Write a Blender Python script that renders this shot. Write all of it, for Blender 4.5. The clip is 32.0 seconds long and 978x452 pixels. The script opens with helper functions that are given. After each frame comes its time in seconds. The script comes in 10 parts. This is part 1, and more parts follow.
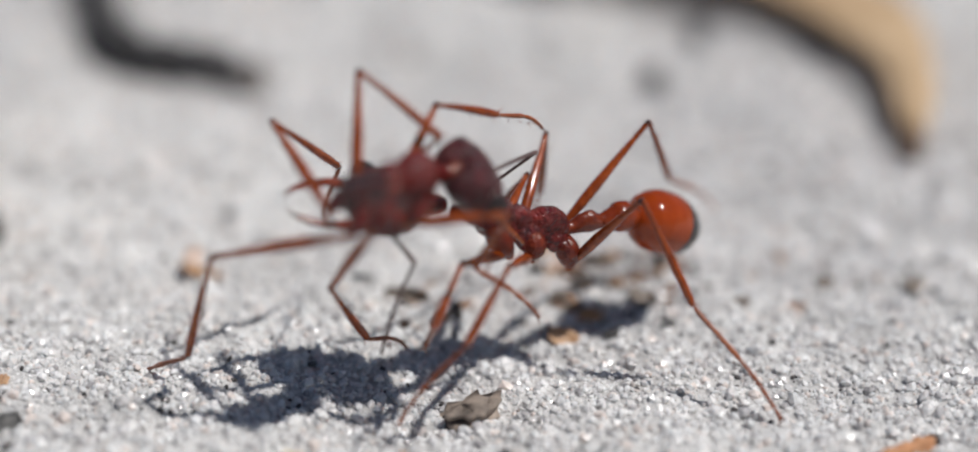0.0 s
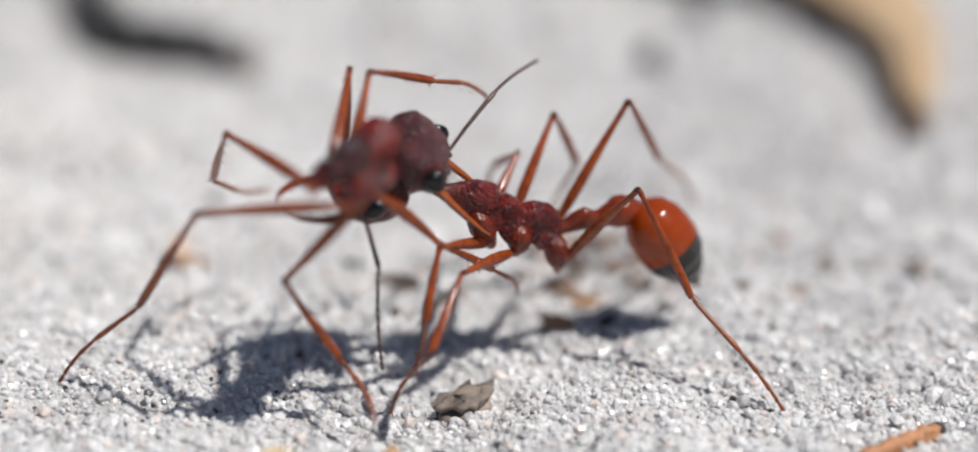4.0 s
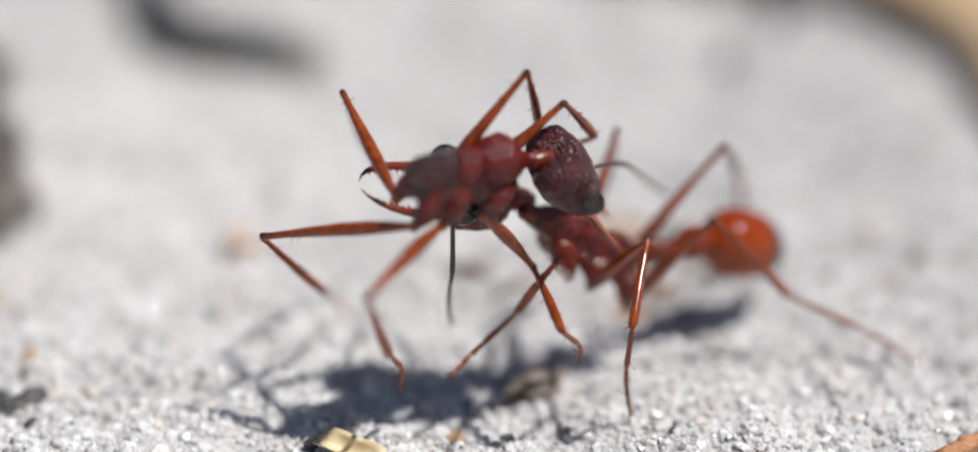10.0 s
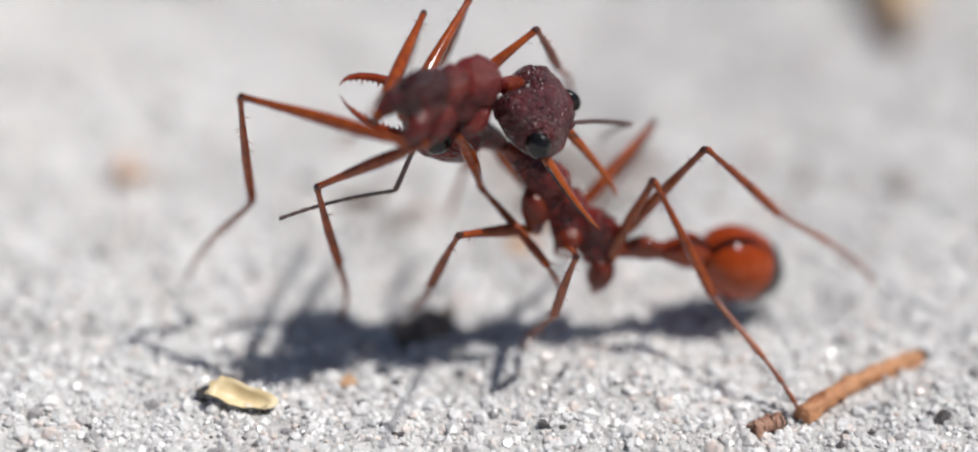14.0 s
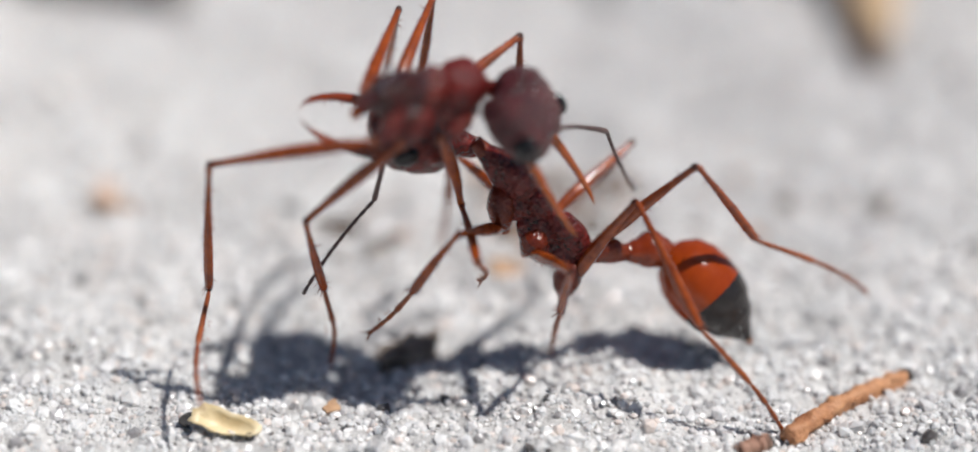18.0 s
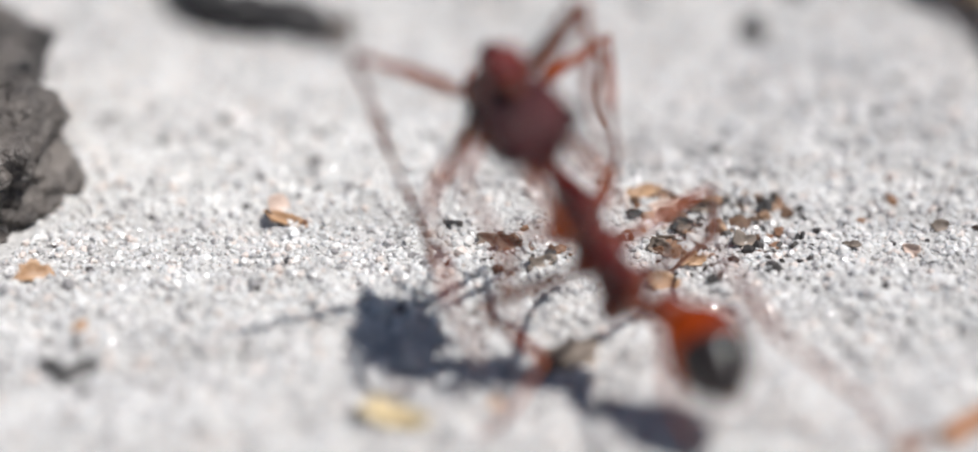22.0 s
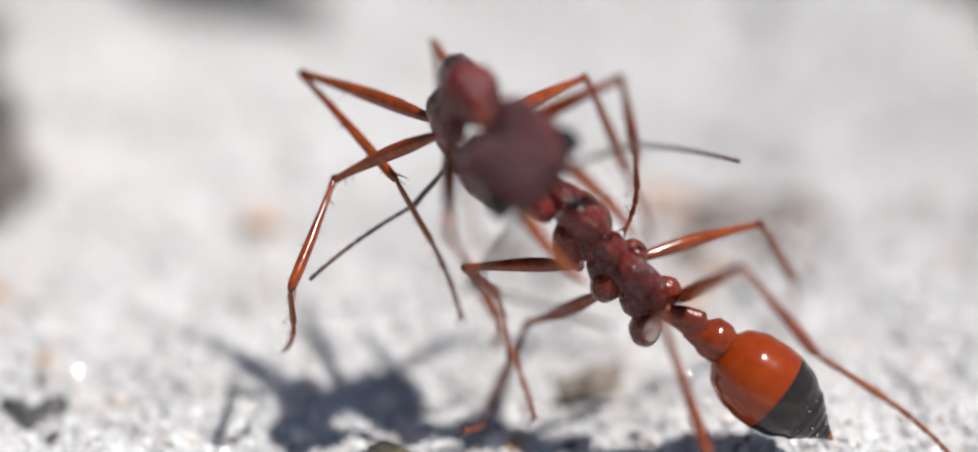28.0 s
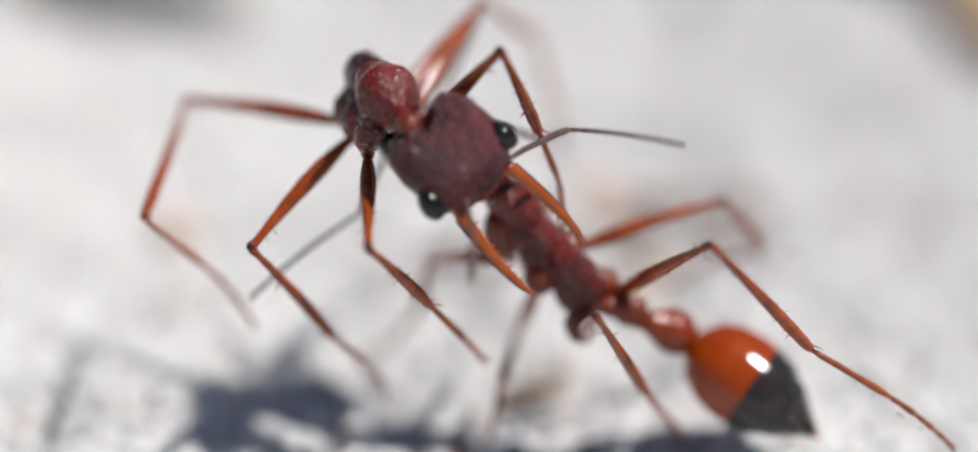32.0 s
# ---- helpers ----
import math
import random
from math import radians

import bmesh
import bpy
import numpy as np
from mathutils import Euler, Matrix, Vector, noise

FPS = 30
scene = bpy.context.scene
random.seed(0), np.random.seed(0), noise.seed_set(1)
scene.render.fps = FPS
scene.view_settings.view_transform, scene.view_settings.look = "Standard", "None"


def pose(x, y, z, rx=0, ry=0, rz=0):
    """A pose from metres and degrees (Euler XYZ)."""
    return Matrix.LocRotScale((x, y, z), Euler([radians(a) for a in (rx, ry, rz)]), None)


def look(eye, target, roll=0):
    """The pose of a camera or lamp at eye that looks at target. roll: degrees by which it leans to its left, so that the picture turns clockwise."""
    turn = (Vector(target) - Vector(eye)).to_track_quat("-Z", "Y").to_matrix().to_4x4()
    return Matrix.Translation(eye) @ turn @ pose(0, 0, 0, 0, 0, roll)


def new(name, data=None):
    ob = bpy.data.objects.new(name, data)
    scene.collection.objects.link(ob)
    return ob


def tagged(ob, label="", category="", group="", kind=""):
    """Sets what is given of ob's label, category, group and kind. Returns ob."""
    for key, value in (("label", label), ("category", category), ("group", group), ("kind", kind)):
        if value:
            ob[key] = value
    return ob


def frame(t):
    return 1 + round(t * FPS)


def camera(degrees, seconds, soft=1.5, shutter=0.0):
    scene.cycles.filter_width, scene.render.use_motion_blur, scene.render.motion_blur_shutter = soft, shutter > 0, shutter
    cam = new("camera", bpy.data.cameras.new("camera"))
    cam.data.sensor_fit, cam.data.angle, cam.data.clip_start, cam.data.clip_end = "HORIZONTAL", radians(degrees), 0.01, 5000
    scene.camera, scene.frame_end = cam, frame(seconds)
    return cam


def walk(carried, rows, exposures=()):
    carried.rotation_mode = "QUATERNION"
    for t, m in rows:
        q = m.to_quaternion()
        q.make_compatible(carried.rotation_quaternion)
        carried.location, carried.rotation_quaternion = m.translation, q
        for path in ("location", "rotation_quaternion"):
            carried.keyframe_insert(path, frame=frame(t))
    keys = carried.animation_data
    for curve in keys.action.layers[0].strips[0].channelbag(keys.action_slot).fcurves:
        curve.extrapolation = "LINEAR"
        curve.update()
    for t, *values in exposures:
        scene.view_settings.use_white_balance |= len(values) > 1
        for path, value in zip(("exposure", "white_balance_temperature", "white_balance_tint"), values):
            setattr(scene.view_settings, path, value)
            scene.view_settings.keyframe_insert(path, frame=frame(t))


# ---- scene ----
MM = 0.001


def at(x, y, z, rx=0, ry=0, rz=0):
    """A pose from millimetres and degrees: the whole place is a few centimetres wide."""
    return pose(x * MM, y * MM, z * MM, rx, ry, rz)


# ---- camera ----
cam = camera(30.0, 32.0, soft=1.9, shutter=0.0)
walk(cam, [
    (0, at(0, -79.49, 37.07, 64.99, -.74, .34)),
    (.5, at(.94, -79.51, 37.75, 64.37, -.47, -.7)),
    (1, at(.71, -80.16, 38.23, 64.37, -.63, -.18)),
    (1.5, at(.62, -80.74, 37.73, 65.49, -.64, -.25)),
    (2, at(.17, -81.42, 37.97, 65.23, -.98, .33)),
    (2.5, at(.65, -79.52, 37.34, 65.86, -.58, -1.01)),
    (3, at(1.08, -78.41, 36.69, 65.52, -.42, -.97)),
    (3.5, at(.63, -77.59, 36.5, 65.65, -.24, .12)),
    (4, at(.63, -77.46, 36.61, 64.18, -.21, .33)),
    (4.5, at(.81, -77.35, 36.88, 63.76, -.1, .96)),
    (6.5, at(.03, -76.92, 35.04, 64.51, .43, 1.22)),
    (7, at(-.56, -76.17, 33.15, 65.88, 1.1, 1.64)),
    (8, at(1.01, -76.09, 33.53, 65.29, .76, 3.2)),
    (8.5, at(.29, -76.09, 33.6, 65.06, .24, 1.81)),
    (9, at(-.18, -76.04, 34.25, 64.86, .05, .62)),
    (9.5, at(.56, -76.73, 33.46, 65.67, .07, 2.24)),
    (10, at(.65, -75.8, 31.82, 66.52, .43, 2.5)),
    (10.5, at(.53, -76.56, 32.3, 66.28, -.09, 1.64)),
    (11, at(-.48, -75.94, 33.5, 64.52, -.3, 1.19)),
    (11.5, at(-.55, -75.86, 34.19, 65.34, .01, .49)),
    (12, at(-.44, -74.65, 34.53, 64.83, .06, .56)),
    (12.5, at(-.52, -75.5, 34.36, 64.39, .38, .18)),
    (13, at(.45, -74.15, 35, 62.6, -.27, .26)),
    (13.5, at(.95, -74.34, 35.39, 62.37, -.39, .03)),
    (14, at(.96, -74.1, 35.24, 61.38, -.62, -.47)),
    (14.5, at(1.34, -73.34, 34.74, 62.38, -.64, -.3)),
    (16.5, at(1.37, -73.12, 34.46, 62.45, -.34, -.21)),
    (17, at(1.38, -73.25, 33.93, 63.13, -.6, -.48)),
    (17.5, at(1.3, -73.19, 34.27, 62.59, -.48, -.25)),
    (18, at(.67, -73.95, 34.99, 62.26, -.54, -1.41)),
    (18.5, at(1.45, -74.43, 35.32, 61.16, -.59, -.85)),
    (19, at(.18, -74.32, 35.51, 61.41, -.43, -.73)),
    (19.5, at(.77, -74.56, 34.87, 60.83, .17, -.29)),
    (20, at(.23, -73.65, 34.42, 60.26, .78, 1.22)),
    (20.5, at(1.41, -73.81, 33.59, 62.26, .61, .73)),
    (21, at(1.04, -75.56, 33.51, 63.04, .97, 2.56)),
    (21.5, at(-.97, -78.17, 30.91, 66.43, 1.84, 2.03)),
    (22, at(-.12, -77.26, 33.47, 64.9, .86, 2.79)),
    (22.5, at(-.92, -72.04, 31.28, 64.11, .96, 2.1)),
    (23, at(-1.25, -70.75, 30.07, 65.04, .43, 1.4)),
    (24, at(-2.61, -70.2, 29.92, 64.84, -.24, .52)),
    (25, at(-1.64, -68.35, 30.62, 61.61, -.54, .49)),
    (26, at(-1.75, -70.03, 29.4, 65.01, .16, .91)),
    (28.5, at(-2.98, -69.92, 33.73, 61.5, .68, .74)),
    (29, at(-2.17, -69.4, 34.3, 59.52, .54, .37)),
    (29.5, at(-1.04, -69.36, 32.91, 62.43, .26, .52)),
    (30, at(-.59, -67.81, 30.04, 63.64, .27, .77)),
    (30.5, at(-1.76, -67.51, 30.52, 63.63, .12, .21)),
    (31, at(-2.75, -66.14, 30.42, 63.61, .03, -1.37)),
    (32, at(-4.15, -67.02, 30.43, 63.83, .24, -2.51)),
], exposures=((0, -0.42), (2, -0.40), (3, -0.18), (4, -0.24), (6.5, -0.16), (8, -0.08), (9, -0.08), (10, -0.20), (11, -0.12), (13, -0.26), (14, -0.22), (17, -0.14), (18, -0.20), (22, -0.14), (26, -0.17), (29, 0.0), (31, -0.02), (32, -0.04)))
# the point that the lens is focused on; it is pulled to and fro as the film is shot
focus_point = new("focus_point")
focus_point.empty_display_size = 0.001
cam.data.dof.use_dof = True
cam.data.dof.aperture_fstop = 12.5

# ---- light: a high sun from the right front, and the open sky ----
SUN_WAY = Vector((0.47, -0.12, 1.0)).normalized()
world = bpy.data.worlds.new("sky")
scene.world = world
world.use_nodes = True
wn = world.node_tree
sky = wn.nodes.new("ShaderNodeTexSky")
sky.sky_type, sky.sun_disc = "NISHITA", False
sky.sun_elevation = math.asin(SUN_WAY.z)
sky.sun_rotation = math.atan2(SUN_WAY.x, SUN_WAY.y)
wn.links.new(sky.outputs[0], wn.nodes["Background"].inputs[0])
wn.nodes["Background"].inputs[1].default_value = 0.054
sun = new("sun", bpy.data.lights.new("sun", "SUN"))
sun.data.energy, sun.data.angle, sun.data.color = 4.7, radians(1.6), (1.0, 0.975, 0.945)
sun.matrix_world = look(SUN_WAY, (0, 0, 0))


# ---- materials ----
def node(tree, kind, **values):
    n = tree.nodes.new(kind)
    for key, value in values.items():
        n.inputs[key.replace("_", " ")].default_value = value
    return n


def material(name, low, high, rough=0.5, grain=900.0, stain=120.0, bump=0.3, metal=0.0, coat=0.0, through_light=0.0,
             speck=None, piece=False, ior=1.5, bump_depth=0.00006, pits=0.0, broad_scale=0.0, broad_dark=(0.8, 0.8, 0.8)):
    """Two colours mixed by fine grain and broad stains, with a fine relief. Scales are per metre."""
    m = bpy.data.materials.new(name)
    m.use_nodes = True
    t, b = m.node_tree, m.node_tree.nodes["Principled BSDF"]
    place = t.nodes.new("ShaderNodeTexCoord")
    fine = node(t, "ShaderNodeTexNoise", Scale=grain, Detail=4.0, Roughness=0.6)
    broad = node(t, "ShaderNodeTexNoise", Scale=stain, Detail=3.0)
    for n in (fine, broad):
        t.links.new(place.outputs["Object"], n.inputs["Vector"])
    add = t.nodes.new("ShaderNodeMath")
    add.operation = "ADD"
    t.links.new(fine.outputs["Fac"], add.inputs[0])
    t.links.new(broad.outputs["Fac"], add.inputs[1])
    spread = t.nodes.new("ShaderNodeMapRange")
    spread.inputs["From Min"].default_value, spread.inputs["From Max"].default_value = 0.7, 1.3
    t.links.new(add.outputs[0], spread.inputs["Value"])
    mix = t.nodes.new("ShaderNodeMix")
    mix.data_type = "RGBA"
    mix.inputs["A"].default_value, mix.inputs["B"].default_value = (*low, 1), (*high, 1)
    t.links.new(spread.outputs["Result"], mix.inputs["Factor"])
    colour = mix.outputs["Result"]
    if piece or speck:
        geo = t.nodes.new("ShaderNodeNewGeometry")
        ramp = t.nodes.new("ShaderNodeValToRGB")
        ramp.color_ramp.interpolation = "CONSTANT"
        stops = speck
        ramp.color_ramp.elements[0].position, ramp.color_ramp.elements[0].color = stops[0][0], (*stops[0][1], 1)
        ramp.color_ramp.elements[1].position, ramp.color_ramp.elements[1].color = stops[1][0], (*stops[1][1], 1)
        for where, tint in stops[2:]:
            ramp.color_ramp.elements.new(where).color = (*tint, 1)
        t.links.new(geo.outputs["Random Per Island"], ramp.inputs["Fac"])
        tint = t.nodes.new("ShaderNodeMix")
        tint.data_type, tint.blend_type = "RGBA", "MULTIPLY"
        tint.inputs["Factor"].default_value = 1.0
        t.links.new(colour, tint.inputs["A"])
        t.links.new(ramp.outputs["Color"], tint.inputs["B"])
        colour = tint.outputs["Result"]
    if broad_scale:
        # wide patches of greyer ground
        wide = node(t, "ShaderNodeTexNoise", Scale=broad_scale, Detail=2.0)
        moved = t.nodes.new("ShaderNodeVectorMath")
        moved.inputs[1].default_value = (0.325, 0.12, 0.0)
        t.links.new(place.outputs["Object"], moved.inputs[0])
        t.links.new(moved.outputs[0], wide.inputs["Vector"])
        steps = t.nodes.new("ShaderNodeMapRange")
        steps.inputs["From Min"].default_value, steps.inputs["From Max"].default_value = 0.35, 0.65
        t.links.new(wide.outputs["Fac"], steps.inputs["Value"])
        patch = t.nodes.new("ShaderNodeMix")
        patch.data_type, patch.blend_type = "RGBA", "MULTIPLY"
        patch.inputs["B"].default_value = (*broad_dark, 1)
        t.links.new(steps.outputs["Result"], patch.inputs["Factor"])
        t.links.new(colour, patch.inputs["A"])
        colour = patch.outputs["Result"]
    t.links.new(colour, b.inputs["Base Color"])
    b.inputs["Roughness"].default_value, b.inputs["Metallic"].default_value = rough, metal
    b.inputs["IOR"].default_value, b.inputs["Coat Weight"].default_value = ior, coat
    b.inputs["Coat Roughness"].default_value = 0.08
    if through_light:
        b.inputs["Subsurface Weight"].default_value = through_light
        b.inputs["Subsurface Radius"].default_value = (1.0, 0.85, 0.78)
        b.inputs["Subsurface Scale"].default_value = 0.00025
    if bump:
        relief = node(t, "ShaderNodeBump", Strength=bump, Distance=bump_depth)
        relief_from = fine.outputs["Fac"]
        if pits:
            cells = node(t, "ShaderNodeTexVoronoi", Scale=pits)
            t.links.new(place.outputs["Object"], cells.inputs["Vector"])
            both = t.nodes.new("ShaderNodeMath")
            both.operation = "MULTIPLY_ADD"
            both.inputs[1].default_value = 0.7
            t.links.new(cells.outputs["Distance"], both.inputs[0])
            t.links.new(fine.outputs["Fac"], both.inputs[2])
            relief_from = both.outputs[0]
        t.links.new(relief_from, relief.inputs["Height"])
        t.links.new(relief.outputs["Normal"], b.inputs["Normal"])
    return m


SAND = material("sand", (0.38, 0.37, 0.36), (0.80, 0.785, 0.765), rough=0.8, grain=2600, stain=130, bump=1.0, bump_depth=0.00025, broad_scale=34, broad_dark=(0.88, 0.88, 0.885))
GRAIN = material("quartz_grain", (0.68, 0.665, 0.645), (0.96, 0.945, 0.925), rough=0.18, grain=5000, stain=300, bump=0.4, piece=True,
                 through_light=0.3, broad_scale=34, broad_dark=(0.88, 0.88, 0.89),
                 speck=((0.0, (1.0, 1.0, 1.0)), (0.3, (0.86, 0.86, 0.87)), (0.48, (1.0, 0.99, 0.98)), (0.66, (0.72, 0.71, 0.72)), (0.78, (1.0, 0.90, 0.85)),
                        (0.86, (0.97, 0.97, 0.98)), (0.93, (0.46, 0.45, 0.46)), (0.982, (0.14, 0.13, 0.13))))
CRUMB = material("plant_crumb", (0.16, 0.075, 0.04), (0.46, 0.30, 0.19), rough=0.6, grain=2600, stain=400, bump=0.6, piece=True,
                 speck=((0.0, (1.0, 1.0, 1.0)), (0.3, (0.45, 0.42, 0.42)), (0.6, (0.8, 0.7, 0.66)), (0.8, (0.2, 0.19, 0.19))))
GRIT = material("dark_grit", (0.02, 0.018, 0.018), (0.07, 0.06, 0.055), rough=0.6, grain=3000, stain=400, bump=0.6)
GLINT = material("glassy_quartz", (0.7, 0.69, 0.68), (0.94, 0.93, 0.92), rough=0.1, grain=3000, stain=300, bump=0.1, coat=0.3)
HEAD_SKIN = material("head_cuticle", (0.03, 0.007, 0.009), (0.135, 0.023, 0.027), rough=0.24, grain=4600, stain=800, bump=1.0, bump_depth=0.00015, pits=7000)
CHEST_SKIN = material("thorax_cuticle", (0.03, 0.003, 0.003), (0.19, 0.017, 0.011), rough=0.11, grain=4200, stain=900, bump=1.0, bump_depth=0.00013, ior=1.55, pits=5600)
DARK_CHEST = material("dark_thorax_cuticle", (0.010, 0.003, 0.003), (0.07, 0.008, 0.007), rough=0.11, grain=4200, stain=800, bump=1.0, bump_depth=0.00018, ior=1.55, pits=5200)
BALL_SKIN = material("pronotum_cuticle", (0.055, 0.006, 0.006), (0.20, 0.017, 0.013), rough=0.2, grain=5200, stain=700, bump=0.9, bump_depth=0.00009, pits=7600)
PALE_CHEST = material("pleura_cuticle", (0.018, 0.003, 0.003), (0.10, 0.013, 0.010), rough=0.14, grain=4200, stain=900, bump=1.0, bump_depth=0.00016, ior=1.55, pits=5600)
NODE_SKIN = material("petiole_cuticle", (0.09, 0.012, 0.005), (0.23, 0.038, 0.010), rough=0.26, grain=4600, stain=500, bump=0.6)
POST_SKIN = material("postpetiole_cuticle", (0.13, 0.016, 0.004), (0.27, 0.04, 0.007), rough=0.2, grain=3600, stain=500, bump=0.4)
AMBER = material("amber_cuticle", (0.23, 0.027, 0.002), (0.34, 0.049, 0.003), rough=0.15, grain=1500, stain=260, bump=0.04)
PITCH = material("black_cuticle", (0.012, 0.010, 0.010), (0.03, 0.024, 0.022), rough=0.17, grain=1800, stain=400, bump=0.03)
STING_SKIN = material("sting_cuticle", (0.22, 0.07, 0.02), (0.36, 0.13, 0.04), rough=0.3, grain=3000, stain=600, bump=0.2)
LEG_SKIN = material("leg_cuticle", (0.13, 0.020, 0.004), (0.34, 0.064, 0.008), rough=0.18, grain=3600, stain=420, bump=0.15, coat=0.15)
COXA_SKIN = material("coxa_cuticle", (0.075, 0.009, 0.005), (0.22, 0.032, 0.010), rough=0.18, grain=4200, stain=600, bump=0.6, bump_depth=0.00009, pits=7600)
KNEE_SKIN = material("knee_cuticle", (0.02, 0.008, 0.006), (0.09, 0.022, 0.012), rough=0.22, grain=3600, stain=500, bump=0.2)
TIP_SKIN = material("foot_cuticle", (0.15, 0.03, 0.008), (0.34, 0.085, 0.02), rough=0.35, grain=4600, stain=700, bump=0.3)
JAW_SKIN = material("jaw_cuticle", (0.24, 0.045, 0.005), (0.40, 0.085, 0.01), rough=0.17, grain=2600, stain=420, bump=0.15, coat=0.3)
RED_JAW = material("red_jaw_cuticle", (0.12, 0.016, 0.007), (0.28, 0.045, 0.012), rough=0.2, grain=2600, stain=420, bump=0.2)
EYE_SKIN = material("eye", (0.005, 0.005, 0.006), (0.012, 0.011, 0.012), rough=0.14, grain=9000, stain=500, bump=0.05, coat=0.08, ior=1.42)
FEELER_SKIN = material("feeler_cuticle", (0.045, 0.03, 0.03), (0.13, 0.07, 0.06), rough=0.35, grain=4200, stain=500, bump=0.3)
LEAF_SKIN = material("dead_leaf", (0.40, 0.26, 0.14), (0.62, 0.45, 0.28), rough=0.6, grain=700, stain=110, bump=0.6)
LEAF_TIP = material("dark_leaf_tip", (0.06, 0.04, 0.025), (0.16, 0.09, 0.05), rough=0.7, grain=900, stain=200, bump=0.4)
TWIG_SKIN = material("twig_bark", (0.30, 0.11, 0.045), (0.66, 0.34, 0.17), rough=0.6, grain=1300, stain=300, bump=1.0, bump_depth=0.0003)
STUB_SKIN = material("stub_bark", (0.26, 0.12, 0.08), (0.58, 0.36, 0.26), rough=0.6, grain=1300, stain=400, bump=1.0, bump_depth=0.0003)
CHIP_SKIN = material("weathered_wood", (0.05, 0.038, 0.03), (0.42, 0.34, 0.28), rough=0.7, grain=1300, stain=500, bump=0.8, bump_depth=0.00012)
HUSK_SKIN = material("seed_husk", (0.64, 0.50, 0.28), (0.84, 0.73, 0.50), rough=0.4, grain=1500, stain=350, bump=0.3)
RUST_HUSK = material("rusty_husk", (0.34, 0.19, 0.10), (0.62, 0.40, 0.24), rough=0.5, grain=1600, stain=350, bump=0.4)
CHAR = material("charred_bark", (0.018, 0.017, 0.018), (0.075, 0.07, 0.07), rough=0.75, grain=900, stain=160, bump=0.9, bump_depth=0.0003)
PINK_HUSK = material("pale_husk", (0.55, 0.41, 0.34), (0.74, 0.60, 0.52), rough=0.55, grain=1600, stain=350, bump=0.4)
PEBBLE_SKIN = material("pebble_stone", (0.02, 0.02, 0.022), (0.22, 0.21, 0.2), rough=0.6, grain=1600, stain=420, bump=0.9, bump_depth=0.0003)
ROCK_SKIN = material("grey_rock", (0.016, 0.014, 0.014), (0.25, 0.22, 0.20), rough=0.4, grain=900, stain=210, bump=1.0, bump_depth=0.0013)


# ---- building helpers ----
def finish(name, bm, mat, smooth=True):
    me = bpy.data.meshes.new(name)
    bm.normal_update()
    bm.to_mesh(me)
    bm.free()
    me.materials.append(mat)
    if smooth:
        me.polygons.foreach_set("use_smooth", [True] * len(me.polygons))
    return me


def part(name, bm, mat, parent, label="", m=None, smooth=True):
    ob = new(name, finish(name, bm, mat, smooth))
    ob.parent = parent
    if m is not None:
        ob.matrix_basis = m
    return tagged(ob, label)


def thing(name, label, category, m, group="", kind=""):
    ob = new(name)
    ob.empty_display_size = 0.001
    ob.matrix_basis = m
    return tagged(ob, label, category, group, kind)


def loft(bm, rings, sides=16, square=2.0, rough=0.0, seed=0.0):
    """A closed tube through rings (x, y, z, half width, half height), in millimetres; square above 2 makes it boxier."""
    made = []
    for x, y, z, w, h in rings:
        loop = []
        for k in range(sides):
            a = 2 * math.pi * k / sides
            c, s = math.cos(a), math.sin(a)
            r = (abs(c) ** square + abs(s) ** square) ** (-1 / square)
            n = 1 + rough * (noise.noise((x * 1.3 + seed, c * 1.7, s * 1.7)) + 0.4 * noise.noise((x * 5.2 + seed, c * 5.5, s * 5.5)))
            loop.append(bm.verts.new(((x) * MM, (y + c * r * w * n) * MM, (z + s * r * h * n) * MM)))
        made.append(loop)
    for one, two in zip(made, made[1:]):
        for k in range(sides):
            bm.faces.new((one[k], one[(k + 1) % sides], two[(k + 1) % sides], two[k]))
    bm.faces.new(made[0][::-1])
    bm.faces.new(made[-1])
    return bm


def tube(points, radii, sides=8):
    """A tapered tube through points in millimetres."""
    bm = bmesh.new()
    made, side = [], None
    pts = [Vector(p) for p in points]
    for i, (p, r) in enumerate(zip(pts, radii)):
        d = (pts[min(i + 1, len(pts) - 1)] - pts[max(i - 1, 0)]).normalized()
        if side is None:
            side = d.orthogonal().normalized()
        side = (side - d * side.dot(d)).normalized()
        other = d.cross(side)
        made.append([bm.verts.new((p + (side * math.cos(a) + other * math.sin(a)) * r) * MM)
                     for a in (2 * math.pi * k / sides for k in range(sides))])
    for one, two in zip(made, made[1:]):
        for k in range(sides):
            bm.faces.new((one[k], one[(k + 1) % sides], two[(k + 1) % sides], two[k]))
    bm.faces.new(made[0][::-1])
    bm.faces.new(made[-1])
    return bm


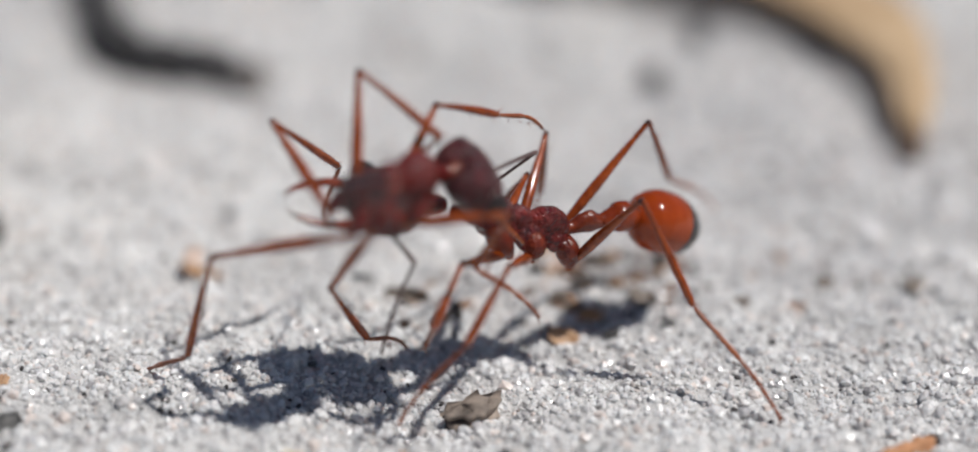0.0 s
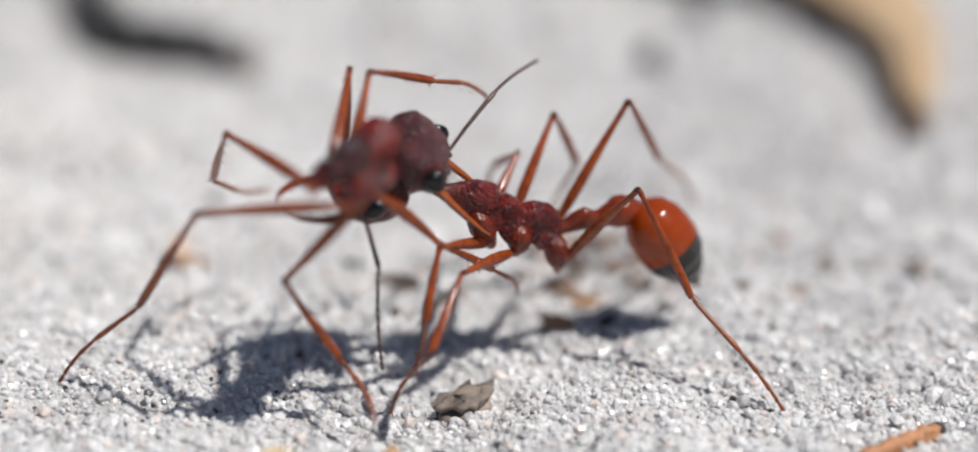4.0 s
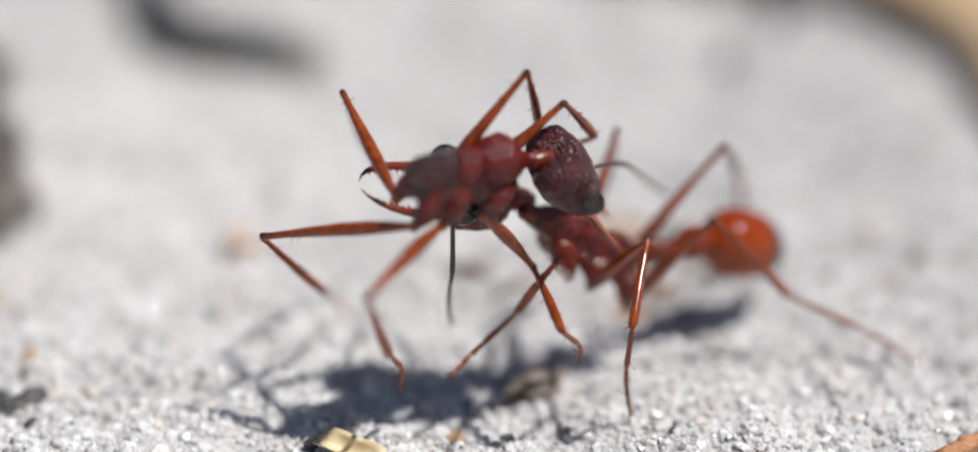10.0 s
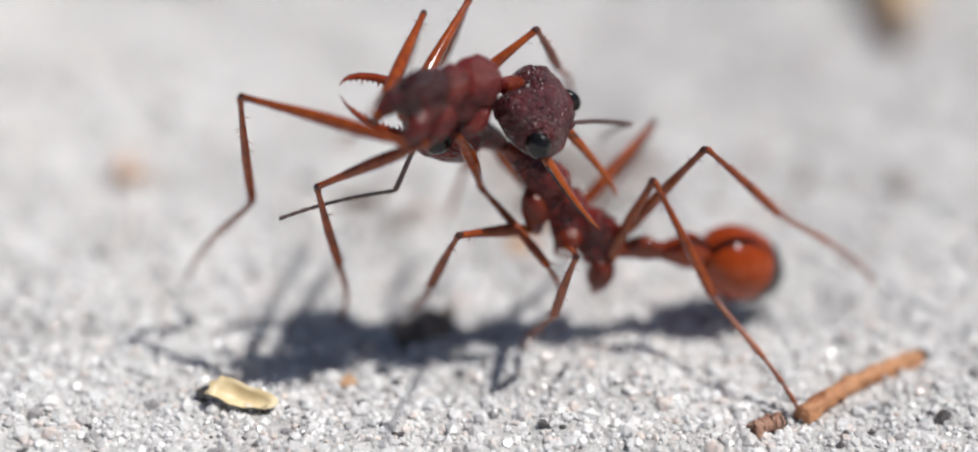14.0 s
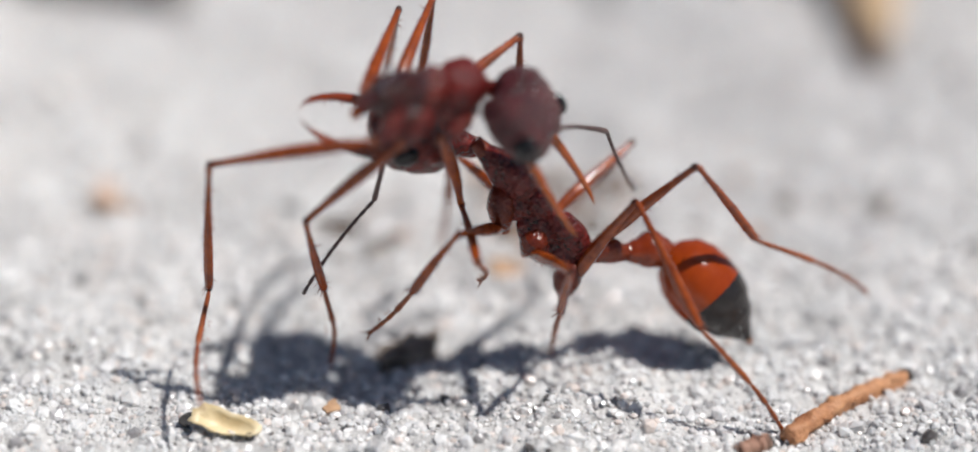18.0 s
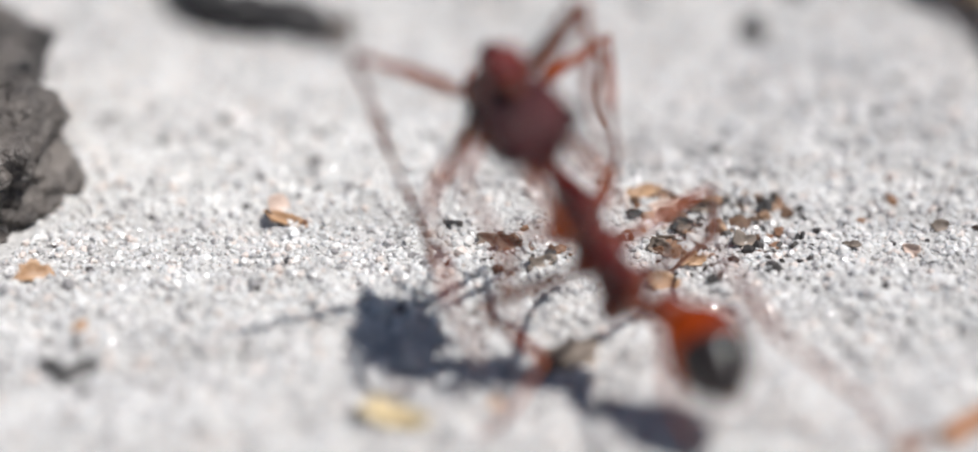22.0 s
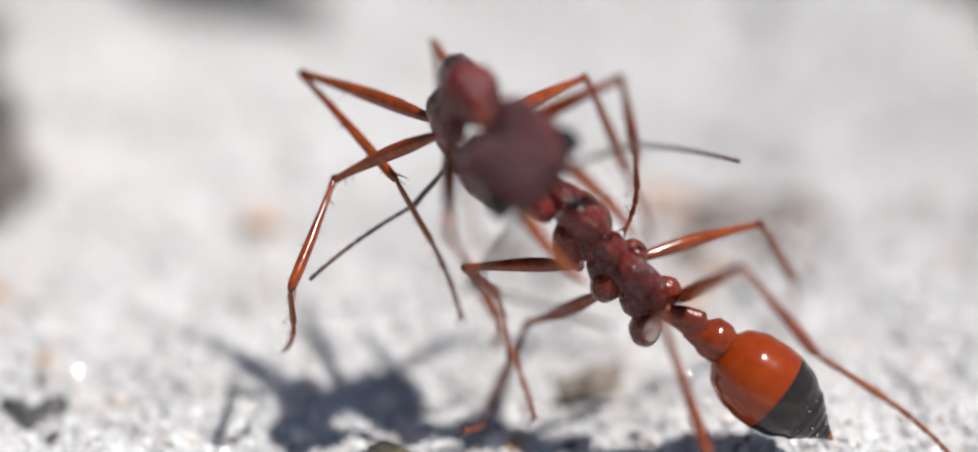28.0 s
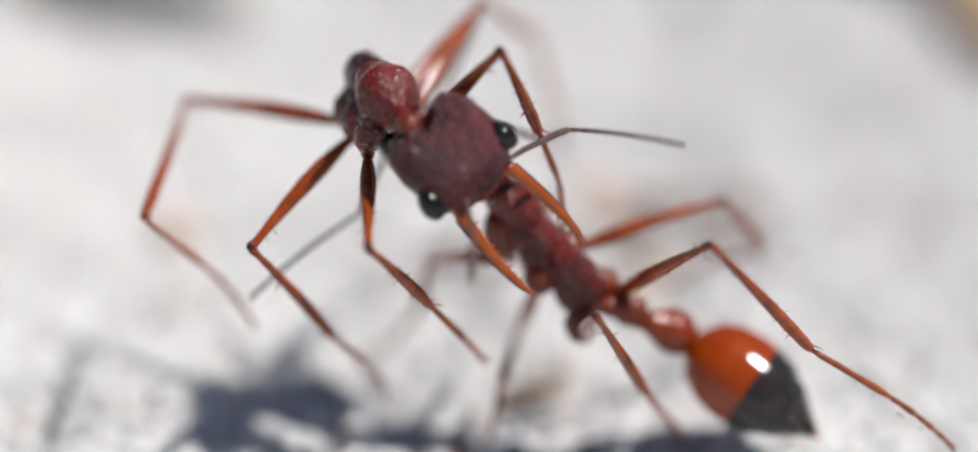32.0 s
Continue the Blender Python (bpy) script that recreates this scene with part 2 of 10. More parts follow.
def profile(points, steps=14):
    """Smooth rings between the given (x, half width, half height, z) stations."""
    xs = [p[0] for p in points]
    out = []
    for i in range(steps + 1):
        s = i / steps
        s = 0.5 - 0.5 * math.cos(math.pi * s)
        x = xs[0] + (xs[-1] - xs[0]) * s
        k = max(j for j in range(len(xs) - 1) if xs[j] <= x + 1e-9)
        f = (x - xs[k]) / (xs[k + 1] - xs[k])
        f = f * f * (3 - 2 * f)
        w, h, z = (points[k][j] * (1 - f) + points[k + 1][j] * f for j in (1, 2, 3))
        out.append((x, 0, z, w, h))
    return out


def egg(bm, centre, size, m=None, seg=14, ring=8):
    got = bmesh.ops.create_uvsphere(bm, u_segments=seg, v_segments=ring, radius=1)["verts"]
    t = Matrix.Translation(Vector(centre) * MM) @ (m or Matrix.Identity(4)) @ Matrix.Diagonal((*[s * MM for s in size], 1))
    bmesh.ops.transform(bm, matrix=t, verts=got)
    return got


def spike(bm, foot, tip, r):
    """A thin four-sided hair or tooth."""
    foot, tip = Vector(foot) * MM, Vector(tip) * MM
    d = (tip - foot).normalized()
    a = d.orthogonal().normalized() * r * MM
    b = d.cross(a.normalized()) * r * MM
    base = [bm.verts.new(foot + o) for o in (a, b, -a, -b)]
    top = bm.verts.new(tip)
    for k in range(4):
        bm.faces.new((base[k], base[(k + 1) % 4], top))


# ---- ground ----
def height(x, y):
    """The sand's height in millimetres at x, y in millimetres."""
    z = 0.55 * noise.noise((x * 0.11, y * 0.11, 2.1)) + 0.22 * noise.noise((x * 0.33, y * 0.33, 7.7))
    z += 0.28 * noise.noise((x * 0.6, y * 0.6, 9.1)) + 0.12 * noise.noise((x * 1.3, y * 1.3, 4.3))
    z -= 0.8 * math.exp(-((x + 0.9) ** 2 + (y + 16.5) ** 2) / 22)
    z += 0.13 * noise.noise((x * 2.1, y * 2.1, 1.7))
    back = min(1.0, max(0.0, (y - 2) / 8))
    z += back * (0.7 * noise.noise((x * 0.16, y * 0.13, 5.2)) + 0.3 * noise.noise((x * 0.42, y * 0.36, 8.8)))
    far = max(0.0, math.hypot(x, y) - 60)
    return z + min(far * 0.01, 1.0) * noise.noise((x * 0.02, y * 0.02, 0.3)) * 6


def spread_axis(lo, hi, fine, reach):
    inner = list(np.arange(lo, hi + fine / 2, fine))
    left, right, step = [], [], fine
    a, b = lo, hi
    while b < reach:
        step *= 1.35
        a, b = a - step, b + step
        left.append(a)
        right.append(b)
    return left[::-1] + inner + right


def ground_sheet():
    xs, ys = spread_axis(-46, 46, 0.38, 60000), spread_axis(-42, 60, 0.38, 60000)
    verts = [(x * MM, y * MM, height(x, y) * MM) for y in ys for x in xs]
    n = len(xs)
    faces = [(j * n + i, j * n + i + 1, (j + 1) * n + i + 1, (j + 1) * n + i) for j in range(len(ys) - 1) for i in range(n - 1)]
    me = bpy.data.meshes.new("ground")
    me.from_pydata(verts, [], faces)
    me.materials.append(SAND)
    me.polygons.foreach_set("use_smooth", [True] * len(me.polygons))
    return tagged(new("ground", me), "pale grey sandy ground with small lumps and hollows", "ground", kind="structure")


ground_sheet()


def grain_shapes(count):
    """Small angular stones of unit size, twelve to twenty faces each."""
    shapes = []
    for k in range(count):
        bm = bmesh.new()
        bmesh.ops.create_icosphere(bm, subdivisions=1, radius=1)
        rnd = random.Random(k)
        squash = Vector((rnd.uniform(0.75, 1.2), rnd.uniform(0.65, 1.1), rnd.uniform(0.55, 0.9)))
        for v in bm.verts:
            v.co = Vector((v.co[i] * squash[i] for i in range(3))) * rnd.uniform(0.78, 1.2)
        bm.verts.ensure_lookup_table()
        shapes.append((np.array([v.co[:] for v in bm.verts]), np.array([[v.index for v in f.verts] for f in bm.faces])))
        bm.free()
    return shapes


SHAPES = grain_shapes(14)


def scatter(name, label, mat, boxes, seed, smooth=False):
    """Loose grains over boxes (x0, x1, y0, y1, count, smallest, largest) in millimetres, one mesh of stuff."""
    rnd = np.random.RandomState(seed)
    vs, fs, base = [], [], 0
    for x0, x1, y0, y1, count, small, large in boxes:
        for _ in range(count):
            x, y = rnd.uniform(x0, x1), rnd.uniform(y0, y1)
            size = small + (large - small) * rnd.rand() ** 2.2
            v, f = SHAPES[rnd.randint(len(SHAPES))]
            a, b = rnd.uniform(0, 6.283, 2)
            ca, sa, cb, sb = math.cos(a), math.sin(a), math.cos(b), math.sin(b)
            turn = np.array(((ca, -sa, 0), (sa, ca, 0), (0, 0, 1))) @ np.array(((1, 0, 0), (0, cb, -sb), (0, sb, cb)))
            p = (v * size) @ turn.T + (x, y, height(x, y) + size * rnd.uniform(-0.45, 0.35))
            vs.append(p * MM)
            fs.append(f + base)
            base += len(v)
    me = bpy.data.meshes.new(name)
    me.from_pydata(np.concatenate(vs).tolist(), [], np.concatenate(fs).tolist())
    me.materials.append(mat)
    return tagged(new(name, me), label, "sand grains", kind="stuff")


scatter("sand_grains", "pale quartz sand grains, white to grey, some dark", GRAIN,
        ((-24, 26, -36, -4, 50000, 0.06, 0.24), (-24, 26, -34, -6, 2600, 0.2, 0.42), (-34, 34, -4, 20, 20000, 0.13, 0.36), (-42, 42, 20, 58, 6000, 0.2, 0.55)), 3)
scatter("coarse_sand_grains", "larger glassy quartz grains among the fine sand", GLINT,
        ((-24, 26, -36, -10, 1900, 0.1, 0.28),), 5)
scatter("dark_grit", "black and brown grit lying in the sand", GRIT,
        ((-24, 26, -36, 0, 210, 0.08, 0.22), (3, 10, -11, -2, 130, 0.12, 0.36), (-10, 2, -12, -5, 40, 0.1, 0.28), (16, 21, -8, -4, 14, 0.12, 0.34),
         (-36, 36, 0, 40, 240, 0.15, 0.5)), 9)


scatter("plant_crumbs", "brown and rust-coloured plant crumbs lying in the sand", CRUMB,
        ((1.5, 9.0, -8.5, -2.0, 95, 0.14, 0.7), (-4, 2.5, -11.5, -7, 36, 0.1, 0.4), (8, 20, -8, 0, 24, 0.1, 0.34), (-14, -11, -7, -4, 6, 0.1, 0.3)), 21)


# ---- litter on the sand ----
def rest(x, y, lift=0.0, rx=0, ry=0, rz=0):
    return at(x, y, height(x, y) + lift, rx, ry, rz)


def bow(points, n=24):
    """Points along a smooth curve through the given ones."""
    pts = [Vector(p) for p in points]
    out = []
    for i in range(n + 1):
        s = i / n * (len(pts) - 1)
        k = min(int(s), len(pts) - 2)
        f = s - k
        a, b, c, d = pts[max(k - 1, 0)], pts[k], pts[k + 1], pts[min(k + 2, len(pts) - 1)]
        out.append(0.5 * (2 * b + (c - a) * f + (2 * a - 5 * b + 4 * c - d) * f * f + (3 * b - a - 3 * c + d) * f ** 3))
    return out


def dead_leaf():
    """A curled dry leaf, bent like a sickle, standing on its edge with its dark tip on the sand."""
    m = rest(21.9, 7.7, 0.2)
    root = thing("dead_leaf", "curled tan dead leaf with a dark tip, lying on sand", "leaf", m)
    spine = bow(((0.0, 0.0, 0.3), (0.8, 4.5, 0.9), (1.6, 9.5, 1.4), (1.3, 15.0, 1.8), (-0.6, 21.5, 2.2), (-5.0, 27.5, 2.4), (-12.0, 31.5, 2.4), (-20.0, 33.5, 2.2)), 34)

    def sheet(lo, hi, mat, name, label=""):
        bm, rows = bmesh.new(), []
        for i in range(lo, hi + 1):
            s = i / 34
            d = (spine[min(i + 1, 34)] - spine[max(i - 1, 0)]).normalized()
            side = d.cross(Vector((0, 0, 1))).normalized()
            q, p = min(1.0, s / 0.28), min(1.0, max(0.0, (s - 0.28) / 0.3))
            w = 0.45 + 0.95 * q * q * (3 - 2 * q) + 2.3 * p * p * (3 - 2 * p)
            rows.append([bm.verts.new((spine[i] + side * w * f + Vector((0, 0, 0.6 * (1 - f * f) * min(w, 2) * 0.45 + 0.1 * noise.noise((i * 0.4, f, 3)))) + Vector((0, 0, lift))) * MM)
                         for f, lift in ([(-1 + k / 4, 0.16) for k in range(9)] + [(1 - k / 4, -0.16) for k in range(9)])])
        for a, b in zip(rows, rows[1:]):
            for k in range(18):
                bm.faces.new((a[k], a[(k + 1) % 18], b[(k + 1) % 18], b[k]))
        bm.faces.new(rows[0][::-1])
        bm.faces.new(rows[-1])
        return part(name, bm, mat, root, label)

    sheet(3, 34, LEAF_SKIN, "blade")
    sheet(0, 3, LEAF_TIP, "tip", "dark withered leaf tip")
    rib = tube([p + Vector((0, 0, 0.55)) for i, p in enumerate(spine)][3:32], [0.22 - 0.004 * i for i in range(29)], 6)
    part("midrib", rib, LEAF_SKIN, root)
    return root


def twig(name, label, m, length, radius, mat, end_mat, seed, bend=0.25):
    root = thing(name, label, "twig", m)
    rnd = random.Random(seed)
    n = 34
    pts = [(length * i / n, bend * math.sin(3 * i / n) + rnd.uniform(-0.04, 0.04), radius * 0.8 + bend * 0.3 * math.sin(5 * i / n)) for i in range(n + 1)]
    radii = [radius * (0.82 + 0.3 * noise.noise((i * 0.45, seed, 1)) + rnd.uniform(-0.07, 0.07) + (0.10 if i % 7 == 0 else 0)) for i in range(n + 1)]
    bm = tube(pts[:-1], radii[:-1], 14)
    for v in bm.verts:
        p = v.co / MM
        c = Vector((p.x, np.interp(p.x, [q[0] for q in pts], [q[1] for q in pts]), np.interp(p.x, [q[0] for q in pts], [q[2] for q in pts])))
        v.co = (c + (p - c) * (1 + 0.3 * noise.noise((p.x * 1.1, p.y * 4.5, p.z * 4.5 + seed)))) * MM
    for k in range(7 if length > 2 else 0):
        x = rnd.uniform(0.1, 0.9) * length
        a = rnd.uniform(0, 3.1)
        foot = Vector((x, math.cos(a) * radius * 0.6, radius * 0.8 + math.sin(a) * radius * 0.6))
        spike(bm, foot, foot + Vector((rnd.uniform(0.2, 0.5), math.cos(a) * 0.35, math.sin(a) * 0.3)), 0.06)
    part("bark", bm, mat, root)
    bm = tube([pts[-2], (pts[-1][0] + 0.12, *pts[-1][1:])], [radii[-2] * 1.04, radii[-1] * 0.8], 12)
    part("broken_end", bm, end_mat, root, "dark broken twig end")
    return root


def flake(name, label, category, m, size, mat, seed, curl=0.3, layers=1, group="", ragged=0.22):
    """A thin irregular flake or husk, dished, with a thickness; extra layers lie on the first."""
    root = thing(name, label, category, m, group)
    for k in range(layers):
        bm = bmesh.new()
        n, rings, both = 18, 4, []
        sx, sy, sz = size[0] * (1 - 0.18 * k), size[1] * (1 - 0.22 * k), size[2]
        for side in (1, -1):
            got = [bm.verts.new((0, 0, (sz * (0.5 * side + k) + 0.02) * MM))]
            for r in range(1, rings + 1):
                f = r / rings
                for j in range(n):
                    a = 2 * math.pi * j / n
                    q = 1 + ragged * noise.noise((math.cos(a) * 1.4 + seed, math.sin(a) * 1.4, k * 3.0)) + ragged * 0.5 * noise.noise((math.cos(a) * 4 + seed, math.sin(a) * 4, k))
                    x, y = sx * f * q * math.cos(a) + 0.22 * k, sy * f * q * math.sin(a) - 0.16 * k
                    z = curl * f * f * sy * 0.9 + sz * (side * 0.5 * (1 - 0.5 * f) + k) + 0.1 * sz * noise.noise((x * 2, y * 2, seed))
                    got.append(bm.verts.new((x * MM, y * MM, z * MM)))
            both.append(got)
        for got, flip in ((both[0], False), (both[1], True)):
            for j in range(n):
                f = [got[0], got[1 + j], got[1 + (j + 1) % n]]
                bm.faces.new(f[::-1] if flip else f)
                for r in range(rings - 1):
                    f = [got[1 + r * n + j], got[1 + (r + 1) * n + j], got[1 + (r + 1) * n + (j + 1) % n], got[1 + r * n + (j + 1) % n]]
                    bm.faces.new(f[::-1] if flip else f)
        e = 1 + (rings - 1) * n
        for j in range(n):
            bm.faces.new((both[0][e + j], both[1][e + j], both[1][e + (j + 1) % n], both[0][e + (j + 1) % n]))
        part("layer" if layers > 1 else "shell", bm, mat, root)
    return root


def lump(name, label, category, m, size, mat, seed, rough=0.45, sub=4):
    """A rugged lump of bark or stone, flat below."""
    bm = bmesh.new()
    bmesh.ops.create_icosphere(bm, subdivisions=sub, radius=1)
    for v in bm.verts:
        p = v.co.copy()
        n = noise.noise(p * 1.3 + Vector((seed, 0, 0))) * rough + noise.noise(p * 3.4 + Vector((seed, 5, 0))) * rough * 0.45
        n += abs(noise.noise(p * 7.5 + Vector((0, seed, 0)))) * rough * 0.3 - abs(noise.noise(p * 13 + Vector((seed, 0, 3)))) * rough * 0.2
        p *= 1 + n
        p.z = max(p.z, -0.35)
        v.co = Vector((p.x * size[0], p.y * size[1], (p.z + 0.3) * size[2])) * MM
    ob = new(name, finish(name, bm, mat))
    ob.matrix_basis = m
    return tagged(ob, label, category)


dead_leaf()
twig("twig", "short orange-brown twig with a dark end on sand", rest(12.4, -22.9, -0.05, 0, 0, 38), 6.3, 0.39, TWIG_SKIN, CHAR, 2)
twig("twig_stub", "small broken reddish twig stub on sand", rest(10.6, -24.0, -0.1, 0, -6, 28), 1.2, 0.33, STUB_SKIN, CHAR, 6, 0.1)
flake("wood_chip", "weathered brown wood chip lying in a hollow", "wood chip", rest(-0.9, -16.6, 0.15, 20, -14, 24), (1.35, 0.85, 0.4), CHIP_SKIN, 4.0, 0.1, 3, ragged=0.75)
flake("seed_husk", "cream-yellow seed husk lying on sand", "husk", rest(-6.7, -22.3, 0.16, 22, 8, -14), (1.35, 0.46, 0.14), HUSK_SKIN, 1.0, 1.3, ragged=0.35)
flake("husk_scrap", "dark brown scrap of husk beside a seed", "husk", rest(-8.0, -21.8, 0.12, 40, 20, 60), (0.55, 0.3, 0.12), CHAR, 2.0, 0.5)
lump("dark_pebble", "small dark grey pebble half sunk in sand", "pebble", rest(-18.7, -19.2, -0.28), (1.15, 0.75, 0.55), PEBBLE_SKIN, 3.0, 0.85, 4)
flake("rusty_husk", "rusty orange husk curled on sand", "husk", rest(-12.9, -6.1, 0.12, 20, 10, -15), (1.0, 0.34, 0.16), RUST_HUSK, 7.0, 0.8)
flake("rusty_husk", "pale pinkish husk standing on sand", "husk", rest(-13.6, -5.0, 0.3, 60, 10, 75), (1.0, 0.5, 0.16), PINK_HUSK, 9.0, 0.6)
for k, (x, y, big, mat, turn) in enumerate((
        (2.4, -2.8, 1.1, RUST_HUSK, 15), (3.4, -4.3, 0.9, PINK_HUSK, 25), (2.1, -5.4, 0.45, CHAR, 20), (5.1, -3.8, 1.0, CHIP_SKIN, -10),
        (6.0, -3.6, 0.5, CHAR, 30), (8.0, -0.4, 0.4, CHAR, 40), (7.8, -4.0, 0.75, CHAR, 65), (7.2, -3.1, 0.5, CHIP_SKIN, 0),
        (6.7, -7.1, 0.75, CHIP_SKIN, 25), (9.0, -6.8, 0.3, CHAR, 80), (15.3, -5.5, 0.7, CHIP_SKIN, 15), (13.7, -7.9, 0.6, PINK_HUSK, -20),
        (11.2, -8.0, 0.45, CHIP_SKIN, -30), (4.2, -6.1, 0.7, CHAR, 10), (3.1, -8.1, 0.7, CHIP_SKIN, -20), (4.4, -9.1, 0.7, RUST_HUSK, 20),
        (-1.4, -9.5, 0.5, CHAR, 60), (-2.1, -10.1, 0.4, CHIP_SKIN, 70), (4.0, -6.1, 0.6, CHIP_SKIN, 5), (3.4, -7.8, 0.75, CHIP_SKIN, 20),
        (3.3, -11.1, 0.9, RUST_HUSK, -20), (5.1, -11.0, 0.55, CHAR, 65), (-1.8, -10.1, 0.8, CHIP_SKIN, 40), (-3.1, -8.3, 0.9, CHIP_SKIN, 0),
        (-5.8, -6.4, 0.35, CHAR, 0), (19.1, -5.9, 0.8, CHIP_SKIN, 40), (-22.4, -11.8, 0.9, RUST_HUSK, 30), (-19.4, -16.7, 0.5, RUST_HUSK, 80),
        (-3.2, -20.6, 0.5, RUST_HUSK, 60), (-4.0, -7.8, 0.7, CHIP_SKIN, -30))):
    words = {"rusty_husk": "small rusty husk scrap", "weathered_wood": "small brown plant scrap", "charred_bark": "small black plant scrap", "pale_husk": "small pale husk scrap"}[mat.name]
    flake("litter_scrap", words + " lying on sand", "litter", rest(x, y, 0.16, 26 + 11 * (k % 4), 12 * (k % 3) - 10, turn),
          (big * 0.76, big * (0.34 + 0.1 * (k % 3)), 0.16), mat, 11.0 + k, 0.5 + 0.2 * (k % 2), layers=1 + (k % 3 == 0), ragged=0.65, group="litter scraps on the sand")


def charred_stick():
    """A bent piece of charred bark: a curved thick rod with a rugged face."""
    root = thing("charred_stick", "bent black charred stick lying on sand", "stick", at(-19, 21, height(-19, 21)))
    pts = bow(((-7.5, 15, 1.3), (-5.6, 8.5, 1.1), (-4.0, 3.0, 0.9), (-1.5, 0.2, 0.9), (1.5, -1.2, 1.0), (4.2, -3.0, 0.9), (6.2, -3.8, 0.7)), 30)
    radii = [1.4 * (0.9 + 0.8 * noise.noise((i * 0.35, 3.1, 0.2))) for i in range(31)]
    part("bark", tube(pts[:-3], radii[:-3], 12), CHAR, root)
    part("broken_end", tube(pts[-4:], [r * 1.05 for r in radii[-4:-1]] + [0.3], 12), ROCK_SKIN, root, "grey broken stick end")
    return root


charred_stick()
lump("bark_chunk", "rugged dark grey chunk of bark on sand", "bark", rest(-31.0, 0.6, 0.0, 0, 0, 12), (5.8, 10.2, 5.2), ROCK_SKIN, 8.0, 0.5, 6)
lump("dark_crumb", "dark crumb of soil on sand", "soil", rest(9.4, 20.4), (0.75, 1.5, 0.6), CHAR, 5.0, 0.5, 3)
lump("dark_crumb", "dark crumb of soil on sand", "soil", rest(12.6, 27.0), (0.6, 1.5, 0.6), CHAR, 6.0, 0.5, 3)


# ---- ants ----
def hairs(bm, length, r, count, seed, long=0.28):
    rnd = random.Random(seed)
    for _ in range(count):
        x, a = rnd.uniform(0.15, 0.95) * length, rnd.uniform(0, 6.283)
        y, z = math.cos(a), math.sin(a)
        spike(bm, (x, y * r * 0.7, z * r * 0.7), (x + long * 0.6, y * (r + long), z * (r + long)), 0.018)


def femur_mesh(l, seed):
    bm = loft(bmesh.new(), [(x * l, 0, 0.08 * math.sin(math.pi * x), w * 0.68, w * 0.74) for x, w in
                            ((0, .10), (.03, .17), (.12, .24), (.28, .33), (.45, .33), (.65, .26), (.82, .19), (.93, .17), (.98, .19), (1.0, .15))], 10)
    hairs(bm, l, 0.19, 10, seed, 0.18)
    return finish("femur", bm, LEG_SKIN)


def tibia_mesh(l, seed):
    bm = loft(bmesh.new(), [(x * l, 0, -0.04 * math.sin(math.pi * x), w * 0.68, w * 0.68) for x, w in
                            ((0, .14), (.03, .19), (.08, .14), (.25, .17), (.55, .24), (.8, .26), (.95, .23), (1.0, .16))], 10)
    spike(bm, (l * 0.97, 0.07, -0.1), (l * 1.02 + 0.22, 0.14, -0.34), 0.035)
    spike(bm, (l * 0.97, -0.07, -0.1), (l * 1.02 + 0.2, -0.16, -0.28), 0.03)
    hairs(bm, l, 0.15, 18, seed + 50, 0.2)
    return finish("tibia", bm, LEG_SKIN)


def tarsus_mesh(l, seed):
    bm, marks = bmesh.new(), ((0, .5, .105), (.5, .68, .09), (.68, .82, .085), (.82, .91, .08), (.91, 1.0, .075))

    def drop(x):
        return 0.45 * math.sin(math.pi * x) * (0.4 + x)

    rings = []
    for a, b, w in marks:
        for f, g in ((.02, .6), (.14, .85), (.5, .9), (.85, 1.1), (.98, .75)):
            x = a + (b - a) * f
            rings.append((x * l, 0, drop(x) * 0.6, w * g, w * g))
    loft(bm, rings, 8)
    for s in (-1, 1):
        spike(bm, (l * 0.98, s * 0.04, 0.02), (l * 1.0 + 0.28, s * 0.24, -0.16), 0.045)
    hairs(bm, l, 0.08, 16, seed + 90, 0.14)
    return finish("tarsus", bm, TIP_SKIN)


def scape_mesh(l):
    return finish("antenna_scape", loft(bmesh.new(), [(x * l, 0, 0.1 * math.sin(math.pi * x), w * 0.62, w * 0.62) for x, w in
                                                     ((0, .16), (.03, .09), (.08, .12), (.4, .135), (.8, .15), (.97, .17), (1, .12))], 8), FEELER_SKIN)


def flagellum_mesh(l):
    bm = bmesh.new()
    rings = []
    for k in range(11):
        for f, w in ((0.04, .048), (.22, .068), (.72, .076), (.96, .056)):
            x = (k + f) / 11
            rings.append((x * l, 0, -0.5 * x * x, w, w))
    loft(bm, rings, 7)
    return finish("antenna_flagellum", bm, FEELER_SKIN)


JAW_LINE = ((0, 0, .27), (.12, .06, .32), (.3, .08, .29), (.5, .04, .24), (.7, -.08, .2), (.85, -.24, .16), (.94, -.42, .1), (1.0, -.63, .03))


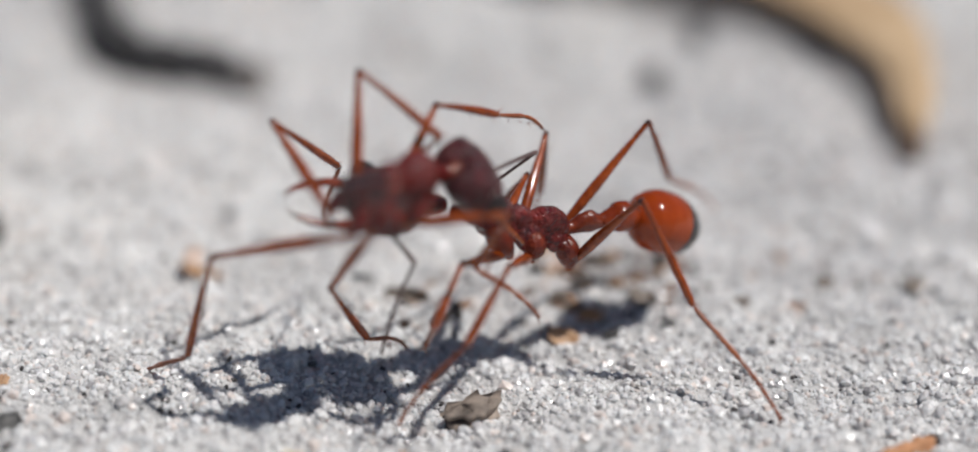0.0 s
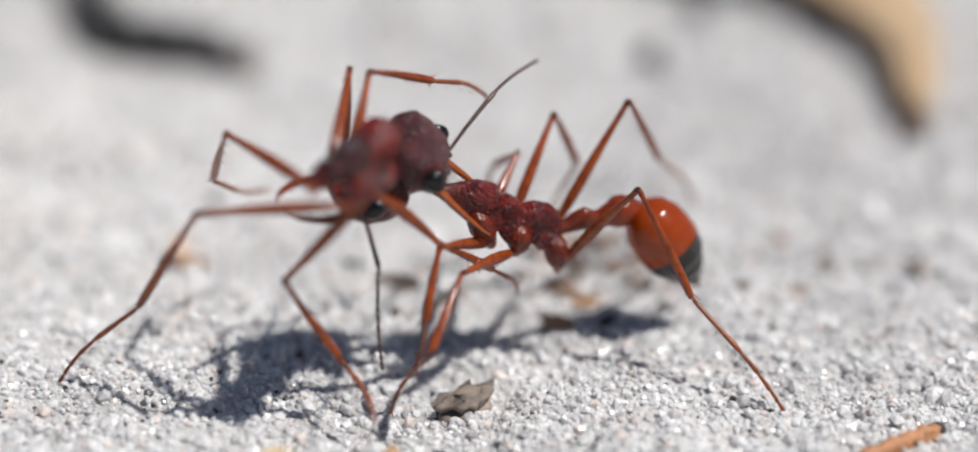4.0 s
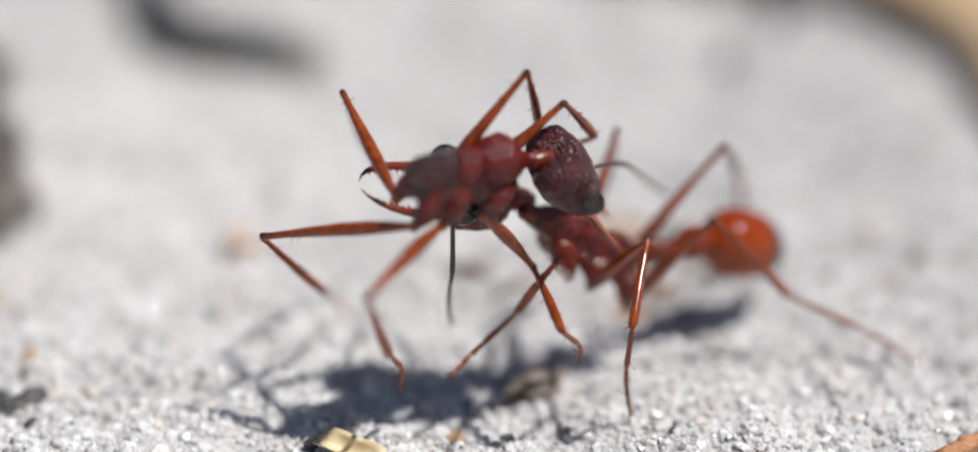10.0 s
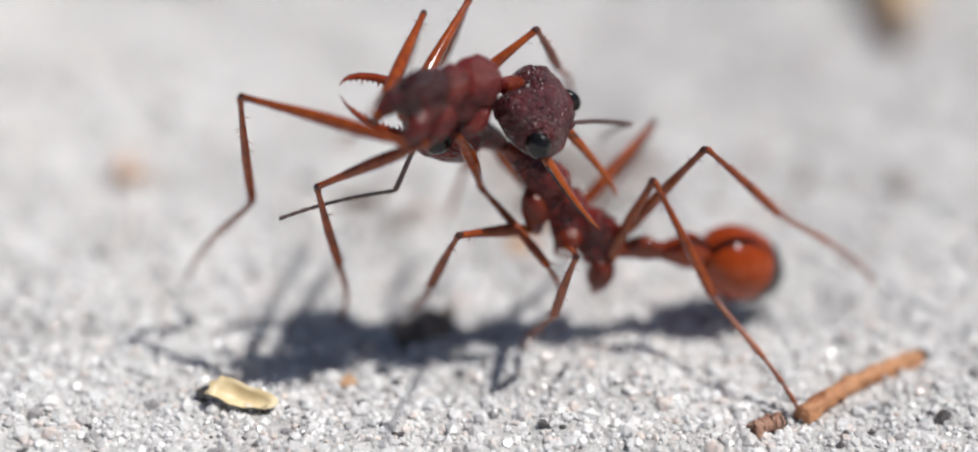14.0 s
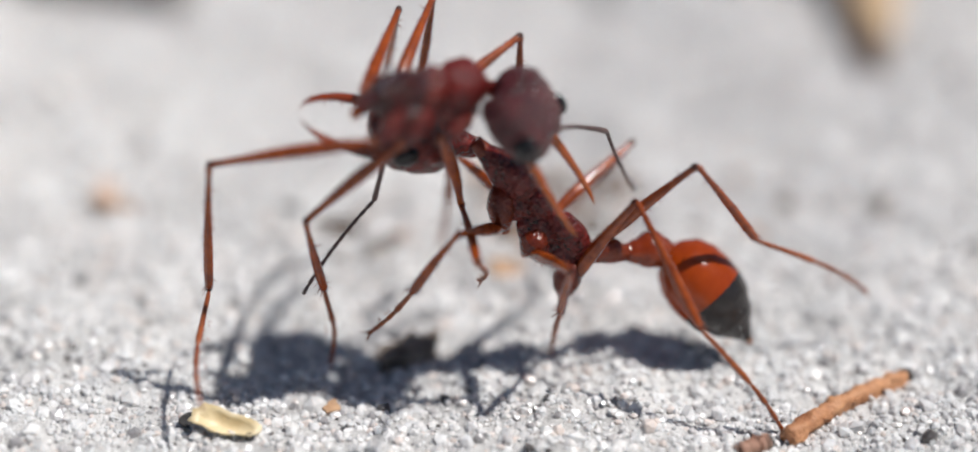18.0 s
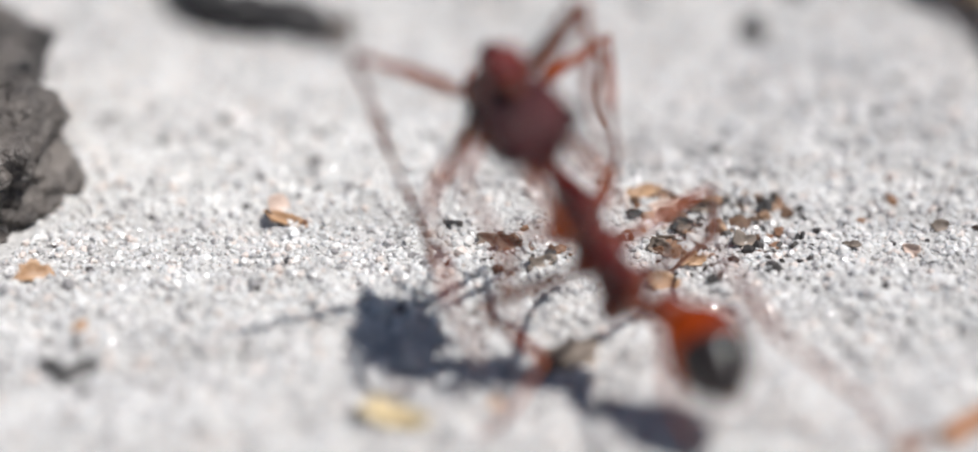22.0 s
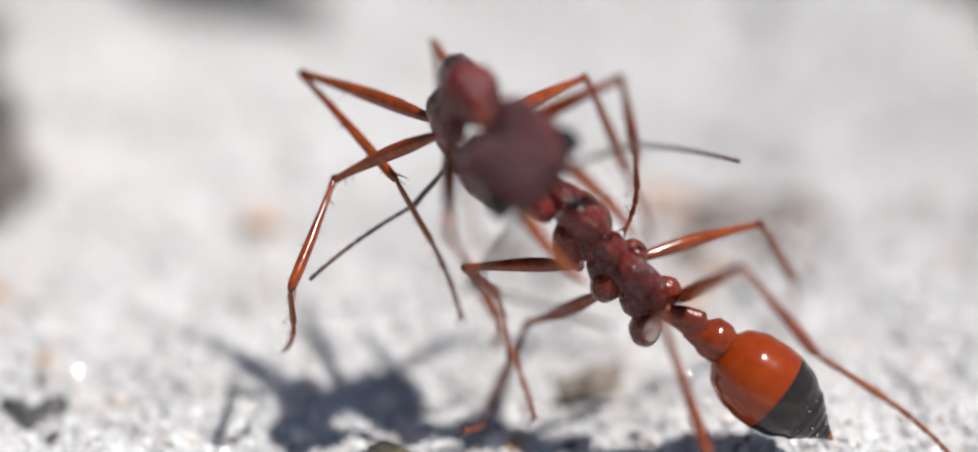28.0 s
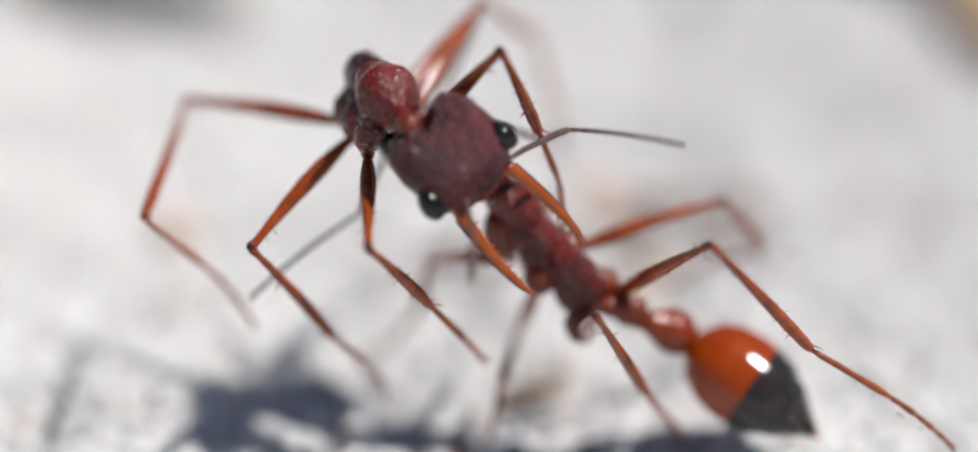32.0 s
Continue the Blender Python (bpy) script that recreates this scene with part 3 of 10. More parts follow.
def jaw_mesh(side, l, mat, hook):
    """A long flat jaw with saw teeth on its inner edge and a hooked tip; side +1 is the left one."""
    bm = bmesh.new()
    line = [(f, o * hook, w) for f, o, w in JAW_LINE]
    rings = [(f * l, side * o, -0.1 * f, w * 0.62, w * 0.5) for f, o, w in line]
    loft(bm, rings, 10)
    for k in range(9):
        f = 0.22 + 0.075 * k
        o = np.interp(f, [q[0] for q in line], [q[1] for q in line])
        w = np.interp(f, [q[0] for q in line], [q[2] for q in line]) * 0.6
        size = (0.26 if k % 3 == 0 else 0.15) * (1.0 if hook > 1 else 0.6)
        spike(bm, (f * l, side * (o - w * 0.8), -0.1 * f), (f * l + 0.05, side * (o - w - size), -0.1 * f), 0.06)
    return finish("mandible", bm, mat)


LEGS = ("front_left", "middle_left", "hind_left", "front_right", "middle_right", "hind_right")


def head_part(root, jaw, gape, skin, hinge, jaw_skin, hook):
    k = 0.68
    rings = profile(((-2.2, .6, .45, -.1), (-1.95, 1.45, 1.0, -.05), (-1.3, 1.95, 1.4, 0), (-.2, 2.12, 1.5, 0), (.8, 2.1, 1.35, 0),
                     (1.5, 1.85, 1.05, -.1), (1.9, 1.4, .7, -.2), (2.15, .85, .4, -.25)), 20)
    rings = [tuple(v * k for v in r) for r in rings]
    bm = loft(bmesh.new(), rings, 28, 2.5, 0.06)
    for v in bm.verts:
        x, y = v.co.x / MM, v.co.y / MM
        v.co.x += 0.5 * max(0.0, -x - 0.35) * math.exp(-(y / 0.5) ** 2) * MM
        v.co.z -= 0.12 * max(0.0, x) * math.exp(-(y / 0.35) ** 2) * (1 if v.co.z > 0 else 0) * MM
    head = part("head", bm, skin, root, "dull dark red-brown pitted head")
    for s in (1, -1):
        bm = bmesh.new()
        egg(bm, (0, 0, 0), (.5, .34, .46))
        part("eye", bm, EYE_SKIN, head, "glossy black eye", at(.6, s * 1.31, .28, 0, 0, s * 14))
        ob = new("mandible", jaw_mesh(s, jaw, jaw_skin, hook))
        ob.parent, ob.matrix_basis = head, at(1.1, s * hinge, -.18, 0, 0, -s * gape)
        tagged(ob, "long orange saw-toothed jaw" if jaw_skin is JAW_SKIN else "open dark red saw-toothed jaw")
        part("jaw_edge", tube([(f * jaw, s * (o * hook + w * 0.56), -0.1 * f) for f, o, w in JAW_LINE[1:]], [w * 0.17 for f, o, w in JAW_LINE[1:]], 6), PITCH, ob, "dark outer jaw edge")
        bm = bmesh.new()
        egg(bm, (0, 0, 0), (.22, .17, .13))
        part("antenna_socket", bm, HEAD_SKIN, head, "", at(1.05, s * .46, .46))
    bm = bmesh.new()
    egg(bm, (0, 0, 0), (.32, .54, .14))
    part("clypeus", bm, CHEST_SKIN, head, "", at(1.26, 0, -.06))
    return head


def thorax_parts(root, l, torn):
    f = l / 5.9
    if torn:
        rear = profile(((-.6, .3, .35, -.2), (-.4, .7, .8, -.15), (.1, .95, 1.08, -.1), (.8, 1.02, 1.16, -.05), (1.5, .98, 1.08, -.05), (1.9, .8, .95, -.08)), 20)
        mid = profile(((1.6, .75, .9, -.08), (1.9, .98, 1.06, -.05), (2.4, 1.08, 1.12, 0), (2.9, .98, 1.0, 0), (3.2, .7, .75, 0)), 14)
        front = profile(((2.95, .7, .72, 0), (3.15, 1.05, .98, .1), (3.6, 1.32, 1.2, .2), (4.15, 1.4, 1.26, .22), (4.65, 1.2, 1.08, .17), (5.05, .8, .74, .08), (5.35, .46, .44, .0), (5.7, .36, .34, -.06), (6.3, .34, .32, -.1)), 22)
    else:
        rear = profile(((-.15, .3, .4, -.35), (.05, .62, .7, -.2), (.5, .8, .92, .0), (1.2, .84, 1.0, .1), (1.9, .76, .92, .1), (2.35, .56, .68, -.02), (2.65, .42, .5, -.12)), 20)
        mid = profile(((2.3, .4, .48, -.16), (2.5, .58, .64, -.08), (2.85, .76, .8, 0), (3.3, .8, .84, .04), (3.65, .64, .68, 0), (3.85, .5, .54, 0)), 16)
        front = profile(((3.6, .46, .5, 0), (3.8, .74, .78, .06), (4.35, 1.03, 1.06, .14), (5.1, 1.02, .98, .1), (5.8, .82, .72, -.02), (6.3, .6, .52, -.1), (6.6, .46, .42, -.14)), 20)
    for name, rings, mat in (("propodeum", rear, DARK_CHEST if torn else CHEST_SKIN), ("mesothorax", mid, CHEST_SKIN), ("pronotum", front, BALL_SKIN if torn else CHEST_SKIN)):
        rings = [(x * f, y * 0.66, z * 0.66, w * 0.62, h * 0.74) for x, y, z, w, h in rings]
        words = "dark glossy hind thorax plate" if torn and name == "propodeum" else ""
        part(name, loft(bmesh.new(), rings, 26, 2.15, 0.1, len(name)), mat, root, words)
    # side plates above the legs
    for s in (1, -1):
        for x, w, h in (((1.1, 1.3, 0.5), (3.3, 1.5, 0.46)) if torn else ((0.75, 0.85, 0.46), (2.3, 1.0, 0.62), (4.0, 1.1, 0.5))):
            bm = bmesh.new()
            for v in egg(bm, (0, 0, 0), (w * f, 0.26, h), None, 16, 10):
                v.co *= 1 + 0.3 * noise.noise(v.co * 2400 + Vector((x, s, 0)))
            part("pleuron", bm, PALE_CHEST if torn else CHEST_SKIN, root, "", at(x * f, s * (0.5 if torn else 0.42), -0.42, s * 24, 0, 0))
    part("neck", loft(bmesh.new(), profile(((5.9 * f, .3, .28, -.1), (6.5 * f, .34, .32, -.1), (7.1 * f, .26, .25, -.1)), 6), 12), NODE_SKIN, root)


def ant(name, label, l, hips, reach, jaw, gape, feelers, torn):
    """hips: coxa ends by leg; reach: femur, tibia and tarsus lengths by front, middle and hind leg. Returns the thing and its moving parts."""
    root = thing(name, label, "ant", Matrix.Identity(4), "ants locked in a fight")
    got = {}
    thorax_parts(root, l, torn)
    got["head"] = head_part(root, jaw, gape, HEAD_SKIN if torn else CHEST_SKIN, *((.84, JAW_SKIN, 0.55) if torn else (.92, RED_JAW, 1.35)))
    if not torn:
        part("occiput", loft(bmesh.new(), profile(((-2.75, .3, .28, -.1), (-2.4, .42, .4, -.08), (-1.8, .5, .46, -.05), (-1.1, .7, .62, 0)), 8), 14, 2.0, 0.06), CHEST_SKIN, got["head"])
    for k, leg in enumerate(LEGS):
        x, y, z = hips[leg]
        which = leg.split("_")[0]
        s = 1 if "left" in leg else -1
        lean = .8 if torn else {"front": 1.35, "middle": .35, "hind": .85}[which]
        top = Vector((x + lean, s * .34, -.3))
        hip = Vector((x, y, z))
        line = [top.lerp(hip, f) + Vector((0, s * .16 * math.sin(math.pi * f), 0)) for f in (0, .2, .42, .65, .85, .97, 1.06)]
        part("coxa", tube(line, [r * (.82 if torn else 1.0) for r in (.3, .46, .52, .45, .31, .22, .08)], 16), CHEST_SKIN if torn else COXA_SKIN, root, "swollen upper leg joint")
        bm = bmesh.new()
        egg(bm, hip, (.2, .2, .24))
        part("trochanter", bm, LEG_SKIN, root)
        a, b, c = reach[leg if leg in reach else which]
        for piece, mesh in (("femur", femur_mesh(a, k)), ("tibia", tibia_mesh(b, k)), ("tarsus", tarsus_mesh(c, k))):
            ob = new(piece, mesh)
            ob.parent = root
            got[leg + " " + piece] = ob
            if piece == "femur":
                bm = bmesh.new()
                egg(bm, (a * 0.985, 0, .02), (.17, .125, .15))
                part("knee", bm, KNEE_SKIN, ob, "dark brown knee joint")
    for s in ("left", "right"):
        a, b = feelers[s]
        for piece, mesh in (("scape", scape_mesh(a)), ("flagellum", flagellum_mesh(b))):
            ob = new("antenna_" + piece, mesh)
            ob.parent = root
            got[s + " " + piece] = ob
    return root, got


def waist_and_gaster(root, got):
    bm = loft(bmesh.new(), profile(((-.25, .46, .46, -.2), (.3, .42, .44, -.12), (.9, .5, .7, .08), (1.45, .58, .88, .16), (1.9, .5, .6, .04), (2.35, .36, .36, -.05)), 18), 18, 2.1, 0.08)
    bmesh.ops.scale(bm, vec=(0.79, 0.62, 0.62), verts=bm.verts)
    got["petiole"] = part("petiole", bm, NODE_SKIN, root, "dark red knobbed waist segment")
    bm = loft(bmesh.new(), profile(((-.15, .5, .5, 0), (.35, .66, .68, .05), (.9, .98, 1.0, .1), (1.4, 1.0, 1.02, .08), (1.9, .74, .76, .02), (2.25, .48, .48, 0)), 18), 20, 2.0, 0.05)
    bmesh.ops.scale(bm, vec=(0.74, 0.66, 0.66), verts=bm.verts)
    got["postpetiole"] = part("postpetiole", bm, POST_SKIN, root, "smooth amber-red waist segment")
    first = profile(((-.12, .45, .45, 0), (.05, 1.0, .95, 0), (.6, 1.68, 1.6, -.02), (1.4, 2.06, 1.97, -.05), (2.3, 2.17, 2.07, -.06), (2.95, 2.14, 2.04, -.06)), 18)
    k = (0.71, 1, 0.65, 0.65, 0.65)
    first = [tuple(v * f for v, f in zip(r, k)) for r in first]
    gaster = got["gaster"] = part("gaster", loft(bmesh.new(), first, 28), AMBER, root, "glossy amber-orange abdomen")
    for name, rings, mat, words in (
            ("tergite", ((2.8, 2.1, 2.0, -.06), (2.97, 2.13, 2.03, -.06), (3.7, 1.97, 1.88, -.07), (4.6, 1.45, 1.4, -.1)), PITCH, "glossy black abdomen band"),
            ("tergite", ((4.5, 1.42, 1.37, -.1), (4.65, 1.42, 1.36, -.1), (5.05, 1.08, 1.04, -.12), (5.35, .78, .75, -.14)), PITCH, "glossy black abdomen band"),
            ("tergite", ((5.28, .76, .73, -.14), (5.38, .76, .72, -.14), (5.75, .45, .43, -.16), (6.0, .26, .25, -.18)), PITCH, "dark abdomen band"),
            ("sting_tip", ((5.85, .3, .28, -.17), (6.05, .24, .22, -.18), (6.3, .08, .08, -.22)), STING_SKIN, "brown abdomen tip")):
        part(name, loft(bmesh.new(), [tuple(v * f for v, f in zip(r, k)) for r in profile(rings, 10)], 26), mat, gaster, words)


def dust(head, seed):
    """Pale sand dust caught on the top and back of a head."""
    rnd = random.Random(seed)
    bm = bmesh.new()
    for _ in range(110):
        x, a = rnd.uniform(-1.35, 0.5), rnd.uniform(0.15, 2.99)
        half = 1.33 * math.sqrt(max(0.05, 1 - (x / 1.6) ** 4))
        got = bmesh.ops.create_icosphere(bm, subdivisions=1, radius=(0.009 + 0.03 * rnd.random() ** 2) * MM)["verts"]
        bmesh.ops.translate(bm, vec=Vector((x, math.cos(a) * half, math.sin(a) * 0.93 * (half / 1.33))) * MM, verts=got)
    tagged(part("dust", bm, GRAIN, head, "pale sand dust on the head"), kind="stuff")


def tail_dust(gaster):
    """A few pale grains stuck to the black end of the abdomen."""
    rnd = random.Random(4)
    bm = bmesh.new()
    for _ in range(20):
        x, a = rnd.uniform(2.9, 4.0), rnd.uniform(-0.6, 3.7)
        half = np.interp(x, (2.2, 2.65, 3.3, 4.2), (1.37, 1.27, 0.94, 0.2))
        got = bmesh.ops.create_icosphere(bm, subdivisions=1, radius=rnd.uniform(0.012, 0.03) * MM)["verts"]
        bmesh.ops.translate(bm, vec=Vector((x, math.cos(a) * half, math.sin(a) * half * 0.96 - 0.06)) * MM, verts=got)
    tagged(part("dust", bm, GRAIN, gaster, "pale sand dust on the abdomen tip"), kind="stuff")


def stump(root):
    """The torn end of the ant that has lost its hind body."""
    bm = bmesh.new()
    loft(bm, profile(((-.6, .12, .13, -.2), (-.4, .28, .3, -.16), (-.1, .34, .34, -.13), (.15, .34, .34, -.13)), 8), 14, 2, 0.2, 3)
    part("torn_stump", bm, HEAD_SKIN, root, "dark torn end of the thorax")


whole_ant, whole = ant(
    "ant", "red-brown ant with amber and black abdomen, biting another ant", 4.65,
    {"front_left": (2.5, .62, -1.3), "middle_left": (1.35, .62, -1.3), "hind_left": (-.75, .55, -1.45),
     "front_right": (2.5, -.62, -1.3), "middle_right": (1.45, -.7, -1.0), "hind_right": (-.4, -.7, -.9)},
    {"front": (3.5, 2.9, 3.2), "middle": (4.2, 3.4, 4.2), "hind": (5.1, 4.7, 5.3),
     "middle_right": (4.9, 3.4, 4.2), "hind_right": (6.2, 4.7, 5.3), "hind_left": (5.1, 4.7, 5.6)}, 2.95, -2, {"left": (2.9, 4.0), "right": (3.4, 3.8)}, False)
waist_and_gaster(whole_ant, whole)
torn_ant, torn = ant(
    "ant", "dark red ant without hind body, gripping the other ant", 4.3,
    {"front_left": (2.6, .7, -1.4), "middle_left": (1.0, .75, -1.4), "hind_left": (-.2, .7, -1.3),
     "front_right": (2.4, -.7, -1.5), "middle_right": (.8, -.75, -1.5), "hind_right": (-.2, -.7, -1.4)},
    {"front_right": (3.8, 3.6, 3.6), "front_left": (4.2, 3.4, 3.4), "middle_right": (4.4, 4.0, 3.4), "middle_left": (5.2, 4.0, 3.4),
     "hind_right": (5.9, 5.4, 5.2), "hind_left": (5.2, 5.3, 4.4)}, 3.3, -7, {"left": (3.1, 4.0), "right": (3.2, 4.2)}, True)
stump(torn_ant)
dust(torn["head"], 5)
tail_dust(whole["gaster"])
cam.data.dof.focus_object = focus_point


def motions():
    walk(whole_ant, [
        (0, at(3.08, -12.31, 5.74, -13.4, -20.7, -148.2)), (1, at(3.72, -12.94, 5.81, -14.6, -28, -149)), (2, at(3.48, -12.62, 5.39, -14.7, -28.5, -149.3)),
        (3, at(3.33, -11.97, 5.43, -15.3, -34.8, -143.9)), (4, at(3.08, -12.68, 5.26, -15.3, -26.4, -159.8)),
        (6.5, at(3.24, -13.69, 5.41, -16.2, -32.4, -157.5)), (7, at(2.85, -13.62, 5.05, -15.1, -30.4, -149.8)), (8, at(4.26, -15, 4.27, -15, -28.9, -150.9)),
        (9, at(3.21, -15.14, 4.26, -15.6, -31.9, -151.6)), (10, at(2.96, -14.79, 3.96, -15.4, -33.9, -145.8)),
        (11, at(3.4, -14.88, 4.72, -17.1, -39.4, -148.2)), (12, at(3.87, -14.88, 5.04, -16.6, -38.3, -147)), (13, at(6.28, -16.42, 4.44, -18.5, -40.4, -161.5)),
        (14, at(6.19, -18.16, 3.85, -20.1, -46.7, -178.7)), (16.5, at(6.16, -18.06, 4.87, -18.9, -44.6, 175.2)),
        (17, at(5.93, -17.61, 4.87, -19.5, -43.7, -171)), (18, at(5.59, -18.46, 4.66, -19.8, -48.2, 172.8)), (18.5, at(4.05, -18.86, 3.9, -30.4, -48.9, 169.2)),
        (19, at(2.52, -19.26, 3.13, -41.2, -50, 165.8)), (20, at(1.67, -21.44, 4.43, -35.4, -50.9, 152.9)), (21, at(1.64, -20.37, 4.09, -37.5, -53.6, 155.2)),
        (22, at(1.6, -19.29, 3.75, -40, -56.3, 157.9)), (23, at(1.27, -18.91, 3.82, -40.2, -55, 159.4)), (24, at(1.45, -19.31, 3.55, -40.4, -54.8, 159.9)),
        (25, at(1.34, -18.93, 4.26, -41.1, -52.9, 163)), (26, at(1.5, -19.66, 4.33, -39.9, -48.2, 164.5)), (27, at(1.43, -20.58, 4.9, -39.2, -47, 163.8)),
        (28, at(1.35, -21.51, 5.47, -38.5, -45.8, 163.1)), (29, at(1.28, -22.43, 6.04, -37.8, -44.6, 162.5)), (30, at(1.25, -22.43, 5.63, -36.6, -41.8, 161.3)),
        (30.5, at(.96, -21.98, 5.59, -36.3, -42.7, 160)), (31, at(.67, -21.52, 5.56, -35.9, -43.5, 158.7)), (32, at(.92, -21.23, 5.47, -36.9, -46, 159.4))])
    walk(torn_ant, [
        (0, at(-5.03, -19.69, 10.38, 15.8, 2.1, 36.9)), (1, at(-4.65, -20.11, 10.66, 15.4, 1.3, 38.5)), (2, at(-4.98, -19.76, 10.22, 14.2, 1.9, 44.1)),
        (3, at(-4.62, -19.63, 10.66, 13.4, 4.7, 57.7)), (4, at(-4.66, -19.63, 11.11, 12.3, 11.9, 70)), (6.5, at(-4.46, -20.41, 11.49, 13.1, 6.4, 50)),
        (7, at(-4.38, -21.03, 10.84, 13.6, 4.6, 47.7)), (8, at(-3.39, -22.36, 10.14, 16.2, 10, 38.1)), (9, at(-4.62, -21.93, 10.45, 16, 3.6, 36.1)),
        (10, at(-4.17, -21.78, 9.99, 16.6, 2.7, 32.4)), (11, at(-3.91, -21.66, 10.88, 17.4, 4.4, 28.5)), (12, at(-3.36, -21.55, 11.59, 18.1, 6.9, 24.5)),
        (13, at(-1.24, -21.05, 11.99, 17.4, 17.3, 37.1)), (14, at(-.88, -21.73, 11.41, 15.4, 12.6, 43.5)), (16.5, at(-.83, -20.72, 11.79, 17.6, 6.9, 27.9)),
        (17, at(-1.05, -21.01, 11.43, 18.3, 4, 21.1)), (18, at(-1.14, -21.16, 11.95, 17.2, 10.5, 33.2)), (18.5, at(-2.21, -19.76, 11.63, 8, 3.5, -18.2)),
        (19, at(-3.27, -17.81, 11.05, 7.7, -8.1, -68.6)), (20, at(-3.26, -16.18, 11.63, 3.4, 10.2, -79.7)), (21, at(-3.3, -15.47, 11.2, 4, -.1, -78.9)),
        (22, at(-3.4, -14.76, 10.8, 4.5, -10.5, -78.1)), (23, at(-3.68, -16.7, 11.12, 6.2, -3.2, -72.3)), (24, at(-4.01, -17.14, 11.82, 2.7, -4.2, -82.5)),
        (25, at(-4.07, -17.23, 12.01, 3.1, -7.5, -81.6)), (26, at(-4.07, -17.65, 11.61, 2.5, -5.2, -83.1)), (27, at(-4.46, -18.3, 11.8, 3.1, -7, -81.6)),
        (28, at(-4.85, -18.94, 11.98, 3.7, -8.8, -80.2)), (29, at(-5.19, -19.58, 12.16, 4.3, -10.6, -78.7)), (30, at(-5.11, -19.91, 10.77, 5.9, -13.4, -74.6)),
        (30.5, at(-5.2, -19.25, 11.16, 5, -8.8, -76.6)), (31, at(-5.28, -18.59, 11.54, 4, -4.3, -78.7)), (32, at(-5.68, -18.23, 11.37, 5.4, -5.5, -75))])
    walk(whole["petiole"], [
        (0, at(0, 0, 0, 2.7, -19.6, 178.9)), (1, at(0, 0, 0, 1.5, -30.2, -177.5)), (2, at(0, 0, 0, 4.7, -33.8, 176.2)), (3, at(0, 0, 0, 12.5, -37.3, 161.9)),
        (4, at(0, 0, 0, -2.7, -32, -173.8)), (6.5, at(0, 0, 0, -6.6, -18.6, -166.6)), (7, at(0, 0, 0, 1, -21.2, 170.5)), (8, at(0, 0, 0, -6.6, -25.5, -168.3)),
        (9, at(0, 0, 0, -13.2, -28, -152.4)), (10, at(0, 0, 0, -.9, -38.9, -177.3)), (11, at(0, 0, 0, -5.9, -39.6, -169.3)),
        (12, at(0, 0, 0, -6.2, -38.5, -168.8)), (13, at(0, 0, 0, -3.4, -28.7, -173.4)), (14, at(0, 0, 0, -11, -34.2, -157.3)),
        (16.5, at(0, 0, 0, -19.2, -22, -142.5)), (17, at(0, 0, 0, -10.3, -28.6, -163.8)), (18, at(0, 0, 0, -21.5, -21.9, -137.8)),
        (18.5, at(0, 0, 0, -13, -44.9, -159.2)), (19, at(0, 0, 0, 44.3, -79, 131.5)), (20, at(0, 0, 0, -20.6, -49.9, -165.7)),
        (21, at(0, 0, 0, -18.5, -61.5, -168.8)), (22, at(0, 0, 0, 31.5, -70.5, 135.1)), (23, at(0, 0, 0, -4.9, -42.6, 172.6)),
        (24, at(0, 0, 0, -6, -54.9, 173.9)), (25, at(0, 0, 0, -11, -56.8, -179.9)), (26, at(0, 0, 0, 25, -71.2, 138.2)), (27, at(0, 0, 0, -30.9, -26, -171.7)),
        (28, at(0, 0, 0, -36.1, .6, -163.9)), (29, at(0, 0, 0, -39.3, 28.8, -162.5)), (30, at(0, 0, 0, -31.7, 32.5, -148.4)),
        (30.5, at(0, 0, 0, -43.3, -5, -169.1)), (31, at(0, 0, 0, -36.6, -24.1, 166.1)), (32, at(0, 0, 0, -41.7, 8.6, -152.9))])
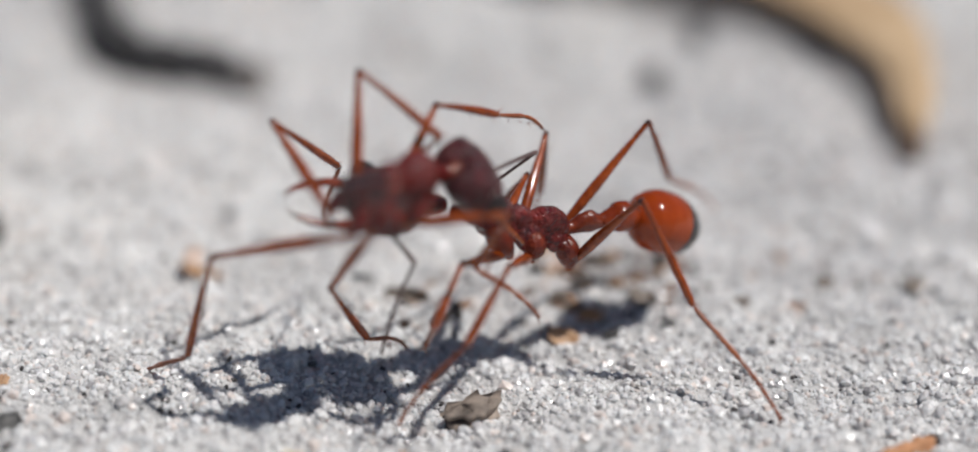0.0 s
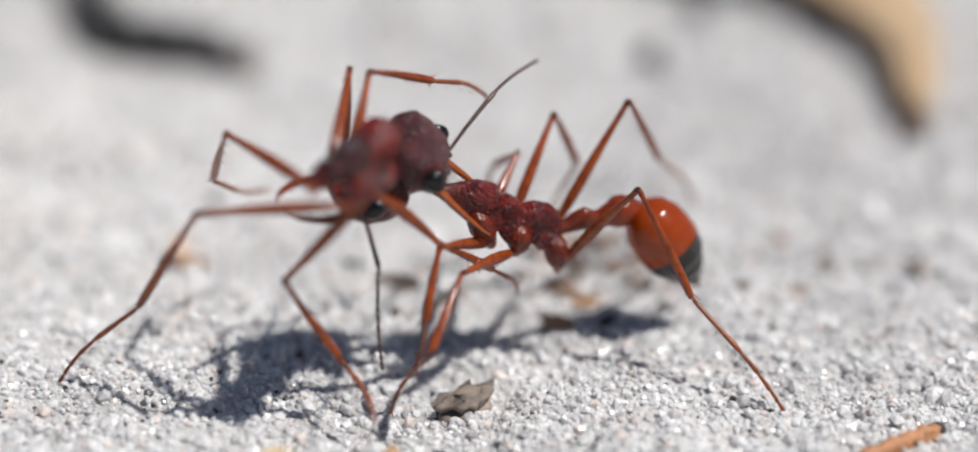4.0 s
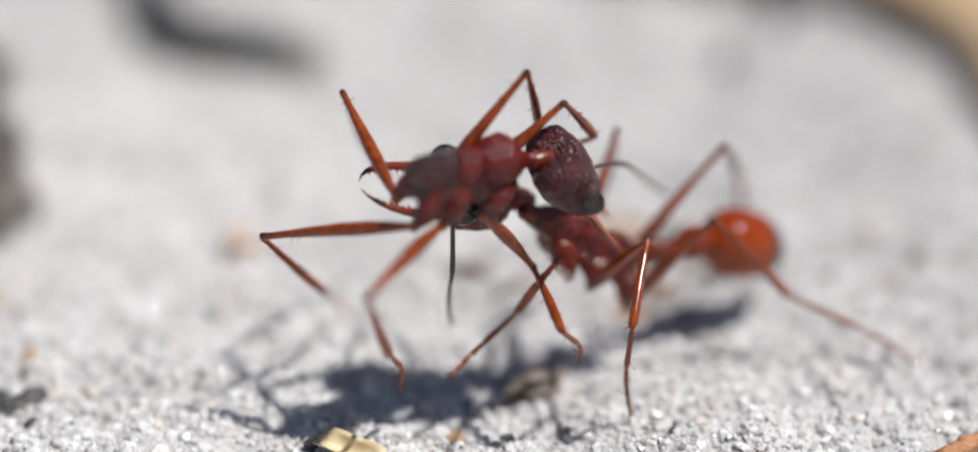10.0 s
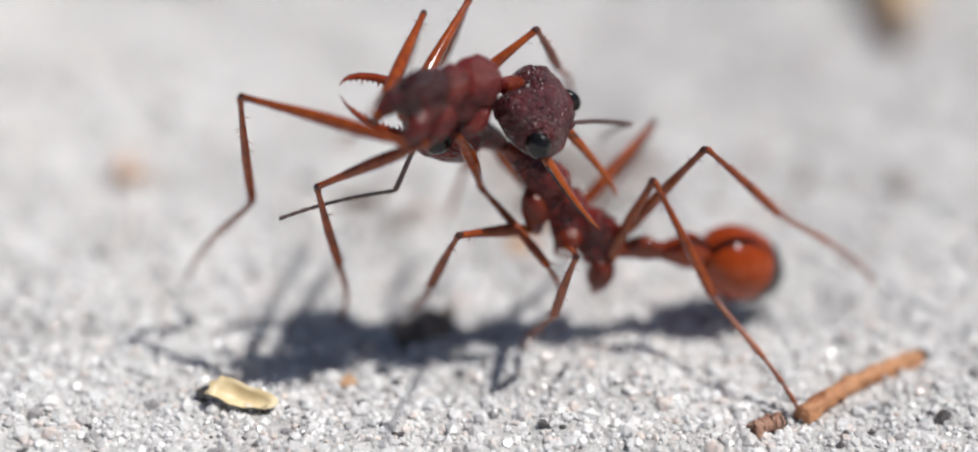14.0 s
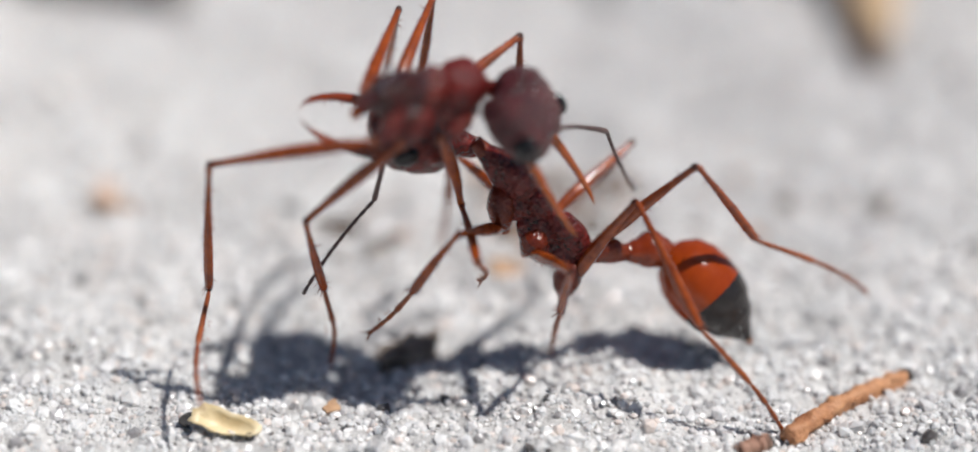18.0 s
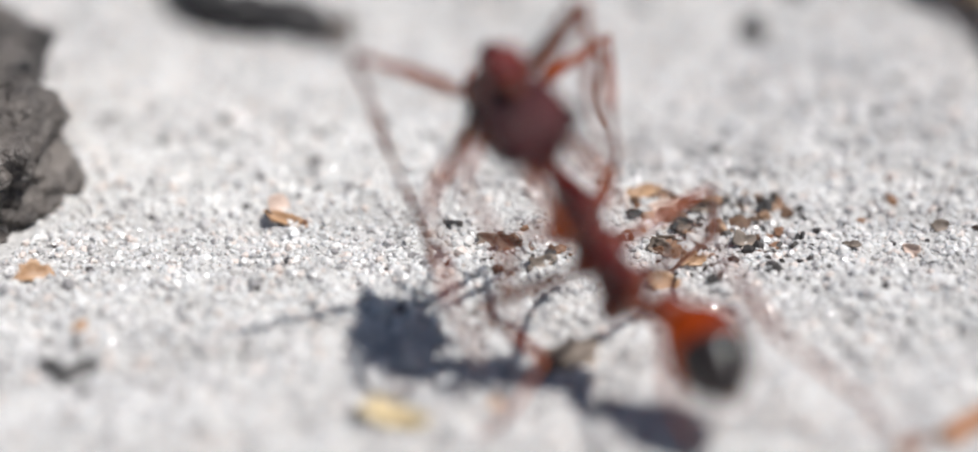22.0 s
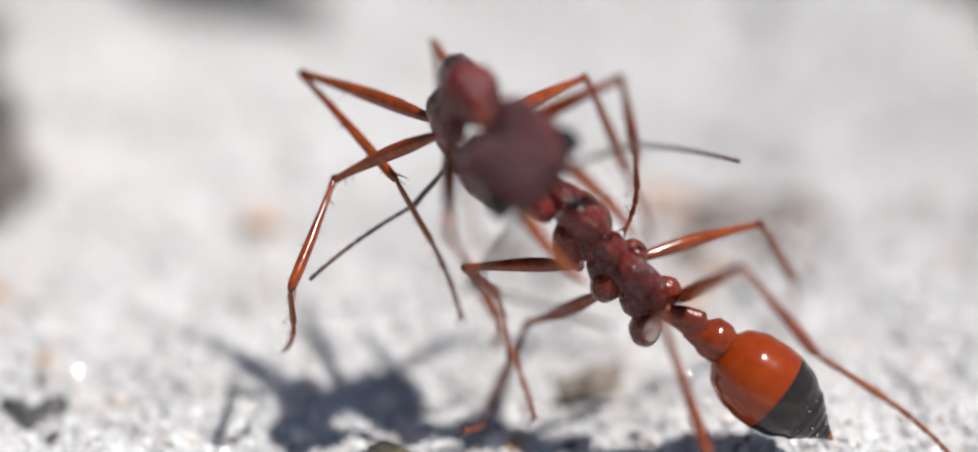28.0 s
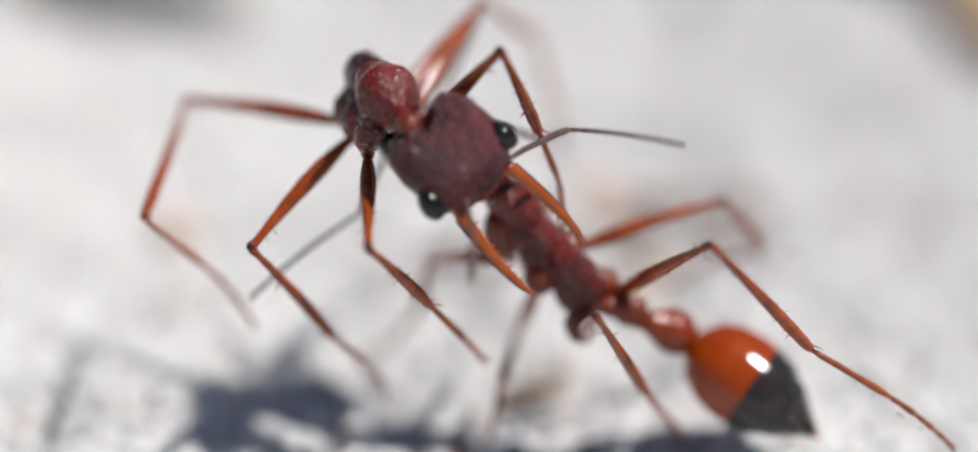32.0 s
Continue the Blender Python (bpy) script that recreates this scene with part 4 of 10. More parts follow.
    walk(whole["postpetiole"], [
        (0, at(-1.7, .03, .6, 1.2, -19.6, 178.9)), (1, at(-1.55, -.07, .9, 0, -30.2, -177.5)), (2, at(-1.49, .1, 1, 3.2, -33.8, 176.2)),
        (3, at(-1.36, .44, 1.09, 11, -37.3, 161.9)), (4, at(-1.52, -.16, .95, -4, -32, -173.8)), (6.5, at(-1.5, -.36, .52, -3.6, -12.9, -175)),
        (7, at(-1.66, .28, .65, -.3, -21.2, 170.5)), (8, at(-1.59, -.33, .77, -7.1, -27.2, -170.6)), (9, at(-1.41, -.74, .85, -6, -23.4, -173)),
        (10, at(-1.4, -.07, 1.13, -4.4, -38.9, -177.3)), (11, at(-1.36, -.26, 1.15, -9, -39.7, -169.9)), (12, at(-1.38, -.27, 1.12, -9.7, -38.5, -168.8)),
        (13, at(-1.57, -.18, .86, -6.9, -28.7, -173.4)), (14, at(-1.37, -.57, 1.01, -14.5, -34.3, -157.5)), (16.5, at(-1.22, -.93, .62, -17.2, -13.4, -154.3)),
        (17, at(-1.52, -.44, .86, -15.2, -28.6, -163.8)), (18, at(-1.24, -1.12, .67, -26, -21.9, -137.8)), (18.5, at(-.89, -.4, .96, -14.5, -40.3, -163.8)),
        (19, at(-.23, .26, 1.77, -20.4, -19.2, -156.2)), (20, at(-1.12, -.29, 1.38, -24.8, -7.9, -140.6)), (21, at(-.84, -.17, 1.58, -25.9, -66.2, -168.5)),
        (22, at(-.42, .42, 1.7, -58.9, -22.9, -133.7)), (23, at(-1.31, .17, 1.22, -87.2, -85.1, -120.6)), (24, at(-1.03, .11, 1.47, 102.6, -79.8, 49.4)),
        (25, at(-.98, 0, 1.51, 61.6, -69.1, 92.5)), (25.5, at(-.71, .19, 1.61, -30.8, -51.7, 174.7)), (26, at(-.43, .39, 1.7, -54.1, -12.3, -175)),
        (27, at(-1.06, -.05, .5, -56, -29.4, -173.2)), (28, at(-1.18, -.26, -.12, -60.2, -5, -162.7)), (29, at(-1.5, -.48, -.87, -54.7, 17.6, -137.8)),
        (30, at(-1.29, -.79, -.97, -60.2, 32.6, -148.3)), (30.5, at(-1.31, -.17, .07, -66.8, -13.3, -160.1)), (31, at(-1.59, .4, .74, -88.8, -54, -138.5)),
        (32, at(-1.58, -.81, -.27, -91.6, 8.6, -152.9))])
    walk(whole["gaster"], [
        (0, at(-3.26, .06, 1.16, -.1, 9.1, -171.3)), (1, at(-3.02, -.13, 1.76, 10.6, 23.7, 160.5)), (2, at(-2.9, .19, 1.95, 17, 22, 159.4)),
        (3, at(-2.65, .86, 2.12, 23.2, 17.2, 163.9)), (4, at(-2.95, -.32, 1.86, 1.9, 24, 162.2)), (6.5, at(-3.01, -.49, .87, -4.8, -12, -168.6)),
        (7, at(-3.22, .54, 1.27, -2.9, -2.4, -164.1)), (8, at(-2.98, -.56, 1.5, -3, -1.5, -166.1)), (9, at(-2.83, -.91, 1.46, -4.3, -9.4, -166.9)),
        (10, at(-2.71, -.13, 2.19, -.2, -8, -169.6)), (11, at(-2.6, -.48, 2.19, -3.1, -11.5, -167.5)), (12, at(-2.69, -.53, 2.18, -1.3, -1.3, -171.3)),
        (13, at(-3.05, -.35, 1.68, -2.7, -2.9, -169.6)), (14, at(-2.63, -1.1, 1.94, -14, -.7, -150.2)), (16.5, at(-2.57, -1.59, .98, -11.2, -4, -162.2)),
        (17, at(-2.95, -.86, 1.68, 2.4, -1, 171.3)), (18, at(-2.41, -2.18, 1.3, -5.3, -6.8, 171.5)), (18.5, at(-1.9, -.74, 1.84, -13.8, -21.8, -170.2)),
        (19, at(-1.58, -.34, 2.28, -10.4, -46.5, 173.5)), (20, at(-2.32, -1.27, 1.59, -28.4, 10.8, 171.5)), (21, at(-1.46, -.29, 3.01, -23.1, 19.1, -177.6)),
        (22, at(-1.42, -.62, 2.31, 8.6, -51.3, 151.6)), (23, at(-1.38, .06, 2.77, -3.5, -25.3, 169.7)), (24, at(-.85, .32, 3.01, -5.9, -32.7, 172.3)),
        (25, at(-1.01, .55, 2.96, -9.4, -21.5, 177)), (26, at(-1.95, .25, 2.04, -4.4, -35.3, 165)), (27, at(-2.04, -.09, 1.02, -15.9, -19.4, 179.8)),
        (28, at(-2.3, -.56, -.11, -22.5, -7.8, -172.8)), (29, at(-2.61, -1.47, -1.34, -27.9, -1.6, -175.6)), (30, at(-2.48, -1.53, -1.86, -24.5, -15, 178.4)),
        (30.5, at(-2.32, -.46, .29, -19.5, -19, -174.9)), (31, at(-2.28, -.21, 2, -5.7, -40.5, 167.8)), (32, at(-3.08, -1.58, -.52, -23.5, -22.5, -176.1))])
    walk(whole["head"], [
        (0, at(8.01, -1.09, -.76, -17.6, 8.5, -1.3)), (1, at(8.13, -1.06, -1.75, -14.7, 18, 3)), (2, at(8.11, -1.33, -1.72, -13.9, 21.9, 3.7)),
        (3, at(7.37, -1.11, -2.45, -12.5, 35.8, 4)), (4, at(7.88, -.29, -1.18, -1.3, 8.4, 25.8)), (6.5, at(7.56, .13, -.7, -4, 16.1, 19.2)),
        (7, at(7.54, -.2, -.81, -8.5, 15.3, 11.9)), (8, at(7.84, .08, -.58, -13.4, 9.4, 6.7)), (9, at(7.97, -.37, -.42, -14.2, 16.4, 4.8)),
        (10, at(7.72, -.43, -.47, -16.1, 16.3, 2.2)), (11, at(7.75, -.53, -1.57, -15.9, 25.6, 1.9)), (12, at(7.79, -.16, -1, -16.9, 18.7, 1.8)),
        (13, at(7.76, -.57, -.78, -16.8, 7.7, 5)), (14, at(7.76, .27, -.97, 2.1, 5.3, 26.5)), (16.5, at(7.32, .87, -.82, 6.5, 8, 34.7)),
        (17, at(7.31, .18, -.75, -1.6, 15.7, 22.2)), (18, at(7.28, .8, -1.19, 7.3, 10.4, 34.1)), (18.5, at(7.26, .08, -.17, 7.7, 20.2, 11.1)),
        (19, at(7.23, -.65, .84, 3.7, 29.4, -13.7)), (20, at(6.52, .01, -.85, -1.6, 39.1, -19.2)), (21, at(6.8, .01, -1.07, -5.1, 43.2, -22.7)),
        (22, at(7.08, .01, -1.29, -9.2, 47.2, -26.9)), (23, at(5.72, .48, -1.54, -8.7, 40.9, -27)), (24, at(7.4, -.03, -.78, -4.1, 42.8, -21.1)),
        (25, at(7.07, -.15, -.64, -2.6, 40.9, -20.3)), (26, at(6.77, -.51, -.81, -7.9, 41.3, -30.7)), (27, at(6.51, -.22, -1.18, -6.6, 44.8, -29.5)),
        (28, at(6.24, .06, -1.55, -5.1, 48.2, -28)), (29, at(5.98, .35, -1.92, -3.3, 51.6, -26.3)), (30, at(6.28, -.19, -1.16, 1.7, 46.1, -20.3)),
        (30.5, at(6.21, -.17, -1.14, 1.2, 44.4, -20.5)), (31, at(6.14, -.15, -1.12, .7, 42.7, -20.7)), (32, at(6.29, -.06, -1.31, 2.3, 48.4, -16.7))])
    walk(torn["head"], [
        (0, at(5.58, .04, -.65, 12.2, 43.1, -2.2)), (1, at(5.53, -.02, -.66, 12.5, 42.1, -1.7)), (2, at(5.46, -.04, -.65, 14, 38.1, -9.4)),
        (3, at(5.47, -.42, -.6, 18, 32.2, -25.8)), (4, at(5.5, -.77, -.45, 28.7, 27.6, -48.6)), (6.5, at(5.66, -.46, -.06, 18, 33.5, -20.1)),
        (7, at(5.68, -.5, -.32, 16.5, 37.2, -12.3)), (8, at(5.69, -.19, -.66, 12.7, 36.3, -4.2)), (9, at(5.59, -.22, -.8, 11.8, 43.8, -14.1)),
        (10, at(5.67, -.09, -.71, 10.6, 44.9, -4.3)), (11, at(5.61, -.46, -.49, 9.6, 46, -.8)), (12, at(5.66, -.05, -.73, 7.8, 43.4, 3.8)),
        (13, at(4.92, -1.46, -.07, 16.9, 27.4, -28.6)), (14, at(5.41, -.89, -.67, 18.7, 31.1, -51.2)), (16.5, at(5.49, -.36, -1.03, 5.9, 42.4, -53.1)),
        (17, at(5.25, -.3, -1.19, 1.9, 52.4, -37.8)), (18, at(4.57, -1.55, -.02, 12.6, 38.5, -41.7)), (18.5, at(4.51, -.34, -.66, 38.6, 67.7, 15.2)),
        (19, at(4.45, .87, -1.31, 108.5, 56.5, 114.2)), (20, at(4.51, .88, -1.41, 32.6, 23.8, 36.8)), (21, at(4.35, .67, -1.5, 40.7, 41.7, 40)),
        (22, at(4.19, .46, -1.58, 54.3, 58.9, 49.5)), (23, at(5.26, .46, -1.15, 72.7, 63.6, 71.2)), (24, at(4.65, .64, -1.44, 81.4, 53.9, 96.1)),
        (25, at(4.35, .73, -1.39, 87.1, 51.2, 102.6)), (26, at(4.74, .96, -1.37, 78.9, 56.1, 89.9)), (27, at(4.93, .88, -1.28, 79.2, 55.3, 88.7)),
        (28, at(5.11, .79, -1.19, 79.6, 54.5, 87.4)), (29, at(5.3, .71, -1.1, 80, 53.7, 86.2)), (30, at(5.41, .68, -.95, 77.5, 54.7, 78.1)),
        (30.5, at(5.27, .74, -1.01, 67.8, 53.8, 69.9)), (31, at(5.12, .8, -1.07, 58.7, 52.1, 62.4)), (32, at(4.91, .99, -1.1, 57.4, 52, 57.7))])
    walk(whole["front_left femur"], [
        (0, at(2.5, .62, -1.3, 5, -1.8, 24.4)), (1, at(2.5, .62, -1.3, 4.7, -1.4, 34.4)), (2, at(2.5, .62, -1.3, 4.8, 3.3, 29.1)),
        (3, at(2.5, .62, -1.3, 4.6, 21, 22.4)), (4, at(2.5, .62, -1.3, 8.7, -5.3, 31.8)), (6.5, at(2.5, .62, -1.3, 6.5, -14.4, 51.5)),
        (7, at(2.5, .62, -1.3, 8.3, -7.7, 44.2)), (8, at(2.5, .62, -1.3, 9.1, -18.5, 39.2)), (9, at(2.5, .62, -1.3, 10.2, -20.9, 35.8)),
        (10, at(2.5, .62, -1.3, 10.1, -16.6, 36.2)), (11, at(2.5, .62, -1.3, 8.4, -10.4, 42.1)), (12, at(2.5, .62, -1.3, 9.2, -10.6, 37.1)),
        (13, at(2.5, .62, -1.3, 13.2, 24.6, 26.3)), (14, at(2.5, .62, -1.3, 19.5, 11.4, 42.4)), (16.5, at(2.5, .62, -1.3, 22.2, -4.6, 58.6)),
        (17, at(2.5, .62, -1.3, 22.7, 3.6, 50)), (18, at(2.5, .62, -1.3, 23.8, -15.4, 57.6)), (18.5, at(2.5, .62, -1.3, 30.7, -48.6, 50.3)),
        (19, at(2.5, .62, -1.3, 80, -72.2, -3.5)), (20, at(2.5, .62, -1.3, -80.6, -75.7, 158.1)), (21, at(2.5, .62, -1.3, -.9, -68, 78.1)),
        (22, at(2.5, .62, -1.3, 25.8, -43.7, 50.9)), (23, at(2.5, .62, -1.3, 30.1, -31, 45.2)), (24, at(2.5, .62, -1.3, 34.9, -21.9, 35.1)),
        (25, at(2.5, .62, -1.3, 35, -26.9, 35.1)), (26, at(2.5, .62, -1.3, 32.5, -30.6, 40.5)), (27, at(2.5, .62, -1.3, 43, 18.8, 45.2)),
        (28, at(2.5, .62, -1.3, 43.2, 18.5, 45.9)), (29, at(2.5, .62, -1.3, 34.2, 57.6, 22)), (30, at(2.5, .62, -1.3, 35.1, 64.8, 22.8)),
        (30.5, at(2.5, .62, -1.3, 33.8, 65.2, 21.4)), (31, at(2.5, .62, -1.3, 32.9, 66.5, 20.4)), (32, at(2.5, .62, -1.3, 45.1, 66.8, 33.8))])
    walk(whole["front_left tibia"], [
        (0, at(5.69, 2.07, -1.19, -163.8, 42.2, 55)), (1, at(5.39, 2.6, -1.22, 23.9, 75.6, -131)), (2, at(5.55, 2.32, -1.5, 3.7, 71.1, -151.7)),
        (3, at(5.52, 1.87, -2.55, -21.3, 62.4, -178.1)), (4, at(5.46, 2.46, -.98, -85.7, 41.9, 90.1)), (6.5, at(4.61, 3.27, -.43, 68.8, 69.8, -114.1)),
        (7, at(4.99, 3.04, -.83, 63, 52.6, -122.2)), (8, at(5.07, 2.72, -.19, 80.5, 67.3, -103.7)), (9, at(5.15, 2.53, -.05, 81, 62.7, -103.2)),
        (10, at(5.21, 2.6, -.3, 53.2, 65.1, -133.1)), (11, at(5.05, 2.93, -.67, 57.4, 64.9, -128.5)), (12, at(5.24, 2.69, -.65, 59.6, 67.6, -126.1)),
        (13, at(5.35, 2.03, -2.76, 15.9, 71.7, -171.6)), (14, at(5.03, 2.93, -1.99, 12.1, 65.3, -175.6)), (16.5, at(4.32, 3.6, -1.02, 33.8, 69.8, -151.8)),
        (17, at(4.75, 3.29, -1.52, 28.3, 66.1, -157.7)), (18, at(4.31, 3.47, -.37, -33.7, 68.4, 135.4)), (18.5, at(3.98, 2.4, 1.32, -40.2, 55.3, 129)),
        (19, at(3.57, .56, 2.03, -44.8, 34.2, 125.3)), (20, at(1.7, .94, 2.09, -66.8, 67.2, 104.8)), (21, at(2.77, 1.9, 1.94, -45.9, 65.8, 127.2)),
        (22, at(4.1, 2.58, 1.12, -27.7, 53.7, 147.9)), (23, at(4.61, 2.75, .5, -35.5, 50.6, 138)), (24, at(5.16, 2.49, 0, -19.7, 54.6, 157.6)),
        (25, at(5.05, 2.42, .28, -17.7, 55.3, 160)), (26, at(4.79, 2.58, .48, -.1, 64.6, -178.9)), (27, at(4.84, 2.97, -2.43, 27.8, 45.7, -148.6)),
        (28, at(4.81, 3, -2.41, 25.3, 47.2, -152.2)), (29, at(4.24, 1.32, -4.25, -.9, 56.9, 173.9)), (30, at(3.87, 1.2, -4.47, 10.6, 70, -172.7)),
        (30.5, at(3.87, 1.16, -4.48, 4.1, 71.1, -179.6)), (31, at(3.81, 1.11, -4.51, 4.7, 70.3, -178.9)), (32, at(3.64, 1.39, -4.52, -17.2, 63.9, 157.8))])
    walk(whole["front_left tarsus"], [
        (0, at(6.92, 3.83, -3.14, -5.3, 42.3, -131.1)), (1, at(4.91, 2.05, -4.02, -23.9, 59.7, -157.3)), (2, at(4.72, 1.88, -4.25, -27, 48.4, -160.6)),
        (3, at(4.18, 1.82, -5.12, -18.8, 27.9, -147.9)), (4, at(5.46, 4.62, -2.91, -21, 61.1, -146)), (6.5, at(4.2, 2.36, -3.15, -9.5, 73.3, -132.7)),
        (7, at(4.05, 1.55, -3.13, 5, 70.9, -117.7)), (8, at(4.81, 1.63, -2.86, -2.7, 63.4, -125.7)), (9, at(4.85, 1.24, -2.63, -178.6, 64.5, 58.2)),
        (10, at(4.37, 1.71, -2.93, 158.2, 59, 32.4)), (11, at(4.29, 1.97, -3.3, 157, 84, 33.2)), (12, at(4.59, 1.8, -3.34, -5.2, 84.7, -128.8)),
        (13, at(4.45, 1.9, -5.51, -20.1, 48.5, -140.1)), (14, at(3.82, 2.84, -4.63, -15.2, 56.8, -133.5)), (16.5, at(3.44, 3.12, -3.74, -23.8, 62.7, -143.7)),
        (17, at(3.66, 2.85, -4.17, -19.4, 56.8, -138.6)), (18, at(3.55, 4.22, -3.07, -47.9, 77.8, -168.5)), (18.5, at(2.94, 3.68, -1.06, -93.2, 68.9, 143.4)),
        (19, at(2.18, 2.51, .4, -109.7, 49.8, 122.2)), (20, at(1.41, 2.03, -.58, -107.3, 52.2, 125.2)), (21, at(2.05, 2.85, -.7, -98.7, 53.4, 136)),
        (22, at(2.64, 3.5, -1.22, -91.5, 51.9, 145.2)), (23, at(3.24, 3.98, -1.74, -57.2, 68, -178.5)), (24, at(3.6, 3.13, -2.36, -85.1, 46.5, 146.1)),
        (25, at(3.5, 2.98, -2.1, -86.4, 36.4, 144.1)), (26, at(3.55, 2.55, -2.14, -87.3, 50.7, 143)), (27, at(3.11, 1.92, -4.5, -79.5, 55.7, 152.5)),
        (28, at(3.06, 2.09, -4.54, -67.2, 60.8, 166.5)), (29, at(2.66, 1.49, -6.68, -54.4, 63.1, -179.3)), (30, at(2.89, 1.07, -7.19, -80, 74.6, 154.3)),
        (30.5, at(2.93, 1.15, -7.22, -107.6, 68.4, 124.8)), (31, at(2.83, 1.09, -7.24, -126.4, 58, 103.3)), (32, at(2.46, 1.87, -7.12, -133.4, 58.4, 95.2))])
    walk(whole["middle_left femur"], [
        (0, at(1.35, .62, -1.3, 9.1, -13.7, 39.3)), (1, at(1.35, .62, -1.3, 8.8, -3.3, 40.9)), (2, at(1.35, .62, -1.3, 9, .5, 39)),
        (3, at(1.35, .62, -1.3, 9.2, 15.5, 35.9)), (4, at(1.35, .62, -1.3, 10.8, -.8, 40.4)), (6.5, at(1.35, .62, -1.3, 10.3, -7.8, 53.5)),
        (7, at(1.35, .62, -1.3, 10.9, -4.3, 49.5)), (8, at(1.35, .62, -1.3, 16.7, -53.6, 47.7)), (9, at(1.35, .62, -1.3, 16.4, -54.9, 48)),
        (10, at(1.35, .62, -1.3, 8.8, -50.1, 57.4)), (10.5, at(1.35, .62, -1.3, 6.5, -45.6, 60.3)), (11, at(1.35, .62, -1.3, 4.7, -41, 62.8)),
        (12, at(1.35, .62, -1.3, 3.8, -42.2, 64.3)), (13, at(1.35, .62, -1.3, 10.2, -43.2, 54.7)), (14, at(1.35, .62, -1.3, .6, -39.4, 68.6)),
        (16.5, at(1.35, .62, -1.3, -7.6, -58.5, 80.9)), (17, at(1.35, .62, -1.3, -3.5, -51.1, 76)), (18, at(1.35, .62, -1.3, -17.5, -51, 94.3)),
        (18.25, at(1.35, .62, -1.3, -12.9, -53.2, 88.3)), (18.5, at(1.35, .62, -1.3, -7.6, -55.1, 81.7)), (19, at(1.35, .62, -1.3, 4.8, -57.1, 66.7)),
        (20, at(1.35, .62, -1.3, -32.8, -50.1, 112.5)), (21, at(1.35, .62, -1.3, -25.1, -12.8, 95.3)), (22, at(1.35, .62, -1.3, -29.8, 29.9, 78.5)),
        (23, at(1.35, .62, -1.3, 17.8, 80.7, 148.2)), (24, at(1.35, .62, -1.3, -66.1, 81.2, 63.1)), (25, at(1.35, .62, -1.3, -42.3, 74.3, 87.6)),
        (26, at(1.35, .62, -1.3, -55, 78.9, 74.6)), (27, at(1.35, .62, -1.3, -54.5, 76.7, 75.2)), (28, at(1.35, .62, -1.3, -54.1, 74.5, 75.5)),
        (29, at(1.35, .62, -1.3, -54, 72.3, 75.7)), (30, at(1.35, .62, -1.3, -55.3, 71.7, 74.3)), (30.5, at(1.35, .62, -1.3, -40.3, 82.6, 90.1)),
        (30.75, at(1.35, .62, -1.3, 3.5, 86.7, 134.1)), (31, at(1.35, .62, -1.3, 79.7, 84.7, -149.4)), (32, at(1.35, .62, -1.3, 49.9, 71.6, 179.4))])
